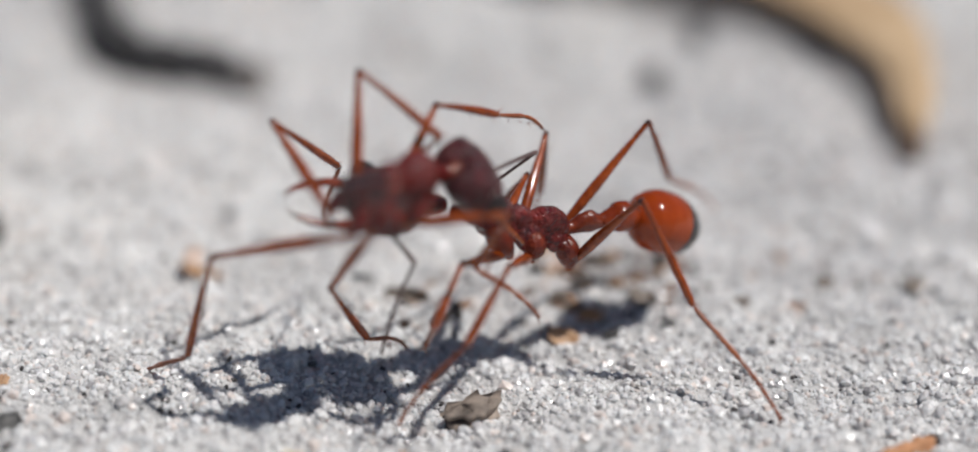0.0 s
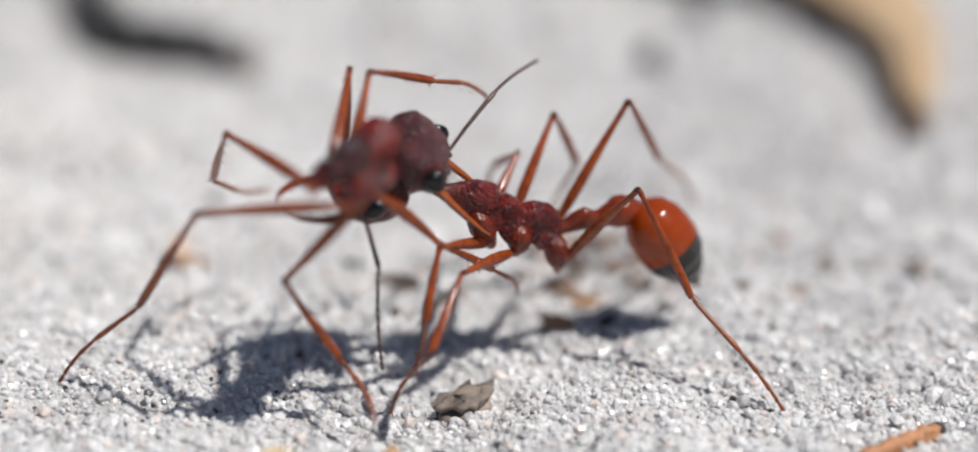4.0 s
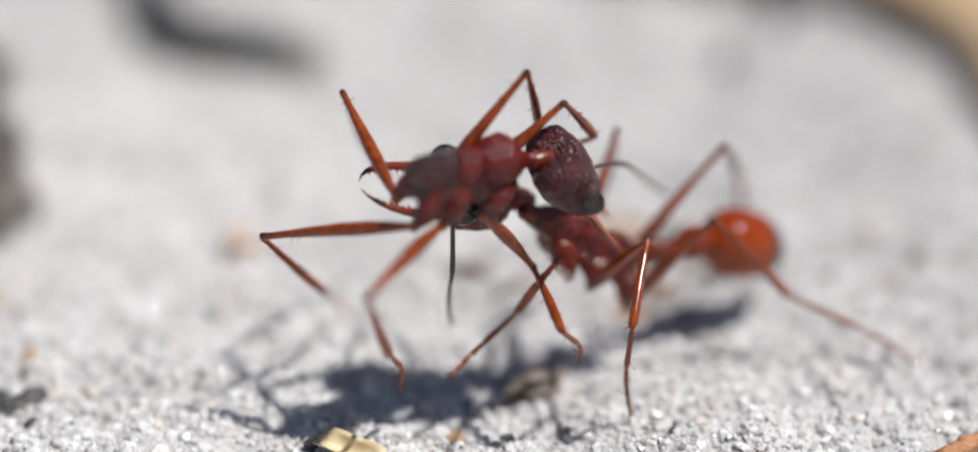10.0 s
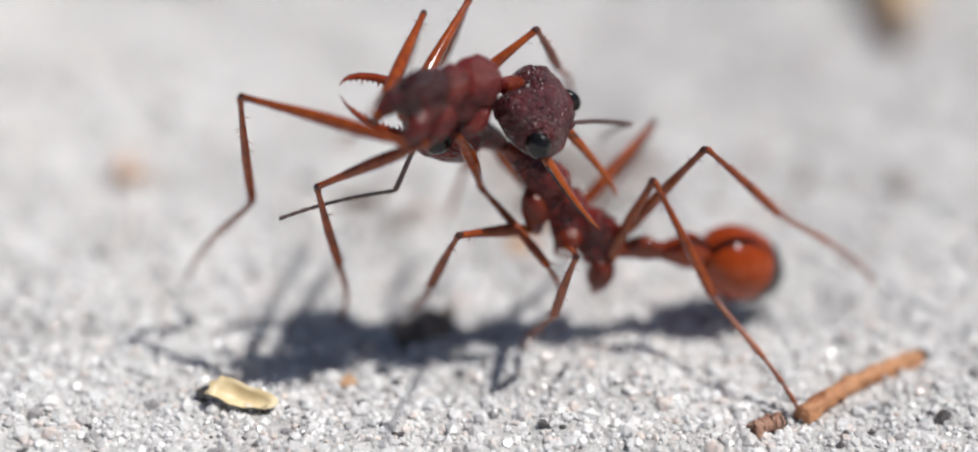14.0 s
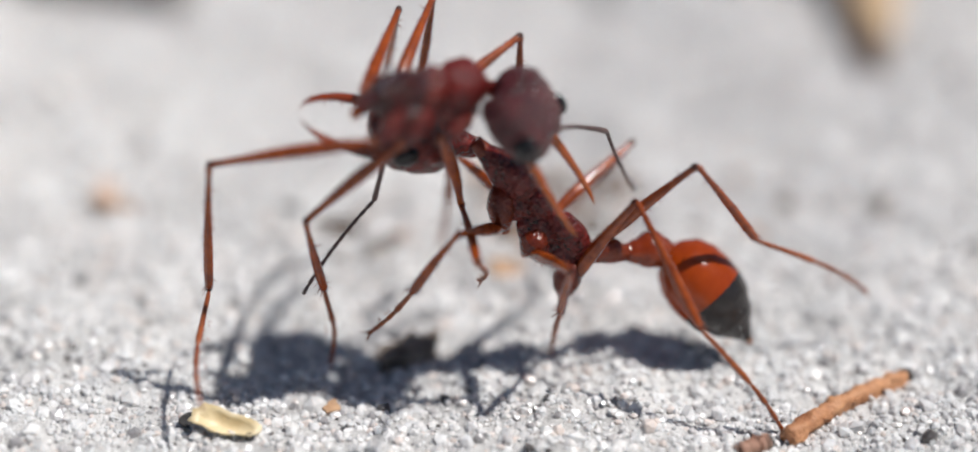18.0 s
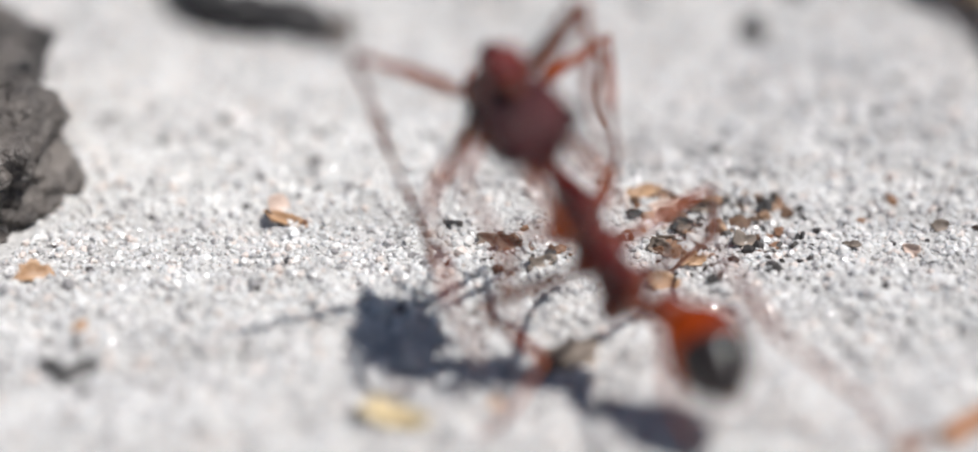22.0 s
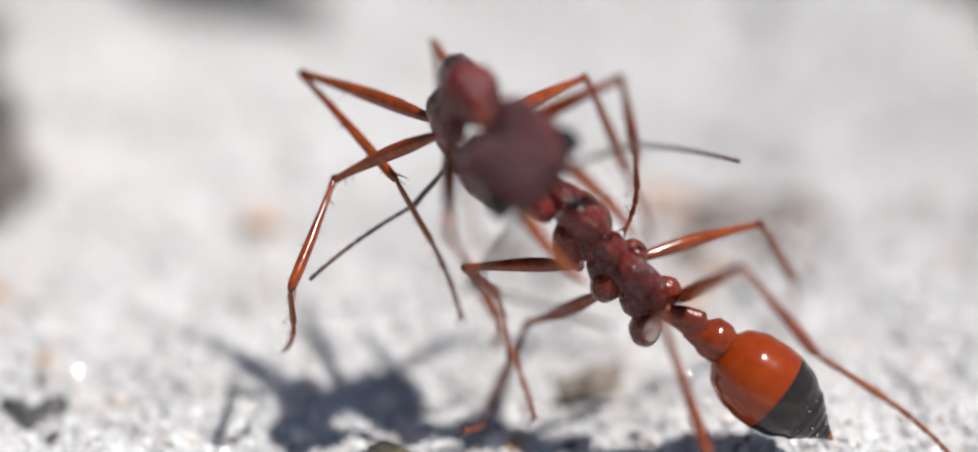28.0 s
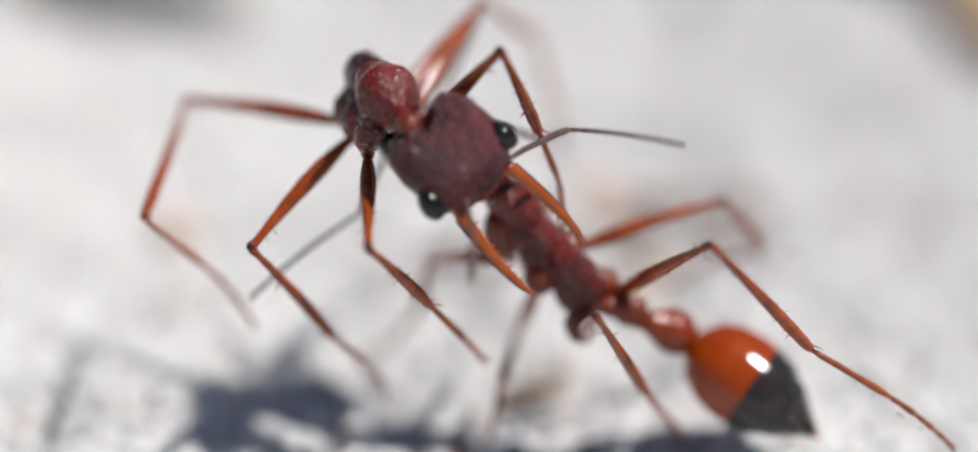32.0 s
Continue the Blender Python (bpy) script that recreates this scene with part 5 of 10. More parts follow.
    walk(whole["middle_left tibia"], [
        (0, at(4.51, 3.2, -.31, -178.8, 62.8, 47.5)), (1, at(4.52, 3.37, -1.06, 174.1, 74.2, 39.7)), (2, at(4.62, 3.26, -1.34, 13.3, 78.5, -121.9)),
        (3, at(4.63, 3, -2.42, -166.1, 51.9, 53.9)), (4, at(4.55, 3.34, -1.24, -152, 34.1, 71.4)), (6.5, at(3.83, 3.96, -.73, -145.9, 60.9, 76.2)),
        (7, at(4.07, 3.81, -.99, -29.2, 71.5, -165.5)), (8, at(3.03, 2.46, 2.08, -90.6, 49.4, 119.9)), (9, at(2.96, 2.41, 2.14, -52.7, 57.8, 162.4)),
        (10, at(2.8, 2.89, 1.92, -110, 40.3, 79.8)), (10.5, at(2.8, 3.17, 1.7, -59.2, 60.2, 134.8)), (11, at(2.8, 3.44, 1.46, -1.7, 45, -164.1)),
        (12, at(2.7, 3.43, 1.52, -16, 67.7, 177.4)), (13, at(3.12, 3.12, 1.57, 5.7, 60.9, -159.3)), (14, at(2.53, 3.64, 1.36, -3.2, 56.2, -169.5)),
        (16.5, at(1.7, 2.79, 2.28, -31.9, 69.4, 156.9)), (17, at(1.99, 3.18, 1.97, 12.3, 67.1, -156.6)), (18, at(1.15, 3.26, 1.96, 21.7, 52, -147.1)),
        (18.25, at(1.42, 3.13, 2.06, 11.8, 54.8, -159.4)), (18.5, at(1.7, 3, 2.15, .2, 56.1, -173.4)), (19, at(2.25, 2.72, 2.23, -22.6, 53.2, 158.7)),
        (20, at(.32, 3.11, 1.92, 1, 68.4, -172.6)), (21, at(.97, 4.7, -.37, 30, 16.3, -152.1)), (22, at(2.08, 4.19, -3.39, 40.9, -34.4, -168.3)),
        (23, at(.78, .98, -5.45, 77, -38.1, 106.8)), (24, at(1.64, 1.19, -5.45, 73.6, -28.7, 114)), (25, at(1.4, 1.76, -5.34, 74.3, -31.6, 112.6)),
        (26, at(1.57, 1.4, -5.42, 77.3, -26, 105.8)), (27, at(1.6, 1.56, -5.39, 79.6, 5.5, 113.5)), (28, at(1.63, 1.71, -5.35, 85.8, 36.1, 121.8)),
        (29, at(1.67, 1.86, -5.3, 105.5, 65.7, 142.7)), (30, at(1.71, 1.89, -5.29, 122.3, 71.4, 160.4)), (30.5, at(1.35, 1.16, -5.46, 98.8, 4.7, 112.6)),
        (30.75, at(1.18, .79, -5.49, 100.5, -21.1, 105.6)), (31, at(1.02, .42, -5.48, 106.7, -45.8, 95.6)), (32, at(.03, .63, -5.29, 110.2, -51, 91))])
    walk(whole["middle_left tarsus"], [
        (0, at(5.56, 4.35, -3.33, 88.8, 74.6, -3.2)), (1, at(5.23, 3.96, -4.33, 19.5, 82.5, -72.7)), (2, at(4.26, 2.69, -4.67, 129.5, 57.1, 45.4)),
        (3, at(5.86, 4.69, -5.1, -72.7, 67.5, -142.3)), (4, at(5.45, 6.01, -3.15, -55.7, 73, -124.5)), (6.5, at(4.22, 5.57, -3.7, -20, 75.5, -87.8)),
        (7, at(3.02, 3.54, -4.21, 52.4, 66.6, -12.6)), (8, at(1.92, 4.38, -.5, -97.5, 61.7, -173.5)), (9, at(1.24, 2.96, -.74, -133.8, 55.8, 145.4)),
        (10, at(3.26, 5.44, -.27, -106, 46.4, -175.8)), (10.5, at(1.62, 4.37, -1.25, -125.3, 51.3, 160.3)), (11, at(.48, 2.78, -.95, -155.6, 52.3, 124.9)),
        (12, at(1.41, 3.48, -1.63, -122.2, 51.3, 170.7)), (13, at(1.57, 2.54, -1.4, -116.3, 65.4, 176.6)), (14, at(.67, 3.3, -1.46, -77.2, 59.2, -138.2)),
        (16.5, at(.6, 3.26, -.9, -102.9, 69.5, -165.3)), (17, at(.77, 2.65, -1.16, -107, 61.9, -170.1)), (18, at(-.6, 2.12, -.72, -87.9, 50.5, -145.8)),
        (18.25, at(-.41, 2.44, -.71, -109.8, 21.9, 166.3)), (18.5, at(-.19, 2.78, -.67, -101.9, -14.7, 137.3)), (19, at(.35, 3.46, -.5, -79.6, -41.1, 105.6)),
        (20, at(-.92, 2.95, -1.24, -82.1, -19.4, 111.1)), (21, at(-1.91, 3.17, -1.32, -72.9, -20.9, 87.9)), (22, at(-.67, 3.62, -1.47, -76.4, -21.9, 97.9)),
        (23, at(0, 3.54, -3.35, -79.2, -30.6, 103.1)), (24, at(.43, 3.92, -3.82, -72.6, -51, 93.7)), (25, at(.28, 4.43, -3.56, -63.3, -62.1, 82.8)),
        (26, at(.73, 4.34, -3.93, -56.1, -58.6, 74.5)), (27, at(.25, 4.66, -5.71, -44.3, -62.5, 61.2)), (28, at(.18, 4.04, -7.35, -51, -56.9, 68.8)),
        (29, at(.55, 2.71, -8.4, -63.4, -39.1, 85.2)), (30, at(.68, 2.25, -8.51, -63.4, -41.5, 85.1)), (30.5, at(.05, 4.29, -5.74, -59.5, -41.9, 79.4)),
        (30.75, at(.33, 3.85, -4.27, -75.6, 33.9, 92)), (31, at(.78, 2.78, -3.04, 14.9, 78.4, -170.9)), (32, at(-.01, 2.77, -2.64, -26.5, 59.1, 148))])
    walk(whole["hind_left femur"], [
        (0, at(-.75, .55, -1.45, 102.1, -66.1, 83.9)), (1, at(-.75, .55, -1.45, 110.5, -61.4, 74.3)), (2, at(-.75, .55, -1.45, 114.4, -53.6, 69.5)),
        (3, at(-.75, .55, -1.45, 112.7, -65.7, 70.8)), (4, at(-.75, .55, -1.45, 69.2, -79.5, 114.4)), (6.5, at(-.75, .55, -1.45, 121.1, -70.9, 60.2)),
        (7, at(-.75, .55, -1.45, 122.7, -63.4, 58.3)), (8, at(-.75, .55, -1.45, 163.2, -56.4, 14.5)), (9, at(-.75, .55, -1.45, 118.3, -60.6, 70.4)),
        (10, at(-.75, .55, -1.45, 124.2, -72.4, 63.6)), (11, at(-.75, .55, -1.45, 102.5, -77.3, 85.9)), (12, at(-.75, .55, -1.45, 117.4, -63.1, 69.1)),
        (13, at(-.75, .55, -1.45, 155.3, -67.1, 28.9)), (14, at(-.75, .55, -1.45, -160.1, -62.1, -18.9)), (16.5, at(-.75, .55, -1.45, -163.4, -72.5, -14.8)),
        (17, at(-.75, .55, -1.45, 164.7, -72.6, 18.5)), (18, at(-.75, .55, -1.45, -159.8, -70.3, -18.7)), (18.5, at(-.75, .55, -1.45, 131.9, -84.9, 52)),
        (19, at(-.75, .55, -1.45, 46.2, -74.1, 139.4)), (20, at(-.75, .55, -1.45, -28.6, -61.1, -145.2)), (21, at(-.75, .55, -1.45, -33.1, -76.5, -141.2)),
        (22, at(-.75, .55, -1.45, 176.6, -84.8, 8.2)), (23, at(-.75, .55, -1.45, 137.1, -81.1, 47.9)), (24, at(-.75, .55, -1.45, 153.7, -63.7, 29.9)),
        (25, at(-.75, .55, -1.45, 147.3, -67.3, 37)), (26, at(-.75, .55, -1.45, 146.9, -68.5, 37.4)), (27, at(-.75, .55, -1.45, 145.9, -69.2, 38.4)),
        (28, at(-.75, .55, -1.45, 144.9, -69.8, 39.5)), (29, at(-.75, .55, -1.45, 143.8, -70.4, 40.7)), (30, at(-.75, .55, -1.45, 135.6, -72.9, 49.4)),
        (30.5, at(-.75, .55, -1.45, 140.3, -70.9, 44.4)), (31, at(-.75, .55, -1.45, 142.9, -68.8, 41.6)), (32, at(-.75, .55, -1.45, 139, -69.7, 45.8))])
    walk(whole["hind_left tibia"], [
        (0, at(-.53, 2.6, 3.21, -168.5, 36.2, 131.7)), (1, at(-.09, 2.9, 3.03, -152.6, 35.9, 160.9)), (2, at(.31, 3.38, 2.65, -148, 24, 168.5)),
        (3, at(-.06, 2.53, 3.2, -154.7, 28.5, 154.2)), (4, at(-1.13, 1.4, 3.56, -162.7, 28.5, 138.5)), (6.5, at(.08, 2, 3.37, -150.9, 29.4, 166.9)),
        (7, at(.45, 2.49, 3.11, -155.1, 30, 158.8)), (8, at(1.98, 1.26, 2.8, -150.5, 25.5, 168.7)), (9, at(.09, 2.91, 2.99, -142.3, 3.1, -163.6)),
        (10, at(-.06, 1.93, 3.41, -148.6, 11.7, 167.2)), (11, at(-.67, 1.67, 3.53, -147.1, 12.2, 176.2)), (12, at(.07, 2.7, 3.1, -146, 11.8, -177.9)),
        (13, at(.98, 1.51, 3.25, -159.4, 18.6, 145.3)), (14, at(1.51, -.22, 3.06, -154.7, 9.8, 163.3)), (16.5, at(.73, .16, 3.41, -154.4, 16.4, 163.9)),
        (17, at(.69, 1.03, 3.42, -163.1, 9.5, 138.3)), (18, at(.88, 0, 3.35, -161.3, -2.1, 151.8)), (18.5, at(-.47, .91, 3.63, -155.5, -38.9, 125.3)),
        (19, at(-1.81, 1.46, 3.45, -125.3, -65.4, 87.8)), (20, at(-2.77, -.86, 3.02, -132.4, -48.6, 97.6)), (21, at(-1.68, -.2, 3.51, -139.4, -50.2, 106.7)),
        (22, at(-.29, .62, 3.63, -154.4, -51.9, 125.3)), (23, at(-.22, 1.13, 3.59, -153.7, -55.8, 124.5)), (24, at(1.21, 1.68, 3.12, -179.9, -42.6, 155.3)),
        (25, at(.82, 1.74, 3.25, -176.2, -41.3, 149.9)), (26, at(.74, 1.69, 3.29, -164.9, -43.6, 132.4)), (27, at(.67, 1.68, 3.32, -176.7, -13.3, 149.9)),
        (28, at(.61, 1.67, 3.34, -179, 11.5, 159.9)), (29, at(.55, 1.67, 3.35, -175.3, 40.3, 175.7)), (30, at(.22, 1.69, 3.43, -175.5, 45.2, 175.4)),
        (30.5, at(.44, 1.72, 3.37, -170.6, 47.1, -177.7)), (31, at(.63, 1.77, 3.3, -169.1, 34.5, -176)), (32, at(.48, 1.82, 3.33, -162.6, 42.8, -164.7))])
    walk(whole["hind_left tarsus"], [
        (0, at(-3.05, 5.44, .44, 22.7, 19.8, 122.6)), (1, at(-3.69, 4.15, .27, 22.9, 13.6, 122.8)), (2, at(-3.9, 4.24, .74, 23, 14.3, 123.1)),
        (3, at(-3.78, 4.33, .96, 22.8, 11.7, 122.3)), (4, at(-4.23, 4.13, 1.32, 24.6, 11.3, 132.6)), (6.5, at(-3.91, 2.92, 1.06, 24.6, 5.2, 131.9)),
        (7, at(-3.34, 3.97, .76, 23.9, 8, 126)), (8, at(-2.18, 2.09, .77, 25.1, 6.4, 139.4)), (9, at(-4.41, 1.58, 2.74, 25.4, -10.2, 131.4)),
        (10, at(-4.55, 2.95, 2.46, 20.9, -7, 150.9)), (11, at(-5.25, 1.98, 2.53, 20.9, -12.9, 151.8)), (12, at(-4.53, 2.54, 2.14, 20.9, -4.1, 153)),
        (13, at(-2.68, 4.05, 1.75, 17.7, -9, 103.5)), (14, at(-2.93, 1.11, 2.26, 6.9, -10.6, 146.8)), (16.5, at(-3.6, 1.41, 2.09, 7.2, -11.3, 145.2)),
        (17, at(-2.77, 4.12, 2.65, 2, 6.3, 169.8)), (18, at(-3.26, 2.22, 3.53, 3.3, 6.8, -178.3)), (18.5, at(-2.58, 3.9, 6.58, 5.5, 33.9, -164.4)),
        (19, at(-1.74, 3.42, 7.73, 6.2, 47.4, -163.4)), (20, at(-3.18, 2.22, 6.54, 10.7, 55.8, -157.5)), (21, at(-2.55, 2.68, 7.12, 7.3, 53.4, -161.5)),
        (22, at(-1.97, 2.98, 7.33, 3.7, 50.4, -166.1)), (23, at(-1.72, 3.31, 7.48, 6.7, 51.6, -162.1)), (24, at(-1.93, 3.12, 6.31, 16.6, 51.6, -149.4)),
        (25, at(-2.23, 3.51, 6.36, 3.1, 29, -166.7)), (26, at(-1.56, 4.2, 6.54, 8.7, 51.9, -156.6)), (27, at(-3.29, 3.97, 4.39, 24.2, 60.1, -137)),
        (28, at(-3.72, 3.25, 2.4, 22.1, 61.6, -139.5)), (29, at(-3.03, 1.94, .32, .3, 55.7, -164)), (30, at(-3.08, 1.95, .09, 12.2, 61.9, -149.6)),
        (30.5, at(-2.76, 1.59, -.07, 8.6, 54.8, -153.8)), (31, at(-3.23, 1.51, .64, 10.7, 57.3, -151.3)), (32, at(-2.85, .91, .14, 4.6, 48.1, -158.5))])
    walk(whole["front_right femur"], [
        (0, at(2.5, -.62, -1.3, -6.2, -31.6, -129.8)), (1, at(2.5, -.62, -1.3, -5.6, -29.5, -131.1)), (2, at(2.5, -.62, -1.3, -7.7, -31.2, -126.7)),
        (3, at(2.5, -.62, -1.3, -6, -35.4, -129.9)), (4, at(2.5, -.62, -1.3, -16.2, -35.8, -111.9)), (6.5, at(2.5, -.62, -1.3, -12.4, -36.8, -118.2)),
        (7, at(2.5, -.62, -1.3, -8.7, -46.5, -124.5)), (8, at(2.5, -.62, -1.3, -14.2, -37.2, -117.1)), (9, at(2.5, -.62, -1.3, -21.8, -46.6, -104.9)),
        (10, at(2.5, -.62, -1.3, -25.9, -46.1, -99.2)), (11, at(2.5, -.62, -1.3, -24, -23.8, -104.3)), (12, at(2.5, -.62, -1.3, -23.2, -14.6, -107)),
        (13, at(2.5, -.62, -1.3, -24.6, 10.2, -52)), (14, at(2.5, -.62, -1.3, -19.3, 16.3, -30.8)), (16.5, at(2.5, -.62, -1.3, -20.3, 32.3, -31.6)),
        (17, at(2.5, -.62, -1.3, -33.1, 27.8, -59.9)), (18, at(2.5, -.62, -1.3, -19.2, 33.9, -34.7)), (18.5, at(2.5, -.62, -1.3, -23.8, 25.9, -43.2)),
        (19, at(2.5, -.62, -1.3, -26.2, 15, -48)), (20, at(2.5, -.62, -1.3, -33.6, 47.5, -56.6)), (21, at(2.5, -.62, -1.3, -38.1, 44.3, -62.8)),
        (22, at(2.5, -.62, -1.3, -41.7, 40.8, -68.1)), (23, at(2.5, -.62, -1.3, -56.6, 44.2, -91.8)), (24, at(2.5, -.62, -1.3, -39.2, 38.5, -67.5)),
        (25, at(2.5, -.62, -1.3, -49.2, 40.3, -84.2)), (26, at(2.5, -.62, -1.3, -51.2, 41.2, -87.4)), (27, at(2.5, -.62, -1.3, -50.1, 47.5, -85.7)),
        (28, at(2.5, -.62, -1.3, -48.2, 53.7, -83)), (29, at(2.5, -.62, -1.3, -44.7, 59.8, -78.7)), (30, at(2.5, -.62, -1.3, -38.8, 50.9, -71.2)),
        (30.5, at(2.5, -.62, -1.3, -46.7, 50.3, -81.7)), (31, at(2.5, -.62, -1.3, -53.9, 48.8, -91.4)), (32, at(2.5, -.62, -1.3, -55.6, 50.1, -93.7))])
    walk(whole["front_right tibia"], [
        (0, at(.59, -2.91, .53, -146.3, 64.4, -109.4)), (1, at(.5, -2.92, .43, -146.6, 57.9, -109.9)), (2, at(.71, -3.02, .51, -151.2, 53.5, -115.4)),
        (3, at(.67, -2.81, .73, -158.1, 32.8, -126)), (4, at(1.44, -3.25, .75, -146.4, 45.4, -105.5)), (6.5, at(1.18, -3.09, .8, -160.2, 44.2, -124.1)),
        (7, at(1.13, -2.61, 1.24, -165.5, 34.6, -131.9)), (8, at(1.23, -3.1, .82, -152.5, 56.5, -112.5)), (9, at(1.88, -2.94, 1.24, -169.7, 58.9, -132.7)),
        (10, at(2.11, -3.02, 1.22, 170.9, 49.3, -155.1)), (11, at(1.71, -3.72, .11, 157.4, 54.3, -173)), (12, at(1.51, -3.86, -.42, 157.2, 55.7, -173.3)),
        (13, at(4.62, -3.33, -1.92, 170.2, 54.9, -157.8)), (14, at(5.39, -2.34, -2.28, 179.1, 58, -147)), (16.5, at(5.02, -2.17, -3.17, 166.8, 57.3, -161.5)),
        (17, at(4.05, -3.3, -2.93, 171, 51.5, -156.5)), (18, at(4.89, -2.28, -3.25, 163.5, 51.7, -166.2)), (18.5, at(4.8, -2.77, -2.83, 151.2, 48.6, 177.7)),
        (19, at(4.76, -3.13, -2.21, 142, 44.3, 164.9)), (20, at(3.8, -2.59, -3.88, 171.1, 64.4, -157.6)), (21, at(3.65, -2.85, -3.75, 151.7, 64.5, -179.3)),
        (22, at(3.49, -3.08, -3.59, 134.7, 61.7, 161.5)), (23, at(2.42, -3.13, -3.74, -153.2, 87.1, -122.4)), (24, at(3.55, -3.15, -3.48, 148.5, 65.4, -178.9)),
        (25, at(2.77, -3.28, -3.56, 135.1, 64.9, 166.1)), (26, at(2.62, -3.25, -3.6, -146.9, 83.8, -112.1)), (27, at(2.68, -2.98, -3.88, -175.5, 77.7, -140.9)),
        (28, at(2.75, -2.68, -4.12, 176.1, 70.3, -149.4)), (29, at(2.85, -2.35, -4.33, 172.6, 62.4, -153.1)), (30, at(3.21, -2.71, -4.02, 169.4, 62.9, -156.6)),
        (30.5, at(2.82, -2.83, -3.99, 165.2, 61.9, -161.4)), (31, at(2.44, -2.93, -3.93, 161.6, 60.5, -165.5)),
        (32, at(2.36, -2.86, -3.99, -115.7, 78.6, -75.2))])
    walk(whole["front_right tarsus"], [
        (0, at(.17, -4.09, -2.08, 63.2, 73.1, 168)), (1, at(-.02, -4.37, -2.03, 93.7, 67.8, -159.2)), (2, at(-.03, -4.58, -1.82, 103.6, 58.1, -147.6)),
        (3, at(-.76, -4.78, -.85, 114.5, 44.7, -132.3)), (4, at(.9, -5.22, -1.32, 120, 58.3, -124.9)), (6.5, at(.01, -4.81, -1.22, 128.3, 53, -114.9)),
        (7, at(-.46, -4.38, -.41, 123.7, 50.5, -120.8)), (8, at(.62, -4.58, -1.6, 123.1, 51.4, -121.5)), (9, at(.86, -4.05, -1.24, 101, 51.8, -150.7)),
        (10, at(.39, -3.81, -.98, 96.4, 55.1, -156.3)), (11, at(.03, -3.93, -2.24, 92.3, 55.2, -161.3)), (12, at(-.11, -4.05, -2.81, 94.5, 56.2, -158.7)),
        (13, at(3.08, -3.96, -4.29, 96.1, 58, -156.8)), (14, at(4.1, -3.18, -4.74, 95.2, 58.4, -157.8)), (16.5, at(3.53, -2.67, -5.61, 97, 59.9, -155.8)),
        (17, at(2.39, -4.02, -5.2, 97.4, 53.1, -155.1)), (18, at(3.14, -2.71, -5.53, 96.6, 52.7, -156.2)), (18.5, at(2.88, -2.7, -5, 87.1, 54.2, -167.8)),
        (19, at(2.76, -2.59, -4.23, 75.9, 54, 178.4)), (20, at(2.64, -3.07, -6.5, 85.2, 54.4, -170.1)), (21, at(2.4, -2.86, -6.36, 83.8, 45, -172.2)),
        (22, at(2.19, -2.64, -6.14, 82.6, 35.2, -174.3)), (23, at(2.34, -3.26, -6.63, 80.6, 26.2, -179.1)), (24, at(2.34, -3.17, -6.12, 82.8, 36.8, -175.6)),
        (25, at(1.58, -2.98, -6.19, 81.5, 37.2, -177.8)), (26, at(2.5, -3.54, -6.49, 77.2, 33.6, 174.7)), (27, at(2.2, -3.37, -6.71, 80, 42.5, 178.5)),
        (28, at(1.91, -3.18, -6.85, 83.7, 51.1, -176.8)), (29, at(1.65, -2.95, -6.9, 89.3, 59.5, -170.3)), (30, at(2, -3.23, -6.6, 100.9, 72.4, -158.2)),
        (30.5, at(1.53, -3.27, -6.55, 164.1, 79.9, -94.4)), (31, at(1.06, -3.29, -6.45, -143.1, 70.2, -41)), (32, at(2.5, -3.42, -6.83, 84, 60.6, 174.5))])
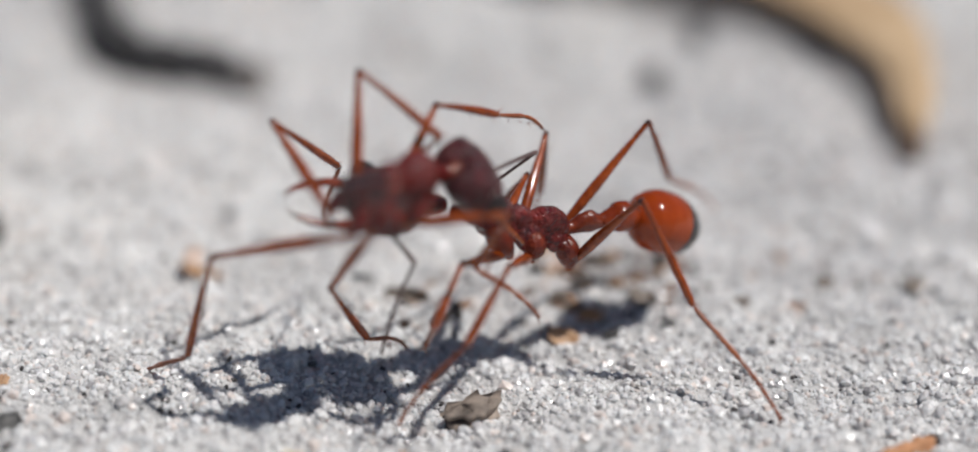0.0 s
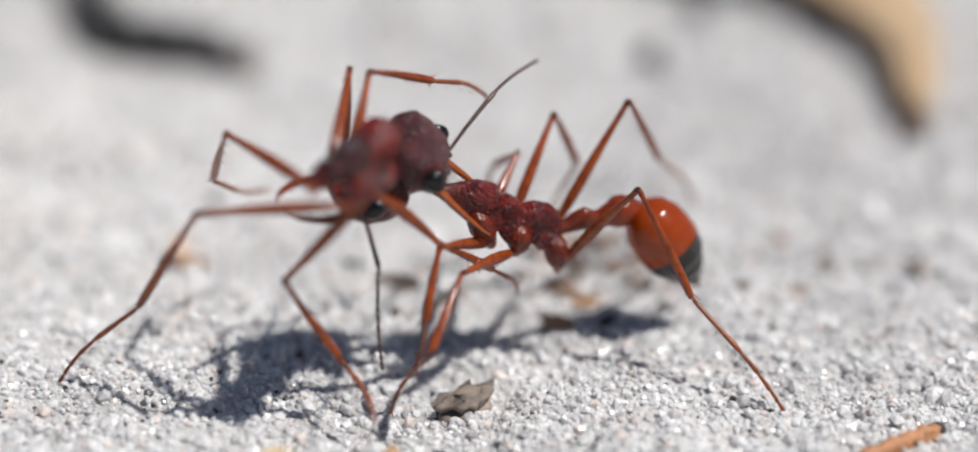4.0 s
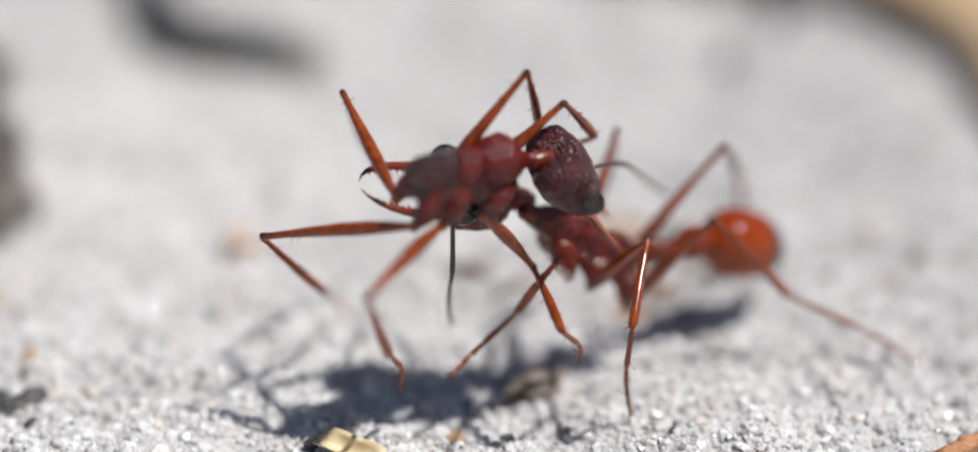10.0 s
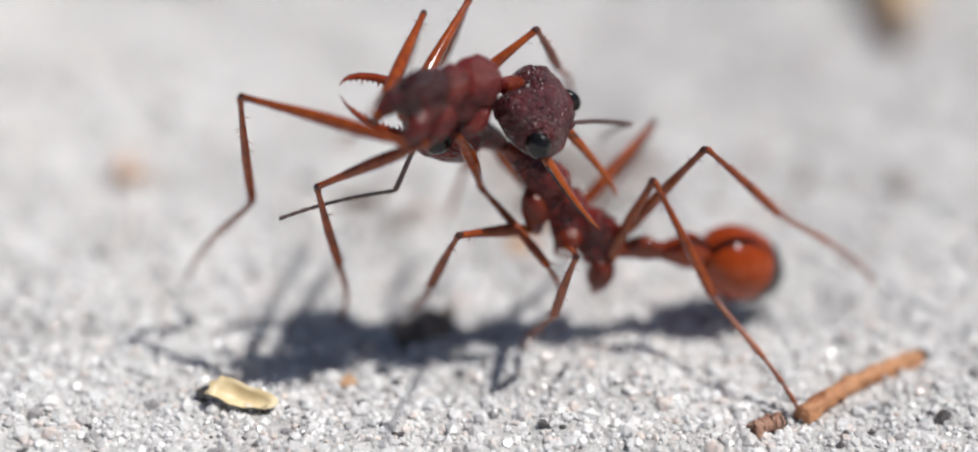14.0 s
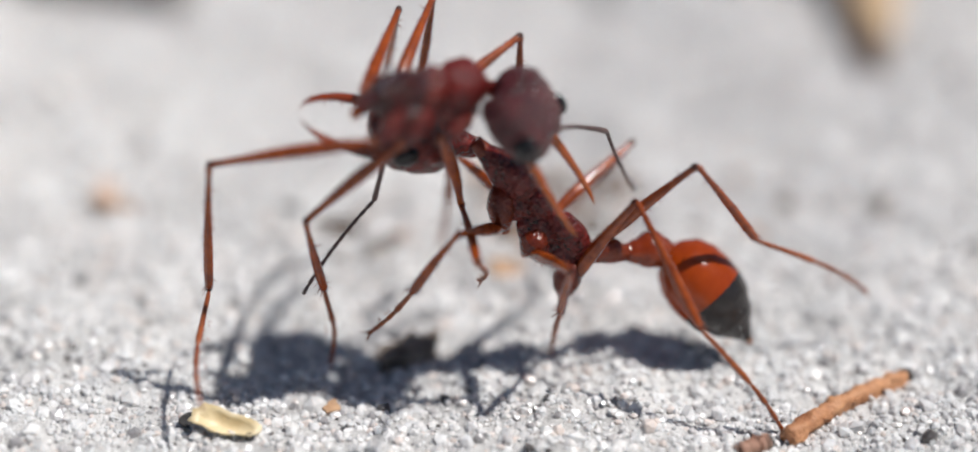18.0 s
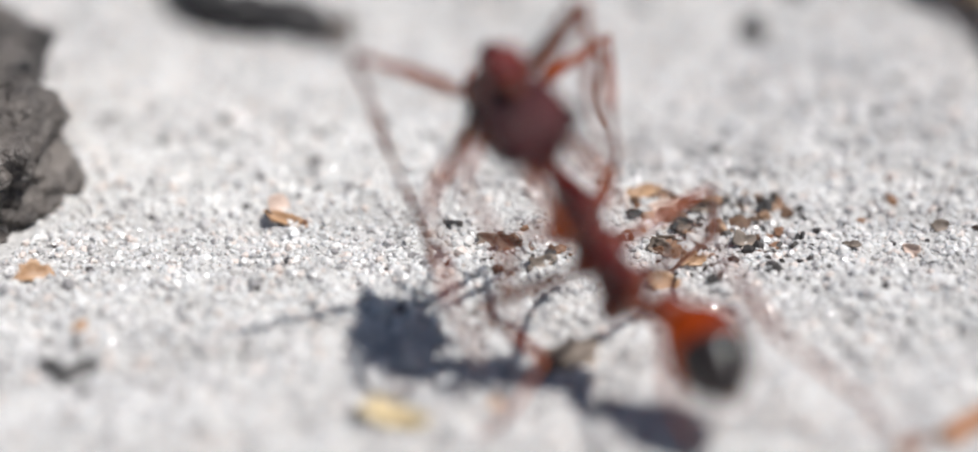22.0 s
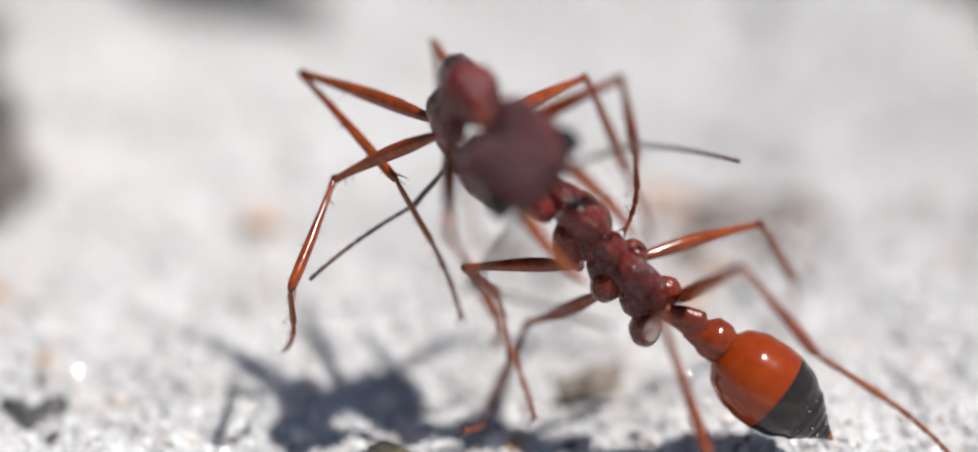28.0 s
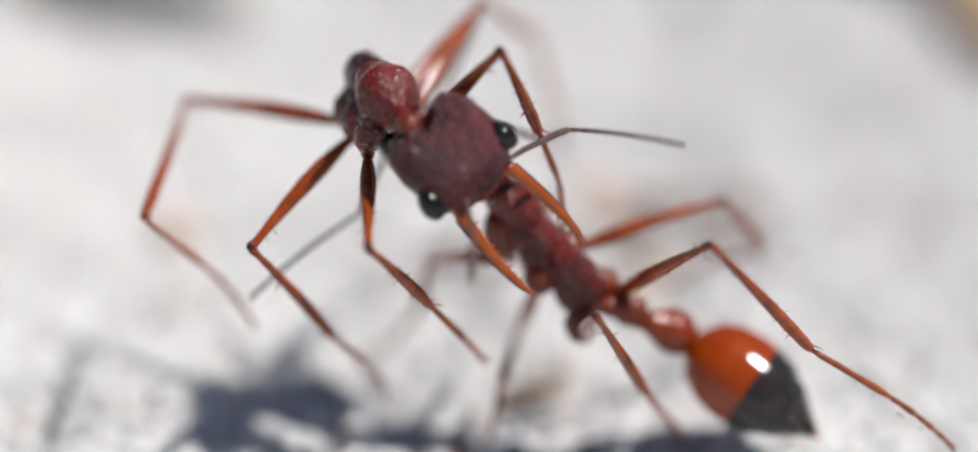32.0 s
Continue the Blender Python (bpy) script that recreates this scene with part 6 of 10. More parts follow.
    walk(whole["middle_right femur"], [
        (0, at(1.45, -.7, -1, -15, -37.7, -117.6)), (1, at(1.45, -.7, -1, -16.7, -42.8, -114.9)), (2, at(1.45, -.7, -1, -17.6, -41.6, -113.6)),
        (3, at(1.45, -.7, -1, -18.8, -47.7, -112.1)), (4, at(1.45, -.7, -1, -24.9, -47.8, -103.7)), (6.5, at(1.45, -.7, -1, 1.2, -42.1, -137.2)),
        (7, at(1.45, -.7, -1, 20, -65.7, -162.8)), (8, at(1.45, -.7, -1, -16.6, -65.5, -123)), (9, at(1.45, -.7, -1, -44.5, -70.2, -92.3)),
        (10, at(1.45, -.7, -1, -68.2, -65.9, -66.4)), (11, at(1.45, -.7, -1, -72.2, -65.8, -61.9)), (12, at(1.45, -.7, -1, -43.8, -51.7, -95.2)),
        (13, at(1.45, -.7, -1, -24.5, -71.6, -118.8)), (14, at(1.45, -.7, -1, -51.2, -36, -94.1)), (16.5, at(1.45, -.7, -1, -48.6, -24.4, -100.4)),
        (17, at(1.45, -.7, -1, -41.2, -36.5, -114.8)), (18, at(1.45, -.7, -1, -49, -23.5, -99.3)), (18.5, at(1.45, -.7, -1, -49.5, -11.8, -99.7)),
        (19, at(1.45, -.7, -1, -49.9, -1.1, -100.4)), (20, at(1.45, -.7, -1, -50.5, 12.8, -98.5)), (21, at(1.45, -.7, -1, -50.1, 11, -96.7)),
        (22, at(1.45, -.7, -1, -49.8, 8.9, -94.9)), (23, at(1.45, -.7, -1, -51, 10.5, -103.8)), (24, at(1.45, -.7, -1, -50.7, .1, -96.5)),
        (25, at(1.45, -.7, -1, -50.3, -.8, -105.4)), (26, at(1.45, -.7, -1, -50.3, .4, -107.6)), (27, at(1.45, -.7, -1, -50.3, 2.1, -113)),
        (28, at(1.45, -.7, -1, -50.5, 3.7, -118.4)), (29, at(1.45, -.7, -1, -50.6, -2.3, -123.4)), (30, at(1.45, -.7, -1, -50.6, -.3, -123.7)),
        (30.5, at(1.45, -.7, -1, -50.6, 4.5, -122)), (31, at(1.45, -.7, -1, -52.6, -17.7, -122.8)), (32, at(1.45, -.7, -1, -54.4, -14.2, -115.3))])
    walk(whole["middle_right tibia"], [
        (0, at(-.35, -4.13, 2, 144.6, 63.6, -169.8)), (1, at(-.07, -3.96, 2.33, 136.8, 52.2, -178.3)), (2, at(-.02, -4.06, 2.25, 140.1, 39.8, -173)),
        (3, at(.21, -3.76, 2.62, 142.2, 22.6, -167.1)), (4, at(.67, -3.9, 2.63, 140.4, 38.1, -168.7)), (6.5, at(-1.22, -3.17, 2.28, 157.7, 32.7, -142.7)),
        (7, at(-.47, -1.29, 3.47, 162, 49.6, -134.1)), (8, at(.34, -2.41, 3.46, 162.7, 79.2, -130.6)), (9, at(1.38, -2.36, 3.61, 130.5, 70.9, -163.5)),
        (10, at(2.25, -2.53, 3.47, 136.7, 43.3, -152.5)), (11, at(2.4, -2.48, 3.47, 140, 32.2, -146.6)), (12, at(1.17, -3.72, 2.85, 113, 54.5, 176)),
        (13, at(.7, -2.06, 3.65, 133.6, 30.5, -151.8)), (14, at(1.16, -4.65, 1.88, 108.3, 65.4, -176.2)), (16.5, at(.64, -5.09, 1.02, 115.7, 73.8, -168.3)),
        (17, at(-.2, -4.27, 1.92, 127, 71.4, -156.3)), (18, at(.72, -5.13, .95, 121.9, 74.8, -161.6)), (18.5, at(.64, -5.43, 0, 114.6, 63.8, -169.1)),
        (19, at(.57, -5.52, -.9, 113.8, 52.5, -169.6)), (20, at(.74, -5.42, -2.09, 129.2, 58.4, -151.6)), (21, at(.89, -5.48, -1.93, 116.8, 55.5, -166.7)),
        (22, at(1.04, -5.52, -1.76, 107.2, 51, -179.1)), (23, at(.3, -5.38, -1.89, 117.3, 49.6, -166.1)), (24, at(.89, -5.57, -1, 121.4, 38.5, -159.4)),
        (25, at(.15, -5.42, -.93, 114.1, 49.3, -169)), (26, at(-.04, -5.37, -1.04, 111.7, 51.7, -172)), (27, at(-.47, -5.21, -1.18, 112.9, 45.1, -170.2)),
        (28, at(-.88, -5, -1.32, 114, 38, -168.2)), (29, at(-1.25, -4.79, -.81, 112.1, 33.2, -171.4)), (30, at(-1.27, -4.78, -.97, 121.1, 49.2, -158.4)),
        (30.5, at(-1.14, -4.84, -1.39, 126.4, 40.3, -150.4)), (31, at(-1.08, -4.63, .49, 124.5, 43.7, -153.1)), (32, at(-.58, -4.99, .21, 122.3, 37.1, -156.4))])
    walk(whole["middle_right tarsus"], [
        (0, at(-1.84, -4.4, -1.05, -71.9, 59.9, -151.7)), (1, at(-2.15, -4.02, -.36, -68.1, 58.2, -147.2)), (2, at(-2.61, -4.38, .07, -68.6, 60.6, -147.8)),
        (3, at(-2.85, -4.46, 1.32, -82.4, 61, -163.7)), (4, at(-1.95, -4.42, .54, -73.6, 74.2, -154.3)), (6.5, at(-3.5, -4.9, .45, -56.5, 69.4, -136.2)),
        (7, at(-2.01, -2.87, .88, -62.1, 59.1, -142.2)), (8, at(-.07, -2.89, .12, -77.2, 52.7, -161.1)), (9, at(.32, -2.67, .4, -68.2, 49.2, -149.4)),
        (10, at(.06, -3.67, 1.14, -76.7, 50.2, -160.6)), (11, at(0, -4.06, 1.66, -89.3, 53.6, -176.4)), (12, at(-.79, -3.59, .08, -99.3, 43.4, 169.3)),
        (13, at(-1.88, -3.44, 1.92, 159.6, 66.1, 66)), (14, at(-.25, -4.75, -1.21, -63.4, 58.6, -139)), (16.5, at(-.28, -5.28, -2.24, -63.3, 62, -138.9)),
        (17, at(-1.19, -4.71, -1.3, -63.5, 53.5, -138.8)), (18, at(-.12, -5.41, -2.33, -69.1, 62.7, -144.9)), (18.5, at(-.83, -5.71, -3.05, -98.4, 78, -174.2)),
        (19, at(-1.47, -5.89, -3.6, 171, 76.3, 95.1)), (20, at(-.83, -6.27, -4.98, 174, 73.1, 98.3)), (21, at(-.98, -5.92, -4.73, -162.3, 73.8, 123)),
        (22, at(-1.1, -5.56, -4.41, -140.3, 71.3, 146.2)), (23, at(-1.84, -5.91, -4.48, 155.8, 77.2, 79.9)), (24, at(-1.6, -6.5, -3.12, 171.4, 72.2, 96)),
        (25, at(-2.02, -5.85, -3.51, 175.4, 75.5, 100.1)), (26, at(-2.12, -5.66, -3.71, 158.5, 80.7, 82.8)), (27, at(-2.83, -5.62, -3.59, -87.8, 77.9, -161.3)),
        (28, at(-3.5, -5.55, -3.41, -73.5, 60.2, -144.9)), (29, at(-4.06, -5.21, -2.67, -72.7, 34.5, -141)), (30, at(-3.34, -5.59, -3.55, -74.9, 32.7, -145.1)),
        (30.5, at(-3.39, -6.12, -3.59, -93.7, 73.2, -161.1)), (31, at(-3.27, -5.74, -1.86, 121.7, 71.3, 55.2)), (32, at(-3.07, -6.08, -1.84, 137.3, 66.5, 72))])
    walk(whole["hind_right femur"], [
        (0, at(-.4, -.7, -.9, 9.5, -58.7, -153.8)), (1, at(-.4, -.7, -.9, -1.4, -67.1, -141.1)), (2, at(-.4, -.7, -.9, -5.7, -67.9, -136.4)),
        (3, at(-.4, -.7, -.9, -13.3, -75.2, -128.3)), (4, at(-.4, -.7, -.9, -29.4, -67.5, -111.7)), (6.5, at(-.4, -.7, -.9, -11.6, -45.7, -131.9)),
        (7, at(-.4, -.7, -.9, 5.2, -59.9, -154.8)), (8, at(-.4, -.7, -.9, -3.8, -78.6, -144.7)), (9, at(-.4, -.7, -.9, -32, -77.4, -115.8)),
        (10, at(-.4, -.7, -.9, -.3, -80.8, -148.2)), (11, at(-.4, -.7, -.9, -28.9, -82.3, -119.1)), (12, at(-.4, -.7, -.9, 2.3, -82.3, -150.6)),
        (13, at(-.4, -.7, -.9, -149.4, -83.8, 1.7)), (14, at(-.4, -.7, -.9, -143.7, -74.2, -3.6)), (16.5, at(-.4, -.7, -.9, -75, -77.5, -74.4)),
        (17, at(-.4, -.7, -.9, 139.1, -86.3, 70.9)), (18, at(-.4, -.7, -.9, -113.1, -80.3, -37)), (18.5, at(-.4, -.7, -.9, -108.4, -73.2, -41.8)),
        (19, at(-.4, -.7, -.9, -129.5, -68.2, -19.4)), (20, at(-.4, -.7, -.9, -122.7, -78.4, -26)), (21, at(-.4, -.7, -.9, -123, -74.8, -25.6)),
        (22, at(-.4, -.7, -.9, -123.3, -71.2, -25.3)), (23, at(-.4, -.7, -.9, -129, -76.6, -19.3)), (24, at(-.4, -.7, -.9, -135.4, -76.1, -12.7)),
        (25, at(-.4, -.7, -.9, -118.4, -78.2, -30.1)), (26, at(-.4, -.7, -.9, -133.1, -82.7, -15.2)), (27, at(-.4, -.7, -.9, -152.9, -82.7, 4.7)),
        (28, at(-.4, -.7, -.9, -170.7, -81.9, 22.7)), (29, at(-.4, -.7, -.9, 175.7, -80.5, 36.3)), (30, at(-.4, -.7, -.9, 140, -84.1, 72.5)),
        (30.5, at(-.4, -.7, -.9, 129.4, -88, 83.1)), (31, at(-.4, -.7, -.9, 147.3, -88.8, 65.2)), (32, at(-.4, -.7, -.9, -97.6, -84.5, -50))])
    walk(whole["hind_right tibia"], [
        (0, at(-3.29, -2.12, 4.4, 176, 38.1, -165.9)), (1, at(-2.28, -2.22, 4.81, 176, 36.6, -165.9)), (2, at(-2.09, -2.31, 4.84, 175.4, 33.8, -166.9)),
        (3, at(-1.38, -1.94, 5.09, 173.5, 24.7, -170.2)), (4, at(-1.28, -2.91, 4.83, 177, 34.3, -161.8)), (6.5, at(-3.29, -3.93, 3.53, -174.8, 27.5, -147.4)),
        (7, at(-3.21, -2.02, 4.46, -175, 28.1, -147.8)), (8, at(-1.4, -1.41, 5.18, -171.9, 35.4, -141.3)), (9, at(-.99, -1.91, 5.15, -174.4, 23.9, -145.8)),
        (10, at(-1.24, -1.22, 5.22, -176.2, 16.5, -150.2)), (11, at(-.8, -1.43, 5.24, -174.8, 15.6, -145.5)), (12, at(-1.13, -1.11, 5.24, 178.4, 18.9, -169.9)),
        (13, at(.27, -.68, 5.26, -179.7, 19.5, -163.8)), (14, at(1.28, -.81, 5.07, -179.7, 6.8, -164)), (16.5, at(-.04, -2, 5.15, 179.9, 26.8, -167.4)),
        (17, at(-.27, -.32, 5.29, 178.9, 18.6, -169.6)), (18, at(.43, -1.33, 5.21, -178.2, 16.5, -160.3)), (18.5, at(.93, -1.89, 5.04, 179, 14.1, -170.1)),
        (19, at(1.77, -1.46, 4.86, 178.9, 12.9, -170.6)), (20, at(.72, -1.25, 5.17, -179.8, 6.7, -164.7)), (21, at(1.06, -1.4, 5.08, 179.8, 5.7, -168.3)),
        (22, at(1.41, -1.55, 4.97, 179.5, 4.6, -171.7)), (23, at(.96, -1.17, 5.13, 179.7, 15.5, -168.6)), (24, at(1.05, -1.03, 5.12, -178.6, 13.5, -162.5)),
        (25, at(.7, -1.34, 5.17, -179.9, 16, -167.9)), (26, at(.37, -.91, 5.25, 178.7, 19.6, -172.8)), (27, at(.39, -.64, 5.25, 179.8, 24.1, -169.6)),
        (28, at(.41, -.36, 5.24, -178.8, 28.4, -166.2)), (29, at(.43, -.09, 5.21, -177, 32.6, -162.4)), (30, at(-.21, -.09, 5.27, -175.9, 34, -160.4)),
        (30.5, at(-.37, -.49, 5.3, -176.5, 33.1, -161.5)), (31, at(-.34, -.58, 5.3, -176.6, 24.3, -161.7)), (32, at(-.02, -1.15, 5.27, -179.4, 17.5, -168.4))])
    walk(whole["hind_right tarsus"], [
        (0, at(-6.87, -3.03, 1.5, -8, 18.6, -164.6)), (1, at(-5.94, -3.14, 2.01, -8.4, 4.1, -165)), (2, at(-5.89, -3.2, 2.23, -8.4, 3.1, -164.6)),
        (3, at(-5.59, -2.67, 3.13, -7.8, 10.7, -155.2)), (4, at(-4.97, -4.12, 2.18, -8, 26.9, -154.4)), (6.5, at(-6.8, -6.18, 1.36, -1.6, 24.3, -140.7)),
        (7, at(-6.72, -4.24, 2.25, -9.2, 34.5, -159.1)), (8, at(-4.39, -3.81, 2.45, -7.8, 43.2, -156.4)), (9, at(-4.54, -4.33, 3.25, -18.2, 44, -172)),
        (10, at(-5.16, -3.46, 3.89, -16, 40, -168.7)), (11, at(-4.54, -3.99, 3.98, -24.4, 34.2, 177.8)), (12, at(-5.51, -1.89, 3.72, -19.4, 26.1, -173.1)),
        (13, at(-3.99, -1.91, 3.7, -5.7, 17.9, -144.8)), (14, at(-3.2, -2.1, 4.51, -12.2, -1.5, -166.3)), (16.5, at(-4.13, -2.91, 3.03, -12.8, 19.1, -152)),
        (17, at(-4.65, -1.12, 3.79, -14.9, 14.3, -158.7)), (18, at(-3.81, -2.84, 3.87, -15.9, -8, -157.9)),
        (18.5, at(-3.56, -2.67, 3.89, -14.3, -11.3, -167.6)), (19, at(-2.75, -2.21, 3.81, -11.1, -25.7, 177)),
        (20, at(-3.78, -2.48, 4.62, -22.9, 12.6, -161.3)), (21, at(-3.52, -2.35, 4.61, -23, 6.2, -161.1)), (22, at(-3.23, -2.22, 4.59, -23.2, -.4, -161)),
        (23, at(-3.48, -2.07, 3.87, -23.3, -6.2, -160.9)), (24, at(-3.3, -2.4, 4.02, -23.7, -7.8, -156.5)), (25, at(-3.72, -2.29, 3.87, -21.9, -11.2, -166.8)),
        (26, at(-4.03, -1.46, 3.67, -21.9, -.5, -169)), (27, at(-3.83, -1.41, 3.33, -21.9, .6, -168.3)), (28, at(-3.6, -1.35, 3, -21.9, .9, -167.9)),
        (29, at(-3.34, -1.29, 2.68, -21.9, .7, -167.9)), (30, at(-3.88, -1.4, 2.64, -22.1, 8.8, -168.2)), (30.5, at(-4.11, -1.73, 2.73, -21.3, 9.2, -163.7)),
        (31, at(-4.41, -1.92, 3.37, -20.3, 13.6, -157.7)), (32, at(-4.41, -2.05, 3.86, -22.1, 1.4, -164.8))])
    walk(torn["front_right femur"], [
        (0, at(2.4, -.7, -1.5, 28.7, -16.5, -32.5)), (1, at(2.4, -.7, -1.5, 26.1, -4.2, -21.6)), (2, at(2.4, -.7, -1.5, 26.4, .6, -27.3)),
        (3, at(2.4, -.7, -1.5, 31.1, 37, -30.8)), (4, at(2.4, -.7, -1.5, 27, 29.4, -37.9)), (6.5, at(2.4, -.7, -1.5, 22.4, 30.2, -47)),
        (7, at(2.4, -.7, -1.5, 39.8, 36, -6.6)), (8, at(2.4, -.7, -1.5, 26.9, 55.7, -26.6)), (9, at(2.4, -.7, -1.5, 34.1, 49.5, -17.7)),
        (10, at(2.4, -.7, -1.5, 49, 47.8, 3.1)), (11, at(2.4, -.7, -1.5, 54.6, 54.9, 10)), (12, at(2.4, -.7, -1.5, 47.8, 52.8, 1.7)),
        (13, at(2.4, -.7, -1.5, 67, 52.8, 26.7)), (14, at(2.4, -.7, -1.5, 54.6, 44.9, 10.2)), (16.5, at(2.4, -.7, -1.5, 40, 53.7, -8.5)),
        (17, at(2.4, -.7, -1.5, 48.3, 58.4, 1.5)), (18, at(2.4, -.7, -1.5, 52.1, 56.4, 6.1)), (18.5, at(2.4, -.7, -1.5, -148.3, 81.5, 158.9)),
        (19, at(2.4, -.7, -1.5, -109, 33.6, -165.8)), (19.5, at(2.4, -.7, -1.5, -62.3, 48.7, -108.3)), (20, at(2.4, -.7, -1.5, -16.6, 31.1, -53.2)),
        (21, at(2.4, -.7, -1.5, -10, 29, -41)), (22, at(2.4, -.7, -1.5, -3, 22.1, -26.9)), (23, at(2.4, -.7, -1.5, -2, 2.5, -23.7)),
        (24, at(2.4, -.7, -1.5, -2, -.7, -25)), (25, at(2.4, -.7, -1.5, -2.1, 8.8, -23.6)), (26, at(2.4, -.7, -1.5, -1.1, 9.7, -17.5)),
        (27, at(2.4, -.7, -1.5, -.6, 16.3, -14.2)), (28, at(2.4, -.7, -1.5, .4, 22.7, -10.6)), (29, at(2.4, -.7, -1.5, 1.9, 28.9, -6.9)),
        (30, at(2.4, -.7, -1.5, -5.6, 16.5, -22.1)), (30.5, at(2.4, -.7, -1.5, -5.2, 13.4, -20.9)), (31, at(2.4, -.7, -1.5, -5, 10.2, -19.7)),
        (32, at(2.4, -.7, -1.5, -4.6, 21.3, -17.1))])
    walk(torn["front_right tibia"], [
        (0, at(5.47, -2.66, -.42, -71.5, 71.6, 91.3)), (1, at(5.92, -2.1, -1.22, -120.7, 85.6, 42.4)), (2, at(5.78, -2.44, -1.54, 165.1, 72.5, -31.3)),
        (3, at(5.01, -2.25, -3.79, 150.9, 32.7, -40.3)), (4, at(5.01, -2.74, -3.37, 158.7, 20.2, -25.2)), (6.5, at(4.64, -3.1, -3.41, 169.4, 43.7, 1.8)),
        (7, at(5.46, -1.05, -3.73, 169.8, 42.7, 2.4)), (8, at(4.32, -1.66, -4.64, 163.3, 48.8, -7.1)), (9, at(4.75, -1.45, -4.39, 141.6, 48.8, -37.7)),
        (10, at(4.95, -.56, -4.32, 124, -2.5, -104.2)), (11, at(4.55, -.32, -4.61, 123.6, 7.4, -103.9)), (12, at(4.7, -.63, -4.53, 122.9, -11.3, -109.4)),
        (13, at(4.45, .33, -4.53, 120.7, 13.2, -107.4)), (14, at(5.05, -.22, -4.18, 138.7, 21.4, -69.4)), (16.5, at(4.63, -1.03, -4.56, 132.4, 26.2, -87.7)),
        (17, at(4.39, -.65, -4.74, 133, 26, -86.5)), (18, at(4.49, -.48, -4.66, 128.1, -6.1, -113.9)), (18.5, at(1.88, -.5, -5.26, 142.5, -.3, -55.4)),
        (19, at(-.67, -1.48, -3.6, 159.9, 20.2, 1.5)), (19.5, at(1.61, -3.08, -4.36, 173.1, 2.8, 34.8)), (20, at(4.35, -3.31, -3.46, 174.1, 12.4, 51.1)),
        (21, at(4.91, -2.88, -3.34, -178.7, 46.2, 81.4)), (22, at(5.54, -2.29, -2.93, -151, 65.8, 117.6)), (23, at(5.88, -2.23, -1.67, -145.2, 66.2, 124)),
        (24, at(5.84, -2.3, -1.45, -114.1, 54.2, 160.7)), (25, at(5.84, -2.2, -2.08, -119.7, 43.6, 152.5)), (26, at(5.97, -1.82, -2.14, -168.9, 62.5, 95.9)),
        (27, at(5.94, -1.59, -2.57, -151, 62.5, 116.2)), (28, at(5.84, -1.35, -2.97, -134.1, 59.9, 135.9)), (29, at(5.7, -1.1, -3.34, -120.7, 55.4, 152.1)),
        (30, at(5.78, -2.07, -2.58, -120.2, 38.1, 151.1)), (30.5, at(5.85, -2.02, -2.38, -123.6, 43, 145.9)), (31, at(5.92, -1.96, -2.17, -127.9, 47.9, 140)),
        (32, at(5.78, -1.74, -2.88, -134.5, 49.5, 131.3))])
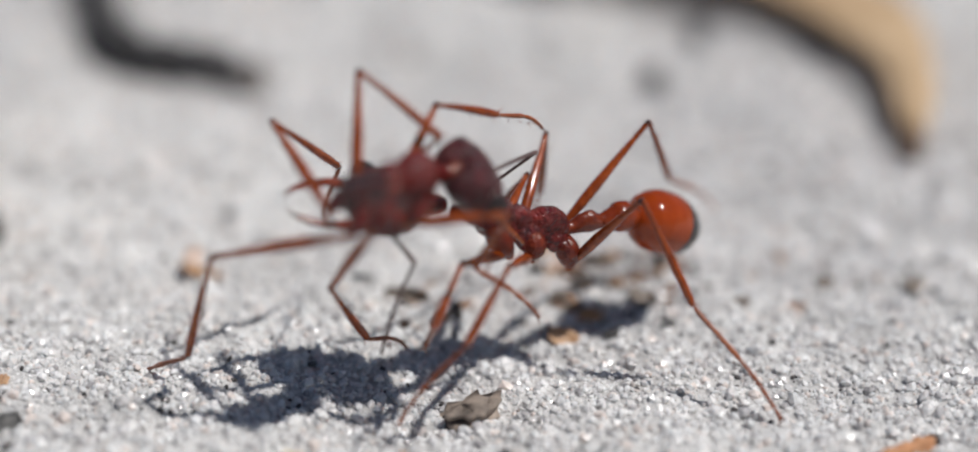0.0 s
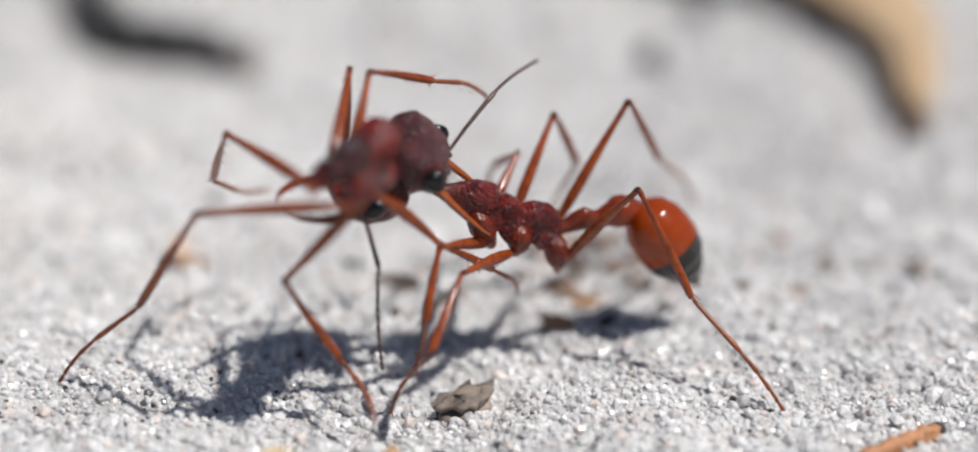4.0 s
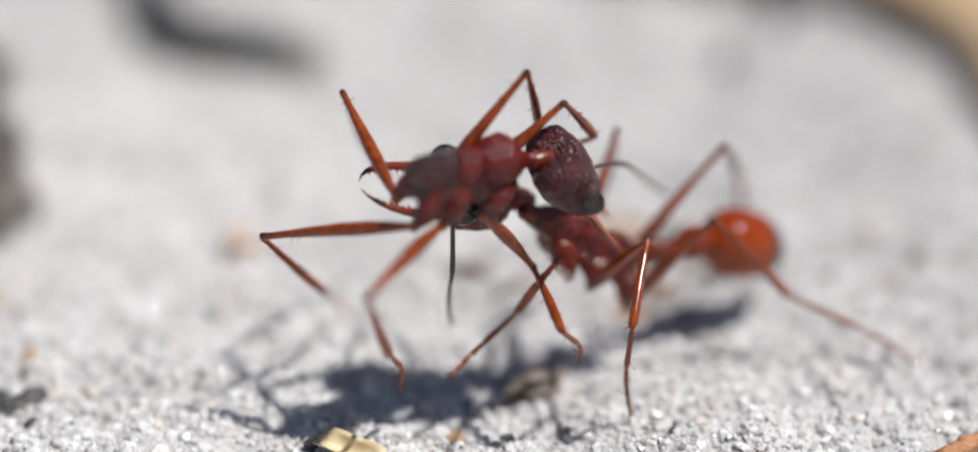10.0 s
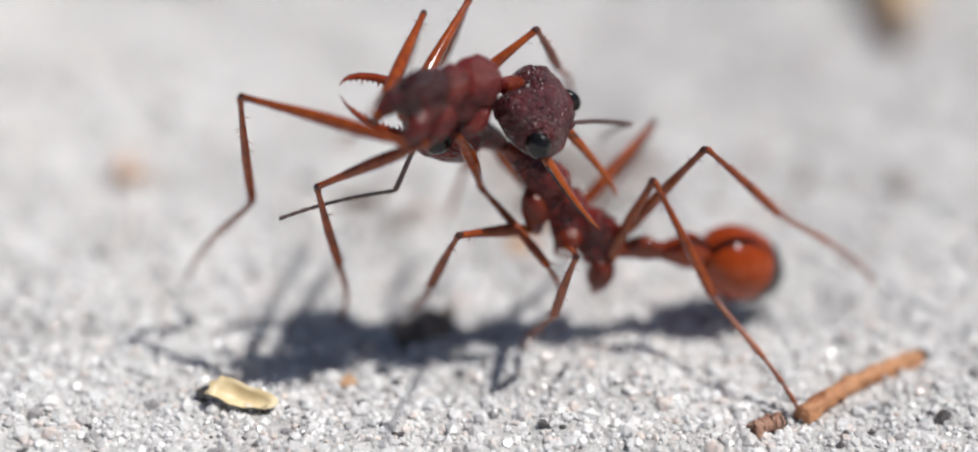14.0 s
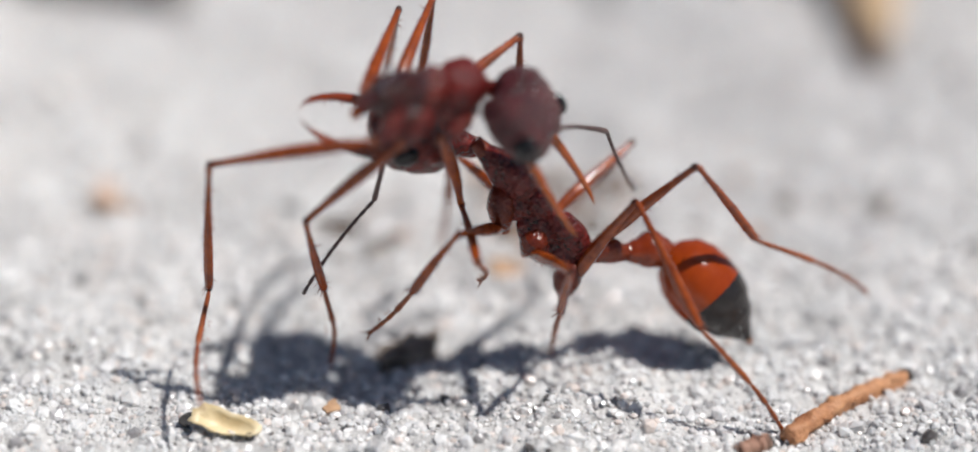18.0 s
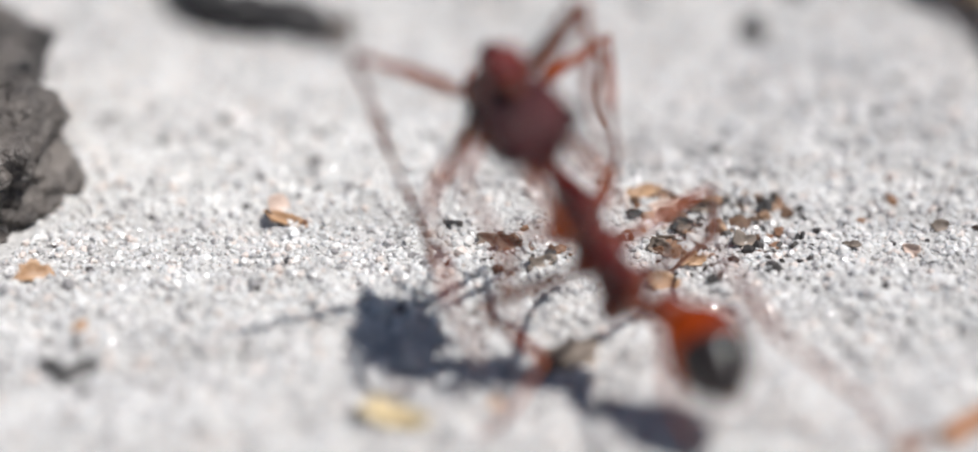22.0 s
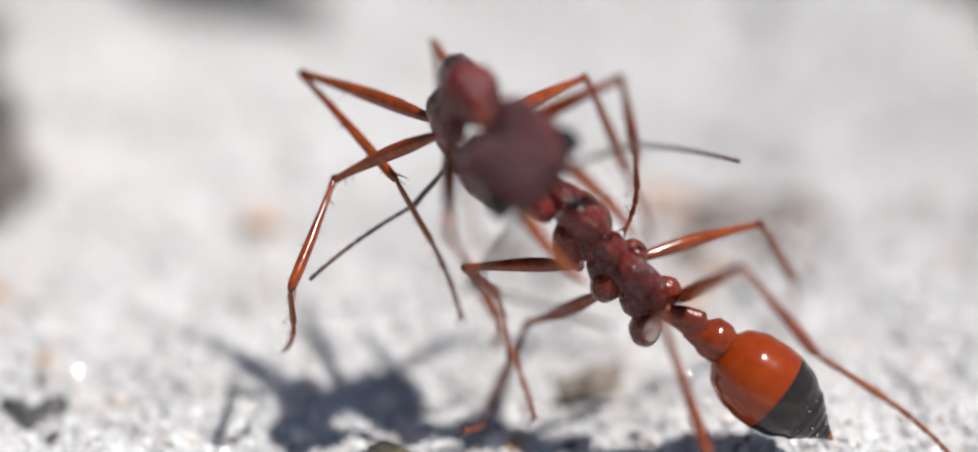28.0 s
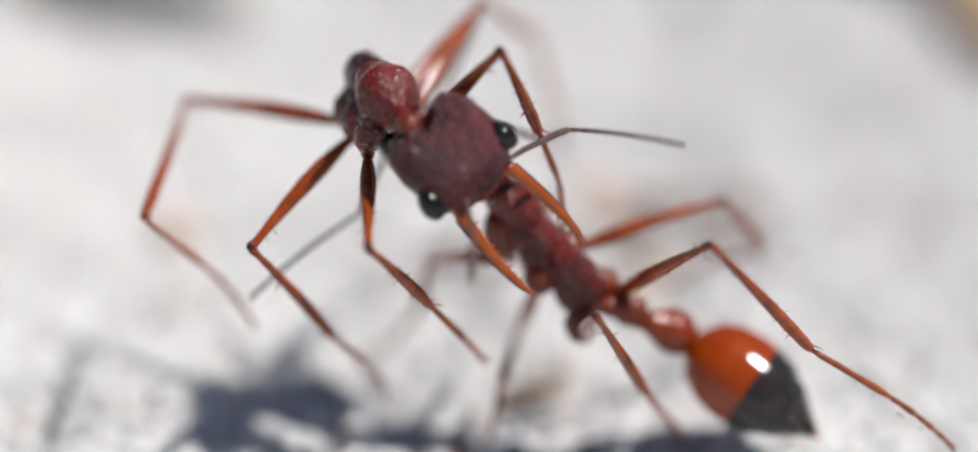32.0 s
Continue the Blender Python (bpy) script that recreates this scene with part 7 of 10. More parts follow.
    walk(torn["front_right tarsus"], [
        (0, at(5.45, -1.52, -3.84, 11.7, 33.6, -32.8)), (1, at(6.13, -1.91, -4.81, 8.6, 45.4, -38.7)), (2, at(6.7, -3, -4.97, 16.8, 46.7, -27)),
        (3, at(7.31, -4.21, -5.73, 31.3, 39.8, -6)), (4, at(8.07, -4.17, -4.61, 30.9, 28.5, -7.5)), (6.5, at(7.24, -3.02, -5.9, 43.3, 40.4, 17.2)),
        (7, at(8.1, -.94, -6.17, 32.2, 44.7, 1.4)), (8, at(6.67, -1.95, -7.35, 51.8, 13.5, 39.4)), (9, at(6.63, -2.9, -7.1, 56, 39.4, 42)),
        (10, at(4.06, -4.05, -4.16, 47.4, 49, 29.8)), (11, at(3.7, -3.79, -5.07, 44.8, 63.1, 25.7)), (12, at(3.52, -3.96, -3.82, 59.7, 51.7, 43.3)),
        (13, at(3.4, -3.01, -5.35, 6.3, 60.2, -15.6)), (14, at(6.23, -3.36, -5.5, 30.8, 46.8, 13)), (16.5, at(4.75, -4.26, -6.15, 39, 57.4, 23.2)),
        (17, at(4.59, -3.88, -6.32, 50.6, 59.7, 37)), (18, at(3.04, -3.75, -4.28, 52.3, 43.7, 37.8)), (18.5, at(3.92, -3.46, -5.24, 99.4, 46.7, 105.6)),
        (19, at(2.71, -1.39, -4.85, 152.5, 54.8, 163.9)), (19.5, at(4.57, -1.03, -4.54, 154.2, 68.1, 166.6)), (20, at(6.56, -.57, -4.23, 171.8, 79, -174.4)),
        (21, at(5.28, -.42, -5.94, 175, 60.7, -171)), (22, at(4.85, -.98, -6.22, 164.2, 55.3, 176.6)), (23, at(5.06, -1.02, -4.96, 153.3, 49.1, 163.2)),
        (24, at(3.86, -1.61, -4.37, 116.9, 67.8, 120.7)), (25, at(3.53, -1, -4.57, 8, 46.1, 10.4)), (26, at(5.8, -.17, -5.33, 22.2, 42.5, 30.6)),
        (27, at(5.2, -.1, -5.76, 13.2, 36.9, 17.4)), (28, at(4.55, -.09, -6.08, 93.6, 76.2, 107.5)), (29, at(3.9, -.14, -6.3, 125.2, 78.8, 139.7)),
        (30, at(3.3, -.7, -4.8, 131.9, 65.5, 147.5)), (30.5, at(3.67, -.55, -4.84, 120.5, 59.4, 134.6)), (31, at(4.07, -.41, -4.85, 113, 52.5, 125.4)),
        (32, at(4.24, .01, -5.62, 116, 52, 129.1))])
    walk(torn["middle_right femur"], [
        (0, at(.8, -.75, -1.5, -96.6, 65.7, 88.3)), (0.5, at(.8, -.75, -1.5, -100.8, 63.4, 83.6)), (1, at(.8, -.75, -1.5, -104.3, 60.9, 79.6)),
        (2, at(.8, -.75, -1.5, -113.4, 53.1, 68.3)), (3, at(.8, -.75, -1.5, -84.1, 65.4, 100.3)), (4, at(.8, -.75, -1.5, -95, 62.1, 88)),
        (6.5, at(.8, -.75, -1.5, -128.4, 68.8, 52.8)), (7, at(.8, -.75, -1.5, -94.8, 80.7, 86.5)), (8, at(.8, -.75, -1.5, -66.9, 54.2, 119.5)),
        (8.5, at(.8, -.75, -1.5, -19.2, 36.3, 175)), (9, at(.8, -.75, -1.5, -1.2, 4.2, -156)), (10, at(.8, -.75, -1.5, -.7, 4.7, -148.6)),
        (10.5, at(.8, -.75, -1.5, -2.5, 40.4, -165.1)), (11, at(.8, -.75, -1.5, -39.8, 68.4, 144.3)), (12, at(.8, -.75, -1.5, -31.6, 69.4, 153.2)),
        (13, at(.8, -.75, -1.5, -69.4, 63.5, 110.9)), (14, at(.8, -.75, -1.5, -64.8, 49.4, 117.4)), (16.5, at(.8, -.75, -1.5, -47.8, 60.5, 137.5)),
        (17, at(.8, -.75, -1.5, -23.7, 50.8, 165.2)), (18, at(.8, -.75, -1.5, -34.5, 61.4, 152)), (18.5, at(.8, -.75, -1.5, 12.5, 65.7, -156.3)),
        (19, at(.8, -.75, -1.5, 70.3, 17.2, -65.8)), (19.5, at(.8, -.75, -1.5, 73.5, 28.8, -59.6)), (20, at(.8, -.75, -1.5, 78.7, 40.1, -51.8)),
        (21, at(.8, -.75, -1.5, 82.5, 34.5, -45.1)), (22, at(.8, -.75, -1.5, 81.3, 37.2, -47.1)), (23, at(.8, -.75, -1.5, 81.6, 33.3, -46.7)),
        (24, at(.8, -.75, -1.5, 10.3, 57.9, -122.6)), (25, at(.8, -.75, -1.5, 7, 41.4, -126.8)), (26, at(.8, -.75, -1.5, 9.7, 30, -123)),
        (27, at(.8, -.75, -1.5, 9, 26.3, -124.5)), (28, at(.8, -.75, -1.5, 8.3, 22.6, -126.1)), (28.5, at(.8, -.75, -1.5, 8.1, 20.7, -126.5)),
        (29, at(.8, -.75, -1.5, 8, 18.8, -127)), (30, at(.8, -.75, -1.5, 5.4, 13.6, -134.8)), (30.5, at(.8, -.75, -1.5, 8, 18.9, -123.8)),
        (31, at(.8, -.75, -1.5, 9.8, 24.7, -118.3)), (32, at(.8, -.75, -1.5, 26.6, 27.1, -66.7))])
    walk(torn["middle_right tibia"], [
        (0, at(.85, 1.06, -5.51, 23.3, 55, -2)), (0.5, at(1.02, 1.21, -5.43, 21, 73.5, -5.9)), (1, at(1.19, 1.36, -5.34, -111.5, 87, -140)),
        (2, at(1.78, 1.7, -5.02, 24, 85.2, -4.7)), (3, at(.47, 1.05, -5.5, -25.9, 55.7, -51.7)), (4, at(.87, 1.31, -5.39, -25.4, 44.2, -50.6)),
        (6.5, at(1.76, .52, -5.6, -19.4, 44, -42.1)), (7, at(.84, -.04, -5.84, 10.4, 38, -1.2)), (8, at(-.47, 1.49, -5.07, 23.7, 60.2, 17.6)),
        (8.5, at(-2.73, -.44, -4.1, 17.5, 45, 9.7)), (9, at(-3.21, -2.53, -1.82, 22.3, 61, 15.2)), (10, at(-2.94, -3.04, -1.86, 30.7, 61.6, 25)),
        (10.5, at(-2.44, -1.61, -4.35, 28.4, 51.5, 21.9)), (11, at(-.52, .2, -5.59, 32.3, 69.2, 25)), (12, at(-.58, -.05, -5.62, 33.4, 63.7, 26.1)),
        (13, at(.1, 1.09, -5.44, 5.4, 60.6, -4.5)), (14, at(-.52, 1.79, -4.84, 1.4, 57.7, -9.1)), (16.5, at(-.8, .71, -5.33, 52.4, 73.6, 48.9)),
        (17, at(-1.89, -.04, -4.91, 41.8, 75.9, 37.9)), (18, at(-1.06, .24, -5.36, 11.1, 61.2, 6)), (18.5, at(-.86, -1.48, -5.51, 60.7, 61, 65.1)),
        (19, at(2.52, -4.58, -2.8, 99.3, 68.8, 106.6)), (19.5, at(2.75, -4.07, -3.62, 28.5, 47, 28.5)), (20, at(2.88, -3.4, -4.33, 14, 8.1, 4.4)),
        (21, at(3.36, -3.32, -3.99, 15.3, 30.9, 5.6)), (22, at(3.19, -3.32, -4.16, 13.9, 44.2, 2.2)), (23, at(3.32, -3.43, -3.91, 11.2, 25.5, -2.5)),
        (24, at(-.46, -2.72, -5.23, 14.9, 31, 6)), (25, at(-1.17, -3.39, -4.41, 9.8, 32.9, -3.5)), (26, at(-1.27, -3.95, -3.7, 7, 17, -9.1)),
        (27, at(-1.44, -4, -3.45, 1.8, 37.3, -26.5)), (28, at(-1.59, -4.03, -3.19, -3.4, 38.1, -35.1)), (28.5, at(-1.65, -4.06, -3.06, -32, 57.7, -79.5)),
        (29, at(-1.71, -4.08, -2.92, -76.7, 50.5, -139.6)), (30, at(-2.21, -3.79, -2.54, -127.1, 60.6, 165.5)),
        (30.5, at(-1.51, -4.21, -2.93, -133.4, 56.5, 158)), (31, at(-1.1, -4.27, -3.34, -133.2, 56.1, 158.2)), (32, at(2.35, -4.35, -3.5, 178.8, 60.1, 104.9))])
    walk(torn["middle_right tarsus"], [
        (0, at(3.15, .98, -8.79, -22, 34.9, 13.2)), (0.5, at(2.15, 1.09, -9.27, -52.5, 39, -57.7)), (1, at(1.03, 1.22, -9.34, -65.4, 14.4, -108)),
        (2, at(2.11, 1.67, -9.01, -67, 10, -117.7)), (3, at(1.87, -.72, -8.81, -67.3, -5.3, -124.3)), (4, at(2.69, -.91, -8.18, -69.3, 16, -127)),
        (6.5, at(3.9, -1.41, -8.38, -57.7, 4.4, -84.5)), (7, at(3.99, -.11, -8.31, -53.4, 17.6, -67.8)), (8, at(1.43, 2.09, -8.54, 10.3, 51.2, 22)),
        (8.5, at(.05, .03, -6.93, 6.4, 56.8, 17)), (9, at(-1.34, -2.02, -5.32, .7, 62.1, 10.2)), (10, at(-1.22, -2.23, -5.38, 26.4, 56.6, 39.6)),
        (10.5, at(-.13, -.68, -7.48, 20.5, 63.6, 32.6)), (11, at(.77, .8, -9.33, 9.2, 68.9, 20)), (12, at(1.01, .73, -9.21, 17, 60.1, 28.2)),
        (13, at(2.05, .93, -8.92, 3.6, 56.3, 12.8)), (14, at(1.59, 1.45, -8.22, 3.9, 61.5, 13.2)), (16.5, at(-.05, 1.57, -9.17, -11.2, 71.8, -3.7)),
        (17, at(-1.12, .56, -8.79, 10.5, 65.4, 19)), (18, at(.85, .44, -8.87, -28.6, 70.7, -23.9)), (18.5, at(-.04, .28, -9.01, -61.1, 17.1, -49.5)),
        (19, at(2.11, -3.19, -6.53, -7, 77.7, 23.6)), (19.5, at(5.15, -2.77, -6.55, 54.2, 79.9, 86.3)), (20, at(6.83, -3.09, -4.9, 29.3, 63.9, 59.7)),
        (21, at(6.77, -2.98, -6.05, 96.8, 68.2, 134.5)), (22, at(6.06, -3.21, -6.94, 110.7, 63.8, 149.9)), (23, at(6.93, -3.58, -5.64, 101.7, 57, 139.3)),
        (24, at(2.95, -2.36, -7.29, 122.1, 72.9, 161.1)), (25, at(2.18, -3.6, -6.59, 151.4, 71.7, -168.5)), (26, at(2.5, -4.56, -4.87, 154.1, 65.3, -165.6)),
        (27, at(1.41, -5.42, -5.87, 144.8, 50.6, -175.2)), (28, at(.99, -5.84, -5.66, 150.2, 52.5, -168.4)), (28.5, at(-1.26, -6.16, -6.44, -129, 76.5, -75.7)),
        (29, at(-3.65, -5.73, -6, -89.7, 38.7, -26.3)), (30, at(-4.11, -3.29, -6.02, -73.9, 42.3, -3.5)), (30.5, at(-3.56, -3.38, -6.27, -67.6, 43.4, 5.5)),
        (31, at(-3.17, -3.44, -6.66, -63.2, 38.3, 12.5)), (32, at(1.84, -2.42, -6.97, 37.6, 59.1, 125.7))])
    walk(torn["hind_right femur"], [
        (0, at(-.2, -.7, -1.4, -35.4, 32.1, 127.7)), (1, at(-.2, -.7, -1.4, -43.6, 42.6, 114)), (2, at(-.2, -.7, -1.4, -49.9, 35.2, 104)),
        (2.5, at(-.2, -.7, -1.4, -47.1, 45.4, 108.7)), (3, at(-.2, -.7, -1.4, -42.2, 55.4, 115.5)), (3.5, at(-.2, -.7, -1.4, -53.5, 40, 101)),
        (4, at(-.2, -.7, -1.4, -58.8, 23.6, 92)), (5.25, at(-.2, -.7, -1.4, -42.1, 10.7, 130.6)), (6.5, at(-.2, -.7, -1.4, -35.1, -6.4, 165.8)),
        (7, at(-.2, -.7, -1.4, -26.6, 24, 112.2)), (8, at(-.2, -.7, -1.4, -24.2, 32.4, 118)), (9, at(-.2, -.7, -1.4, -20.6, 25.9, 124.9)),
        (10, at(-.2, -.7, -1.4, -18.4, 28, 129.9)), (11, at(-.2, -.7, -1.4, -14, 36.7, 139.1)), (12, at(-.2, -.7, -1.4, -11, 39.8, 144)),
        (13, at(-.2, -.7, -1.4, -25.7, 33.3, 119.5)), (14, at(-.2, -.7, -1.4, -29.9, 14.6, 113.5)), (15.25, at(-.2, -.7, -1.4, -27.4, 26.6, 122.8)),
        (16.5, at(-.2, -.7, -1.4, -22, 37.9, 134.2)), (17, at(-.2, -.7, -1.4, -12.9, 30.7, 148.6)), (18, at(-.2, -.7, -1.4, -19.7, 34.6, 134.9)),
        (18.25, at(-.2, -.7, -1.4, 14.4, 6.1, -173.1)), (18.5, at(-.2, -.7, -1.4, 15.1, -26.6, -126.6)), (19, at(-.2, -.7, -1.4, -11.7, -38.2, -72.1)),
        (20, at(-.2, -.7, -1.4, -35.4, -36.4, -28.4)), (21, at(-.2, -.7, -1.4, -21.6, -32.9, -49.9)), (22, at(-.2, -.7, -1.4, -17.1, -28, -58.3)),
        (22.5, at(-.2, -.7, -1.4, 10.7, -32.1, -111.8)), (23, at(-.2, -.7, -1.4, 30.7, -15.6, -159.2)), (24, at(-.2, -.7, -1.4, 38, 28.8, -144.5)),
        (25, at(-.2, -.7, -1.4, 37.9, 8.4, -149.3)), (26, at(-.2, -.7, -1.4, 39, -8.2, -138.1)), (27, at(-.2, -.7, -1.4, 39, -9.6, -138)),
        (28, at(-.2, -.7, -1.4, 39, -10.3, -138.5)), (29, at(-.2, -.7, -1.4, 39.5, -9, -141.4)), (30, at(-.2, -.7, -1.4, 40.8, -18.8, -145.8)),
        (30.5, at(-.2, -.7, -1.4, 41.4, -15.4, -147.5)), (31, at(-.2, -.7, -1.4, 42, -12.8, -150)), (32, at(-.2, -.7, -1.4, 40.1, -3, -138.5))])
    walk(torn["hind_right tibia"], [
        (0, at(-3.26, 3.25, -4.54, 119.1, 84.7, 102.6)), (1, at(-1.97, 3.27, -5.39, 104.7, 50.1, 90.5)), (2, at(-1.36, 3.98, -4.8, 92.9, 42.3, 72.9)),
        (2.5, at(-1.53, 3.22, -5.6, 88.3, 57.6, 67.6)), (3, at(-1.65, 2.33, -6.25, 79.2, 72.3, 58.1)), (3.5, at(-1.06, 3.74, -5.19, 74.4, 69.2, 52.9)),
        (4, at(-.39, 4.7, -3.76, 78.6, 64.4, 57.5)), (5.25, at(-3.98, 3.7, -2.49, 28.8, 52, 2.8)), (6.5, at(-5.88, .74, -.74, 30.5, 47.9, 4.8)),
        (7, at(-2.23, 4.29, -3.8, 27.6, 49.6, 1)), (8, at(-2.54, 3.7, -4.56, 38.5, 42.6, 16)), (9, at(-3.24, 3.65, -3.98, 35.1, 47.7, 11.2)),
        (10, at(-3.54, 3.29, -4.17, 39.7, 49.1, 17.3)), (11, at(-3.78, 2.4, -4.92, 45.7, 50.6, 25.3)), (12, at(-3.87, 1.96, -5.18, 48.1, 53, 28.4)),
        (13, at(-2.63, 3.59, -4.64, 35.9, 54.9, 13.7)), (14, at(-2.48, 4.54, -2.89, 29.9, 63.2, 6.3)), (15.25, at(-3.06, 3.73, -4.04, 12.3, 74.5, -13.2)),
        (16.5, at(-3.45, 2.64, -5.02, -53.8, 83.4, -81)), (17, at(-4.53, 1.94, -4.42, -32.2, 83.4, -59.4)), (18, at(-3.63, 2.74, -4.75, 5.4, 76.6, -21.5)),
        (18.25, at(-6.02, -1.41, -2.03, 34.4, 50.2, 5.9)), (18.5, at(-3.35, -4.94, 1.24, 47.9, 68.8, 20.1)), (19, at(1.23, -5.11, 2.25, -145.5, 64.4, 178.3)),
        (20, at(3.98, -2.96, 2.1, -173.4, 82.1, 147.9)), (21, at(2.99, -4.49, 1.81, -161.8, 66.1, 159)), (22, at(2.54, -5.13, 1.37, -159.4, 54.5, 161.2)),
        (22.5, at(-2.05, -5.34, 1.73, 97.6, 65.2, 37.7)), (23, at(-5.51, -2.72, .19, 72.6, 20.4, -17.6)), (24, at(-4.41, -3.71, -4.24, 83.7, 30.1, 5.5)),
        (25, at(-5.22, -3.68, -2.26, 82.5, 29.5, 3.1)), (26, at(-4.55, -4.6, -.56, 84.8, 20.4, 9.7)), (27, at(-4.52, -4.59, -.41, 90.5, 26.1, 22.6)),
        (28, at(-4.55, -4.55, -.35, 94.8, 31.1, 30.9)), (29, at(-4.76, -4.33, -.48, 118.9, 51.8, 60.8)), (30, at(-4.82, -3.84, .5, 121, 54.5, 63.4)),
        (30.5, at(-5, -3.76, .17, 90.7, 52.6, 24.4)), (31, at(-5.18, -3.58, -.1, 74.9, 43.6, 2)), (32, at(-4.61, -4.61, -1.09, 63.6, 18.8, -26.5))])
    walk(torn["hind_right tarsus"], [
        (0, at(-3.37, 3.74, -9.91, 8, 51.6, 102.1)), (1, at(-2, 6.73, -9.54, 36.8, 64.7, 138)), (2, at(-.19, 7.79, -8.44, 24.9, 54.1, 124.3)),
        (2.5, at(-.42, 5.9, -10.16, 60.1, 24.3, -176)), (3, at(-.78, 3.72, -11.4, 60.7, -10.2, -148.6)), (3.5, at(.1, 5.27, -10.24, 53.1, 36.5, -178.4)),
        (4, at(.86, 6.67, -8.63, -28.2, 58.6, 83)), (5.25, at(-.66, 3.86, -6.75, -56.3, 60.4, 49.2)), (6.5, at(-2.27, 1.05, -4.74, -81, 53.7, 18.3)),
        (7, at(1.27, 4.36, -7.91, -72.3, 46.8, 30.1)), (8, at(1.28, 4.79, -8.22, -63.2, 39, 44)), (9, at(.33, 4.35, -7.97, -66.8, 45.6, 38.9)),
        (10, at(-.17, 4.34, -8.26, -61.7, 44.6, 46)), (11, at(-.68, 3.87, -9.1, -58.6, 48.4, 50.3)), (12, at(-1.01, 3.51, -9.49, -57.5, 52.1, 51.8)),
        (13, at(.39, 4.32, -9.06, -73.7, 58.2, 32.3)), (14, at(-.05, 4.8, -7.71, -20.4, 67.8, 88.1)), (15.25, at(-1.65, 3.4, -9.25, 107.3, 56.9, -126.2)),
        (16.5, at(-3.35, 2.03, -10.39, 105.1, 9, -112.6)), (17, at(-4.21, 1.4, -9.78, 103.9, -6.8, -104.8)), (18, at(-2.47, 2.28, -10.01, 102.7, 6.1, -115.9)),
        (18.25, at(-2.59, -1.05, -6.18, 96.2, 52.1, -119.4)), (18.5, at(-1.51, -4.26, -3.79, 43, 72.1, -173.5)),
        (19, at(-1.1, -5.04, -2.62, 33.6, 50.4, 174.2)), (20, at(3.36, -2.56, -3.25, 20.3, 59.3, 157.5)), (21, at(.95, -3.7, -3.13, 19.8, 66.6, 156.8)),
        (22, at(-.43, -4.13, -3.03, 11.7, 66.4, 148)), (22.5, at(-.26, -3.96, -3.17, 31.8, 48.7, 169.3)), (23, at(-.69, -4.25, -1.69, 34.2, 45.9, 172.5)),
        (24, at(.24, -3.26, -6.95, 51.2, 12, -160.3)), (25, at(-.52, -3.43, -4.92, 56.2, 45.5, -160.2)), (26, at(.44, -3.75, -2.44, 39.9, 64.7, 179.3)),
        (27, at(-.04, -2.73, -2.79, 17.2, 74.6, 154.7)), (28, at(-.58, -2.17, -3.13, -35.8, 72, 99.8)), (29, at(-3.12, -1.42, -4.72, -88.3, 43.8, 33.7)),
        (30, at(-3.42, -1.04, -3.89, -73.1, 55.4, 52)), (30.5, at(-2.01, -2.4, -4.12, -90.3, 36.8, 24.5)), (31, at(-1.28, -3.44, -3.82, -93.3, 42.9, 20.1)),
        (32, at(-.04, -6.89, -2.84, -4.7, 58.3, 108.5))])
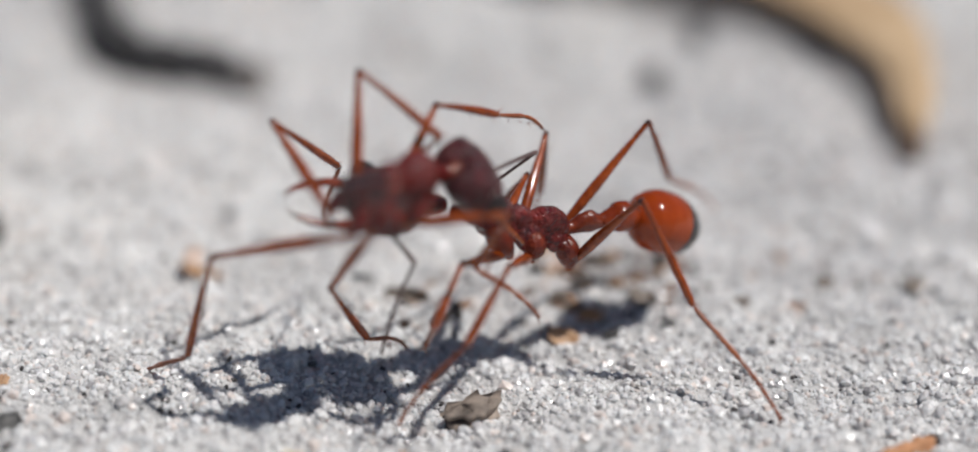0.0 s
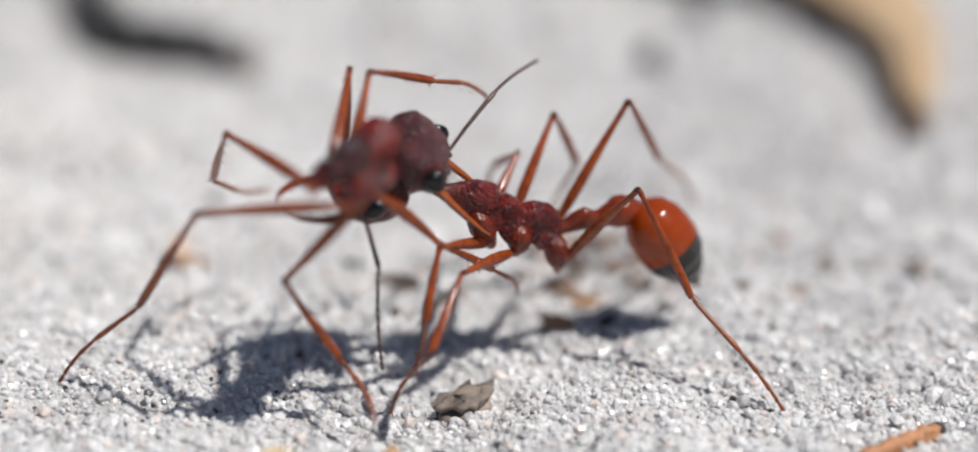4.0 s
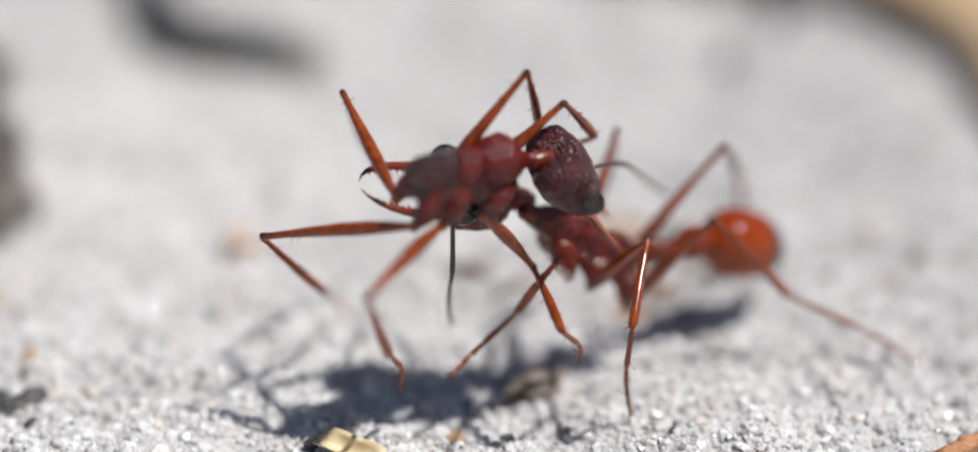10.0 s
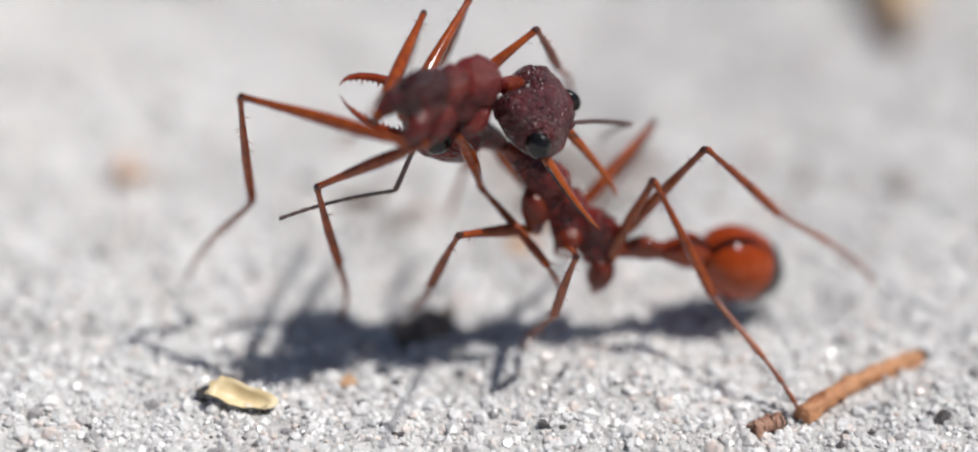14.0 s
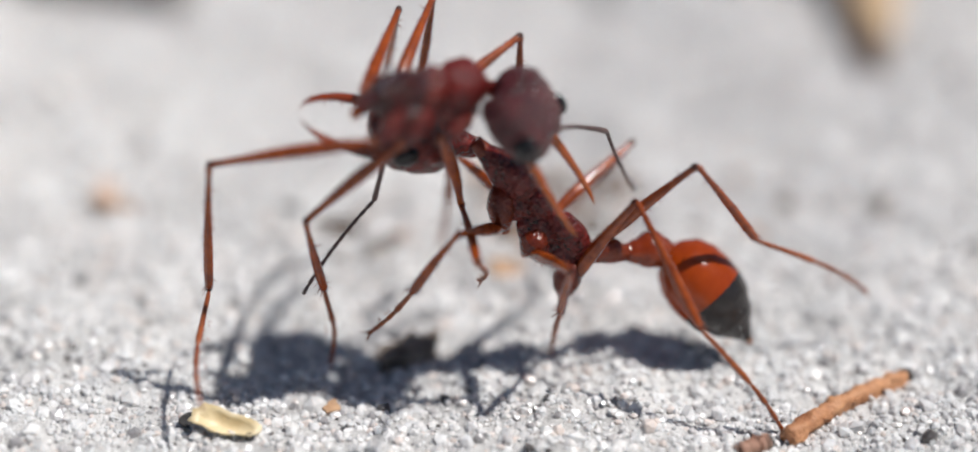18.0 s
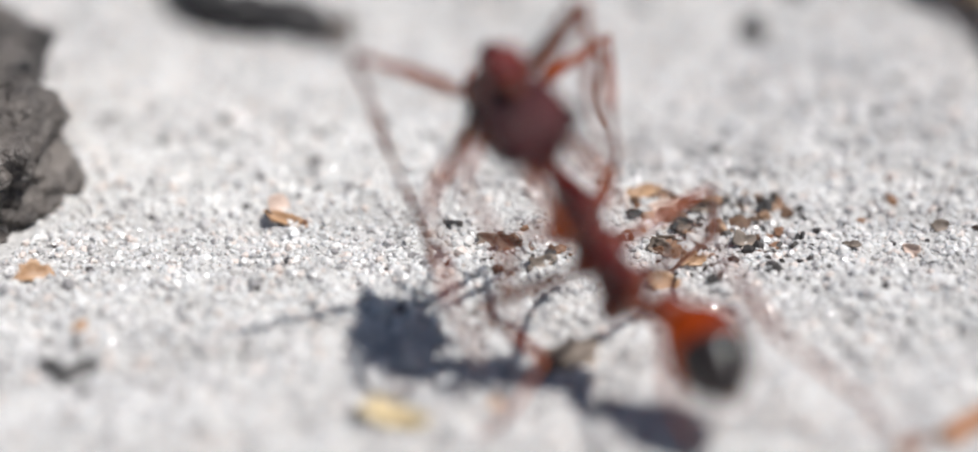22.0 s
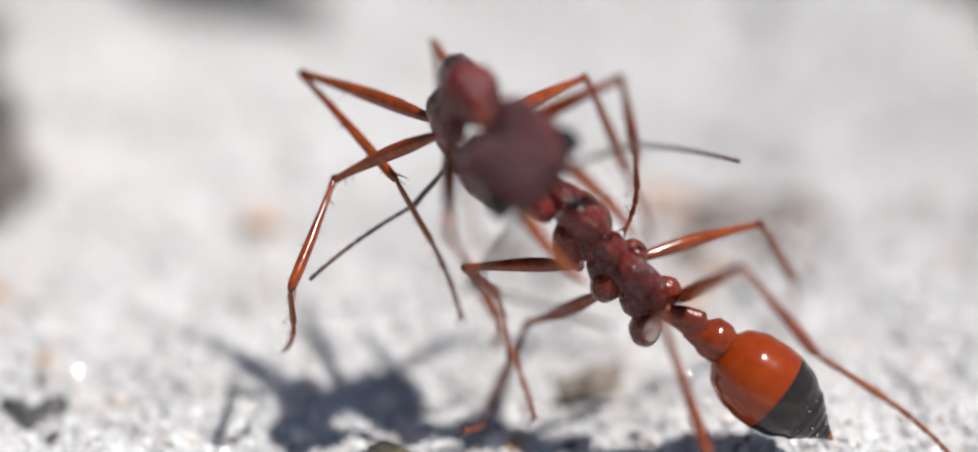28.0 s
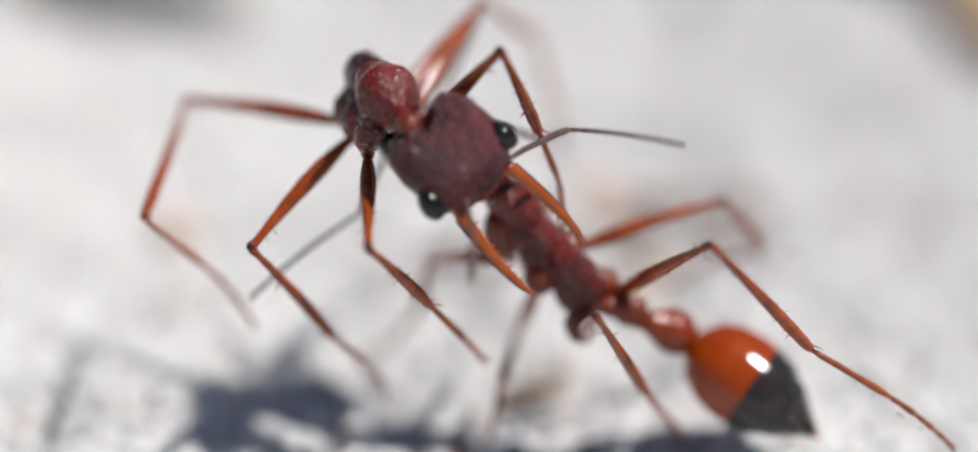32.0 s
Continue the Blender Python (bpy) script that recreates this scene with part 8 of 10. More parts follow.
    walk(torn["front_left femur"], [
        (0, at(2.6, .7, -1.4, 3.9, -33.7, 35.9)), (1, at(2.6, .7, -1.4, .3, -27.5, 42.4)), (2, at(2.6, .7, -1.4, .8, -36.3, 41.4)),
        (3, at(2.6, .7, -1.4, 4.4, -38.8, 35.3)), (4, at(2.6, .7, -1.4, 11.6, -53.3, 24.4)), (6.5, at(2.6, .7, -1.4, 27.5, -63.5, 4.9)),
        (7, at(2.6, .7, -1.4, 11.1, -57.7, 23.2)), (8, at(2.6, .7, -1.4, 22.8, -53.5, 9.2)), (9, at(2.6, .7, -1.4, 13.1, -43.1, 21.5)),
        (10, at(2.6, .7, -1.4, 27.1, -44.6, .1)), (11, at(2.6, .7, -1.4, 21.7, -39.5, 8)), (12, at(2.6, .7, -1.4, -2.5, -29.7, 43.5)),
        (13, at(2.6, .7, -1.4, 29.9, -40.2, -28.1)), (14, at(2.6, .7, -1.4, 15.7, -49.8, -7.5)), (16.5, at(2.6, .7, -1.4, -5.3, -25.2, 18.8)),
        (17, at(2.6, .7, -1.4, -10.5, -19.9, 31.4)), (18, at(2.6, .7, -1.4, -4.4, -32.7, 14)), (18.5, at(2.6, .7, -1.4, -18, -35.3, 40.4)),
        (19, at(2.6, .7, -1.4, -39.2, -17.4, 93)), (20, at(2.6, .7, -1.4, -34.3, -23.5, 79.9)), (21, at(2.6, .7, -1.4, -25.5, -46.1, 60.4)),
        (22, at(2.6, .7, -1.4, -48, -54.6, 91.5)), (23, at(2.6, .7, -1.4, 6.4, -30, 32.3)), (24, at(2.6, .7, -1.4, 1.3, -29.7, 42.4)),
        (25, at(2.6, .7, -1.4, -1.3, -11.9, 47.6)), (26, at(2.6, .7, -1.4, -.8, -32.7, 44.7)), (27, at(2.6, .7, -1.4, -6.3, -29, 55.1)),
        (28, at(2.6, .7, -1.4, -10.5, -24.7, 63.8)), (29, at(2.6, .7, -1.4, -12.7, -20.4, 69)), (30, at(2.6, .7, -1.4, -1.2, -32.9, 39.2)),
        (30.5, at(2.6, .7, -1.4, -1.6, -38.9, 39.9)), (31, at(2.6, .7, -1.4, -1, -44, 38.9)), (32, at(2.6, .7, -1.4, -2.1, -41.7, 40.4))])
    walk(torn["front_left tibia"], [
        (0, at(5.43, 2.75, .93, 132.1, 19.2, -1.2)), (1, at(5.35, 3.21, .54, 132.3, 17.5, -.6)), (2, at(5.14, 2.94, 1.08, 130, 11.3, -11.2)),
        (3, at(5.27, 2.59, 1.23, 128.7, 8.8, -20.9)), (4, at(4.88, 1.74, 1.97, 128.2, 4.9, -26.2)), (6.5, at(4.47, .86, 2.36, 137.7, 17.8, 3.6)),
        (7, at(4.66, 1.58, 2.15, 136.2, 33.2, 2.6)), (8, at(5.07, 1.1, 1.97, 141.3, 34.8, 11.4)), (9, at(5.45, 1.82, 1.47, 142.1, 44.5, 13.3)),
        (10, at(5.59, .71, 1.55, 146.7, 43.5, 19.7)), (11, at(5.81, 1.15, 1.27, 148.7, 46.4, 22.6)), (12, at(5.25, 3.21, .68, 145.3, 25.5, 20.1)),
        (13, at(5.43, -.81, 1.31, 150.4, 29, 30.8)), (14, at(5.29, .35, 1.81, 140.7, 37.2, 10.7)), (16.5, at(6.2, 1.93, .39, 132.2, 39.7, -3.7)),
        (17, at(5.97, 2.76, .03, 150.3, 51.2, 20.9)), (18, at(6.03, 1.56, .87, 120, 71.1, -12.4)), (18.5, at(5.21, 2.92, 1.03, 37.3, 69.8, -97.5)),
        (19, at(2.39, 4.7, -.14, -35.8, 71.1, -174.1)), (20, at(3.27, 4.49, .27, -15, 86, -152.1)), (21, at(4.04, 3.23, 1.63, 76, 87.2, -60.8)),
        (22, at(2.54, 3.13, 2.03, 109.3, 77.2, -26.9)), (23, at(5.68, 2.64, .7, -25.6, 75.8, -160.2)), (24, at(5.29, 3.16, .68, -64.2, 50.4, 158.9)),
        (25, at(5.37, 3.73, -.53, -58, 43.1, 167.8)), (26, at(5.11, 3.19, .87, -69.1, 53.2, 153.8)), (27, at(4.7, 3.71, .64, -65, 55, 158.7)),
        (28, at(4.29, 4.12, .35, -63.1, 55.6, 161)), (29, at(4.01, 4.37, .07, -63.9, 54.8, 160.1)), (30, at(5.33, 2.93, .88, -65.1, 40.9, 159.3)),
        (30.5, at(5.11, 2.8, 1.24, -72.2, 50.6, 150.2)), (31, at(4.95, 2.6, 1.52, -75.4, 55.1, 146.4)), (32, at(4.99, 2.73, 1.39, -82.5, 59.8, 138.1))])
    walk(torn["front_left tarsus"], [
        (0, at(8.64, 2.68, -.19, -4.2, 27.8, 8.8)), (1, at(8.59, 3.18, -.48, -12.8, 18.1, -10.2)), (2, at(8.41, 2.29, .42, -12.9, 13.4, -10.4)),
        (3, at(8.41, 1.39, .71, -16.2, 6, -27.3)), (4, at(7.92, .24, 1.68, -15.8, 11.3, -23.1)), (6.5, at(7.7, 1.06, 1.32, -10.4, 28.3, -.2)),
        (7, at(7.5, 1.71, .29, 11.8, 56.5, 42.2)), (8, at(7.81, 1.65, .04, -8.9, 38.9, 18.1)), (9, at(7.82, 2.38, -.91, 33.1, 62, 80.7)),
        (10, at(7.91, 1.53, -.79, 56.2, 50.7, 108.6)), (11, at(7.98, 2.05, -1.19, 56.3, 52.4, 108.7)), (12, at(8.13, 4.26, -.78, 71.6, 71.6, 123.8)),
        (13, at(7.99, .71, -.34, 39.4, 44.3, 84.1)), (14, at(7.95, .85, -.25, -12.5, 34.4, 20.4)), (16.5, at(8.81, 1.76, -1.78, -11.7, 41.8, 21.9)),
        (17, at(7.96, 3.52, -2.62, -3.4, 55.8, 34.3)), (18, at(7.11, 1.32, -2.35, -30.9, 67.4, 1.7)), (18.5, at(5.05, 1.76, -2.16, 34.3, 88.7, 69.1)),
        (19, at(1.3, 4.59, -3.36, -179.5, 68.3, -144.7)), (20, at(3.06, 4.38, -3.12, -111.7, 86.3, -75.6)), (21, at(4.12, 3.09, -1.77, 57.4, 81.6, 93)),
        (22, at(3.21, 2.79, -1.29, 108, 80.2, 144.3)), (23, at(4.89, 2.36, -2.6, 106.1, 8.3, -179.3)), (24, at(3.27, 3.94, -1.94, 90.3, 48.6, 164.2)),
        (25, at(2.94, 4.26, -2.86, 98.1, 8.9, -154.8)), (26, at(3.28, 4.09, -1.85, 63.6, 62.3, 171)), (27, at(2.89, 4.42, -2.15, 70.2, 61, 178.5)),
        (28, at(2.47, 4.75, -2.45, 76, 59.3, -174.6)), (29, at(2.17, 5.04, -2.71, 81.1, 57.1, -168.6)), (30, at(2.93, 3.84, -1.34, 25, 58.2, 131.7)),
        (30.5, at(3.24, 3.87, -1.39, 47, 53.7, 158.9)), (31, at(3.33, 3.67, -1.27, 44.9, 59.5, 156.2)), (32, at(3.71, 3.88, -1.54, 34.4, 74.7, 143.8))])
    walk(torn["middle_left femur"], [
        (0, at(1, .75, -1.4, -8.2, -41.9, 65)), (1, at(1, .75, -1.4, -2.9, -57.8, 56.9)), (2, at(1, .75, -1.4, 6.7, -60.5, 45.7)),
        (3, at(1, .75, -1.4, 14, -51.4, 37.4)), (4, at(1, .75, -1.4, 23.9, -39.1, 24.8)), (6.5, at(1, .75, -1.4, 40, -62.2, 4.9)),
        (7, at(1, .75, -1.4, -8.5, -32.6, 55.7)), (8, at(1, .75, -1.4, 10.6, -61.9, 23.3)), (9, at(1, .75, -1.4, 17.8, -54.5, 15.3)),
        (10, at(1, .75, -1.4, 22.4, -50, 9.7)), (11, at(1, .75, -1.4, 18.9, -50.3, 14.1)), (12, at(1, .75, -1.4, -17.6, -32, 59.3)),
        (13, at(1, .75, -1.4, 2.2, -30.6, 24.7)), (14, at(1, .75, -1.4, -1.4, -32, 31.8)), (16.5, at(1, .75, -1.4, -10.4, -19.3, 48.7)),
        (17, at(1, .75, -1.4, -10.3, -9.3, 47.9)), (18, at(1, .75, -1.4, -10.7, -23.2, 48.3)), (18.5, at(1, .75, -1.4, -23.2, -19.6, 87.8)),
        (19, at(1, .75, -1.4, -30.6, -10.8, 131.8)), (20, at(1, .75, -1.4, -30.5, -10.8, 131.2)), (21, at(1, .75, -1.4, -30.1, -27.3, 126.2)),
        (22, at(1, .75, -1.4, -31.2, -13.9, 127.1)), (23, at(1, .75, -1.4, -28.1, 3, 109.9)), (24, at(1, .75, -1.4, -28.2, 9, 88.5)),
        (25, at(1, .75, -1.4, -14.9, 15.1, 131.4)), (26, at(1, .75, -1.4, -12.7, 7.6, 139.7)), (27, at(1, .75, -1.4, -13, 3.1, 137.5)),
        (28, at(1, .75, -1.4, -13.2, -1.5, 135.3)), (29, at(1, .75, -1.4, -13.2, -6, 133.3)), (30, at(1, .75, -1.4, -13.8, -38.9, 123.2)),
        (30.5, at(1, .75, -1.4, -13.8, -30.1, 123)), (31, at(1, .75, -1.4, -19.1, -23.8, 134)), (32, at(1, .75, -1.4, -17.4, -24.9, 129.9))])
    walk(torn["middle_left tibia"], [
        (0, at(2.63, 4.26, 2.07, 118.2, 21.7, -56.3)), (1, at(2.51, 3.08, 3, 138.9, 45, -24.1)), (2, at(2.79, 2.58, 3.13, 143.9, 47.8, -17.2)),
        (3, at(3.58, 2.72, 2.66, 132.6, 42.1, -33.7)), (4, at(4.66, 2.44, 1.88, 164, 57.9, 6.1)), (6.5, at(3.42, .96, 3.2, -143.3, 74.2, 66)),
        (7, at(3.47, 4.37, 1.4, 136, 61.5, -16.6)), (8, at(3.25, 1.72, 3.19, 146.4, 53.5, -4.3)), (9, at(3.91, 1.55, 2.83, 160.1, 62.9, 12.3)),
        (10, at(4.29, 1.31, 2.58, 177.8, 56.6, 32)), (11, at(4.22, 1.56, 2.6, 166.2, 67, 18.4)), (12, at(3.25, 4.54, 1.35, 179, 68.9, 32.3)),
        (13, at(5.07, 2.62, 1.24, 158.4, 45.5, 11.6)), (14, at(4.75, 3.07, 1.36, -177.6, 65, 43.7)), (16.5, at(4.24, 4.44, .32, -165.3, 77, 56.9)),
        (17, at(4.44, 4.56, -.56, -132.3, 69.1, 91.1)), (18, at(4.18, 4.32, .65, 161.1, 72.9, 22)), (18.5, at(1.19, 5.65, .34, 101.5, 53.9, -46)),
        (19, at(-2.4, 4.56, -.42, 145.8, 68.1, .9)), (20, at(-2.36, 4.59, -.43, 134.6, 55.2, -10.8)), (21, at(-1.73, 4.48, .98, 124.5, 66.6, -21.7)),
        (22, at(-2.04, 4.78, -.15, 124.4, 32.5, -15.1)), (23, at(-.76, 5.63, -1.67, -58.6, 78, -177.8)), (24, at(1.14, 5.88, -2.22, -44.6, 64, -162.1)),
        (25, at(-2.32, 4.52, -2.75, -114.6, 68.9, 122.9)), (26, at(-2.93, 4.08, -2.09, -125.8, 70, 111)), (27, at(-2.83, 4.26, -1.68, -115.4, 67.9, 122.2)),
        (28, at(-2.69, 4.41, -1.26, -106.3, 64.6, 132.3)), (29, at(-2.55, 4.51, -.85, -99, 60.2, 140.7)), (30, at(-1.22, 4.13, 1.87, -97.6, 52.4, 142.3)),
        (30.5, at(-1.45, 4.52, 1.21, -58.3, 58.2, -173.3)), (31, at(-2.31, 4.17, .7, -94.3, 50.3, 139.7)), (32, at(-2.02, 4.37, .79, -34.8, 50, -154))])
    walk(torn["middle_left tarsus"], [
        (0, at(4.7, 1.17, .59, -37.1, 62.4, 97.6)), (1, at(5.1, 1.92, .17, -37.9, 66, 96.7)), (2, at(5.36, 1.78, .16, -47.2, 65.1, 86.5)),
        (3, at(6.05, 1.08, -.02, -58.3, 62.1, 73.9)), (4, at(6.77, 2.67, -1.51, 177.7, 58.6, -46.3)), (6.5, at(3.86, 1.95, -.65, -141.5, 71.9, .3)),
        (7, at(5.3, 3.83, -2.11, -177.8, 65.4, -37.4)), (8, at(5.62, 1.54, -.03, -72.3, 54, 89.8)), (9, at(5.69, 1.94, -.73, -71.4, 58.2, 90.9)),
        (10, at(6.16, 2.48, -.75, -58.3, 55.5, 106.5)), (11, at(5.71, 2.06, -1.08, -64.5, 46.7, 98.4)), (12, at(4.47, 5.31, -2.38, -106, 67.2, 54.9)),
        (13, at(7.82, 3.19, -1.61, 14.3, 47.8, 169.3)), (14, at(5.97, 4.24, -2.27, -114.6, 74.1, 22.1)), (16.5, at(4.73, 5.19, -3.58, 171.3, 82.3, -52.9)),
        (17, at(4.42, 5.98, -4.3, 130.9, 84.5, -93.7)), (18, at(5.27, 4.76, -3.17, -145.5, 74.6, -10.3)), (18.5, at(2.83, 3.95, -2.89, 80.3, 58.6, -154.9)),
        (19, at(-.91, 4.58, -4.13, 79.9, 12.1, -168.4)), (20, at(-.12, 4.16, -3.71, 156.9, 81.4, -98.5)), (21, at(-.25, 3.89, -2.69, -119.3, 64.4, -13.9)),
        (22, at(1.21, 3.9, -2.3, 83.7, 68.9, -178.6)), (23, at(-1.59, 5.6, -5.59, 98.5, 69.9, -162.8)), (24, at(-.53, 5.35, -5.81, 86.9, 40.3, -179)),
        (25, at(-3.1, 5.73, -6.48, 77.4, 61.8, 170)), (26, at(-3.42, 5.36, -5.85, 54.1, 70.5, 145.3)), (27, at(-3.63, 5.53, -5.38, 50, 71.3, 141)),
        (28, at(-3.85, 5.68, -4.88, 42.4, 72.8, 133)), (29, at(-4.09, 5.77, -4.32, 29.4, 74.7, 119.5)), (30, at(-3.15, 5.63, -1.3, -78.7, 74.8, 7.3)),
        (30.5, at(-3.54, 4.28, -2.19, -75.4, 46.1, 13.6)), (31, at(-4.25, 5.82, -2.38, -90.8, 67.1, -2.2)), (32, at(-4.34, 3.24, -2.28, -15.4, 74.7, 73.6))])
    walk(torn["hind_left femur"], [
        (0, at(-.2, .7, -1.3, -23, -5.7, 85.1)), (1, at(-.2, .7, -1.3, -22.7, -7.1, 82.3)), (2, at(-.2, .7, -1.3, -20.4, -19.3, 68.3)),
        (3, at(-.2, .7, -1.3, -21, -4.6, 68)), (4, at(-.2, .7, -1.3, -20.9, .7, 65.3)), (6.5, at(-.2, .7, -1.3, -20.1, 2.9, 79)),
        (7, at(-.2, .7, -1.3, -19.7, -28, 48.3)), (8, at(-.2, .7, -1.3, -30.8, -11.7, 77.8)), (9, at(-.2, .7, -1.3, -32, -6.4, 85.1)),
        (10, at(-.2, .7, -1.3, -32.2, -8.3, 86.5)), (11, at(-.2, .7, -1.3, -42.1, -35.4, 126.3)), (12, at(-.2, .7, -1.3, -28.8, -17, 101.3)),
        (13, at(-.2, .7, -1.3, -7.9, -13.2, 53.1)), (14, at(-.2, .7, -1.3, -4.5, -19.5, 38.8)), (16.5, at(-.2, .7, -1.3, -8.7, 2.7, 50)),
        (17, at(-.2, .7, -1.3, -8.2, -5.9, 59.9)), (18, at(-.2, .7, -1.3, -7, -14.5, 49)), (18.5, at(-.2, .7, -1.3, -15, -15.1, 91)),
        (19, at(-.2, .7, -1.3, -21.5, -12.9, 129.9)), (19.5, at(-.2, .7, -1.3, -22.5, -.8, 133)), (20, at(-.2, .7, -1.3, -22.9, 11.3, 136.1)),
        (21, at(-.2, .7, -1.3, -23.9, -9, 138.2)), (21.5, at(-.2, .7, -1.3, -11.2, -37.9, 93.6)), (22, at(-.2, .7, -1.3, 28, -40.1, 28.8)),
        (22.25, at(-.2, .7, -1.3, 3.1, -41.5, 64.1)), (22.5, at(-.2, .7, -1.3, -17.6, -32.7, 95.8)), (23, at(-.2, .7, -1.3, -35.7, -.2, 140.6)),
        (24, at(-.2, .7, -1.3, -35.8, -6.7, 151.9)), (25, at(-.2, .7, -1.3, -36.7, -6.4, 165.7)), (25.25, at(-.2, .7, -1.3, -36.1, -7.1, 161.8)),
        (25.5, at(-.2, .7, -1.3, -35.6, -7.8, 157.9)), (25.75, at(-.2, .7, -1.3, -35, -8.4, 154)), (26, at(-.2, .7, -1.3, -34.3, -9, 150.1)),
        (26.5, at(-.2, .7, -1.3, -36.4, -12.9, 174.6)), (27, at(-.2, .7, -1.3, -39.7, -14.4, -160.4)), (28, at(-.2, .7, -1.3, -36.6, -14.1, -171.1)),
        (29, at(-.2, .7, -1.3, -22.1, -3, 148.4)), (30, at(-.2, .7, -1.3, -20.9, -30.2, 129)), (30.5, at(-.2, .7, -1.3, -36.4, -20.9, 171.9)),
        (31, at(-.2, .7, -1.3, -6.7, -29.8, 117.8)), (32, at(-.2, .7, -1.3, -11.1, -19.5, 126.4))])
    walk(torn["hind_left tibia"], [
        (0, at(.24, 5.86, -.79, 94.6, 40.9, 6.9)), (1, at(.5, 5.81, -.66, 102, 42.4, 17.8)), (2, at(1.61, 5.26, .42, 89.7, 38.3, -2.3)),
        (3, at(1.74, 5.51, -.88, 94.8, 38.9, 5.8)), (4, at(1.98, 5.42, -1.36, 107.4, 38.8, 25.1)), (6.5, at(.79, 5.8, -1.56, 138.9, 37.4, 67.7)),
        (7, at(2.85, 4.13, 1.14, 108.2, 43.3, 12.7)), (8, at(.87, 5.68, -.24, 117.3, 43.8, 25.6)), (9, at(.24, 5.85, -.72, 113, 46.7, 19.6)),
        (10, at(.11, 5.84, -.55, 127.5, 52.7, 37.6)), (11, at(-2.71, 4.12, 1.72, 114.5, 43.4, 19.3)), (12, at(-1.18, 5.58, .22, 119.3, 50.9, 25.8)),
        (13, at(2.84, 4.75, -.11, 129.6, 48.8, 38.9)), (14, at(3.62, 3.77, .44, 130.8, 47.5, 40.6)), (16.5, at(3.14, 4.68, -1.55, 144.8, 52.9, 58.1)),
        (17, at(2.39, 5.18, -.77, 148.5, 62.4, 63.1)), (18, at(3.1, 4.5, 0, 133.7, 53.7, 45.9)), (18.5, at(-.29, 5.72, .06, -109.1, 77.8, 174)),
        (19, at(-3.45, 4.59, -.14, -122.5, 31.9, 146.5)), (19.5, at(-3.74, 4.5, -1.22, -119.5, 43.3, 150.3)), (20, at(-3.87, 4.24, -2.32, -116.1, 52.6, 154.3)),
        (21, at(-4.03, 4.13, -.49, -127.5, 53.2, 140.5)), (21.5, at(-.46, 4.8, 1.89, -101.6, 55.3, 173.3)), (22, at(3.29, 2.62, 2.05, -109, 32.9, 159.1)),
        (22.25, at(1.5, 4.21, 2.14, -62.2, 68.2, -155.1)), (22.5, at(-.64, 5.05, 1.51, 36.7, 59.2, -55.2)), (23, at(-4.22, 4, -1.28, 65.3, -10.9, -1.3)),
        (24, at(-4.75, 3.14, -.69, 65.3, -5.6, .2)), (25, at(-5.21, 1.98, -.72, 64.9, -3.4, 5.3)), (25.25, at(-5.1, 2.31, -.65, 71.1, 17.8, 31.9)),
        (25.5, at(-4.97, 2.64, -.59, 89.5, 34.5, 65.2)), (25.75, at(-4.82, 2.96, -.54, 120.6, 39.1, 109)), (26, at(-4.65, 3.26, -.49, 148.2, 27.5, 149.4)),
        (26.5, at(-5.25, 1.18, -.14, 144.4, 55.1, 148.4)), (27, at(-4.94, -.99, 0, 153.7, 73.2, 160.3)), (28, at(-5.18, -.08, -.04, 160, 68.9, 166.9)),
        (29, at(-4.62, 3.42, -1.03, 134.4, 29.6, 144.9)), (30, at(-3.03, 4.19, 1.32, 138.2, 23.1, 153.3)), (30.5, at(-5.01, 1.38, .56, 142.6, 66.1, 170.8)),
        (31, at(-2.31, 4.69, 1.29, 123.9, 47.6, 149.7)), (32, at(-3.11, 4.65, .43, 119.5, 29.3, 144.3))])
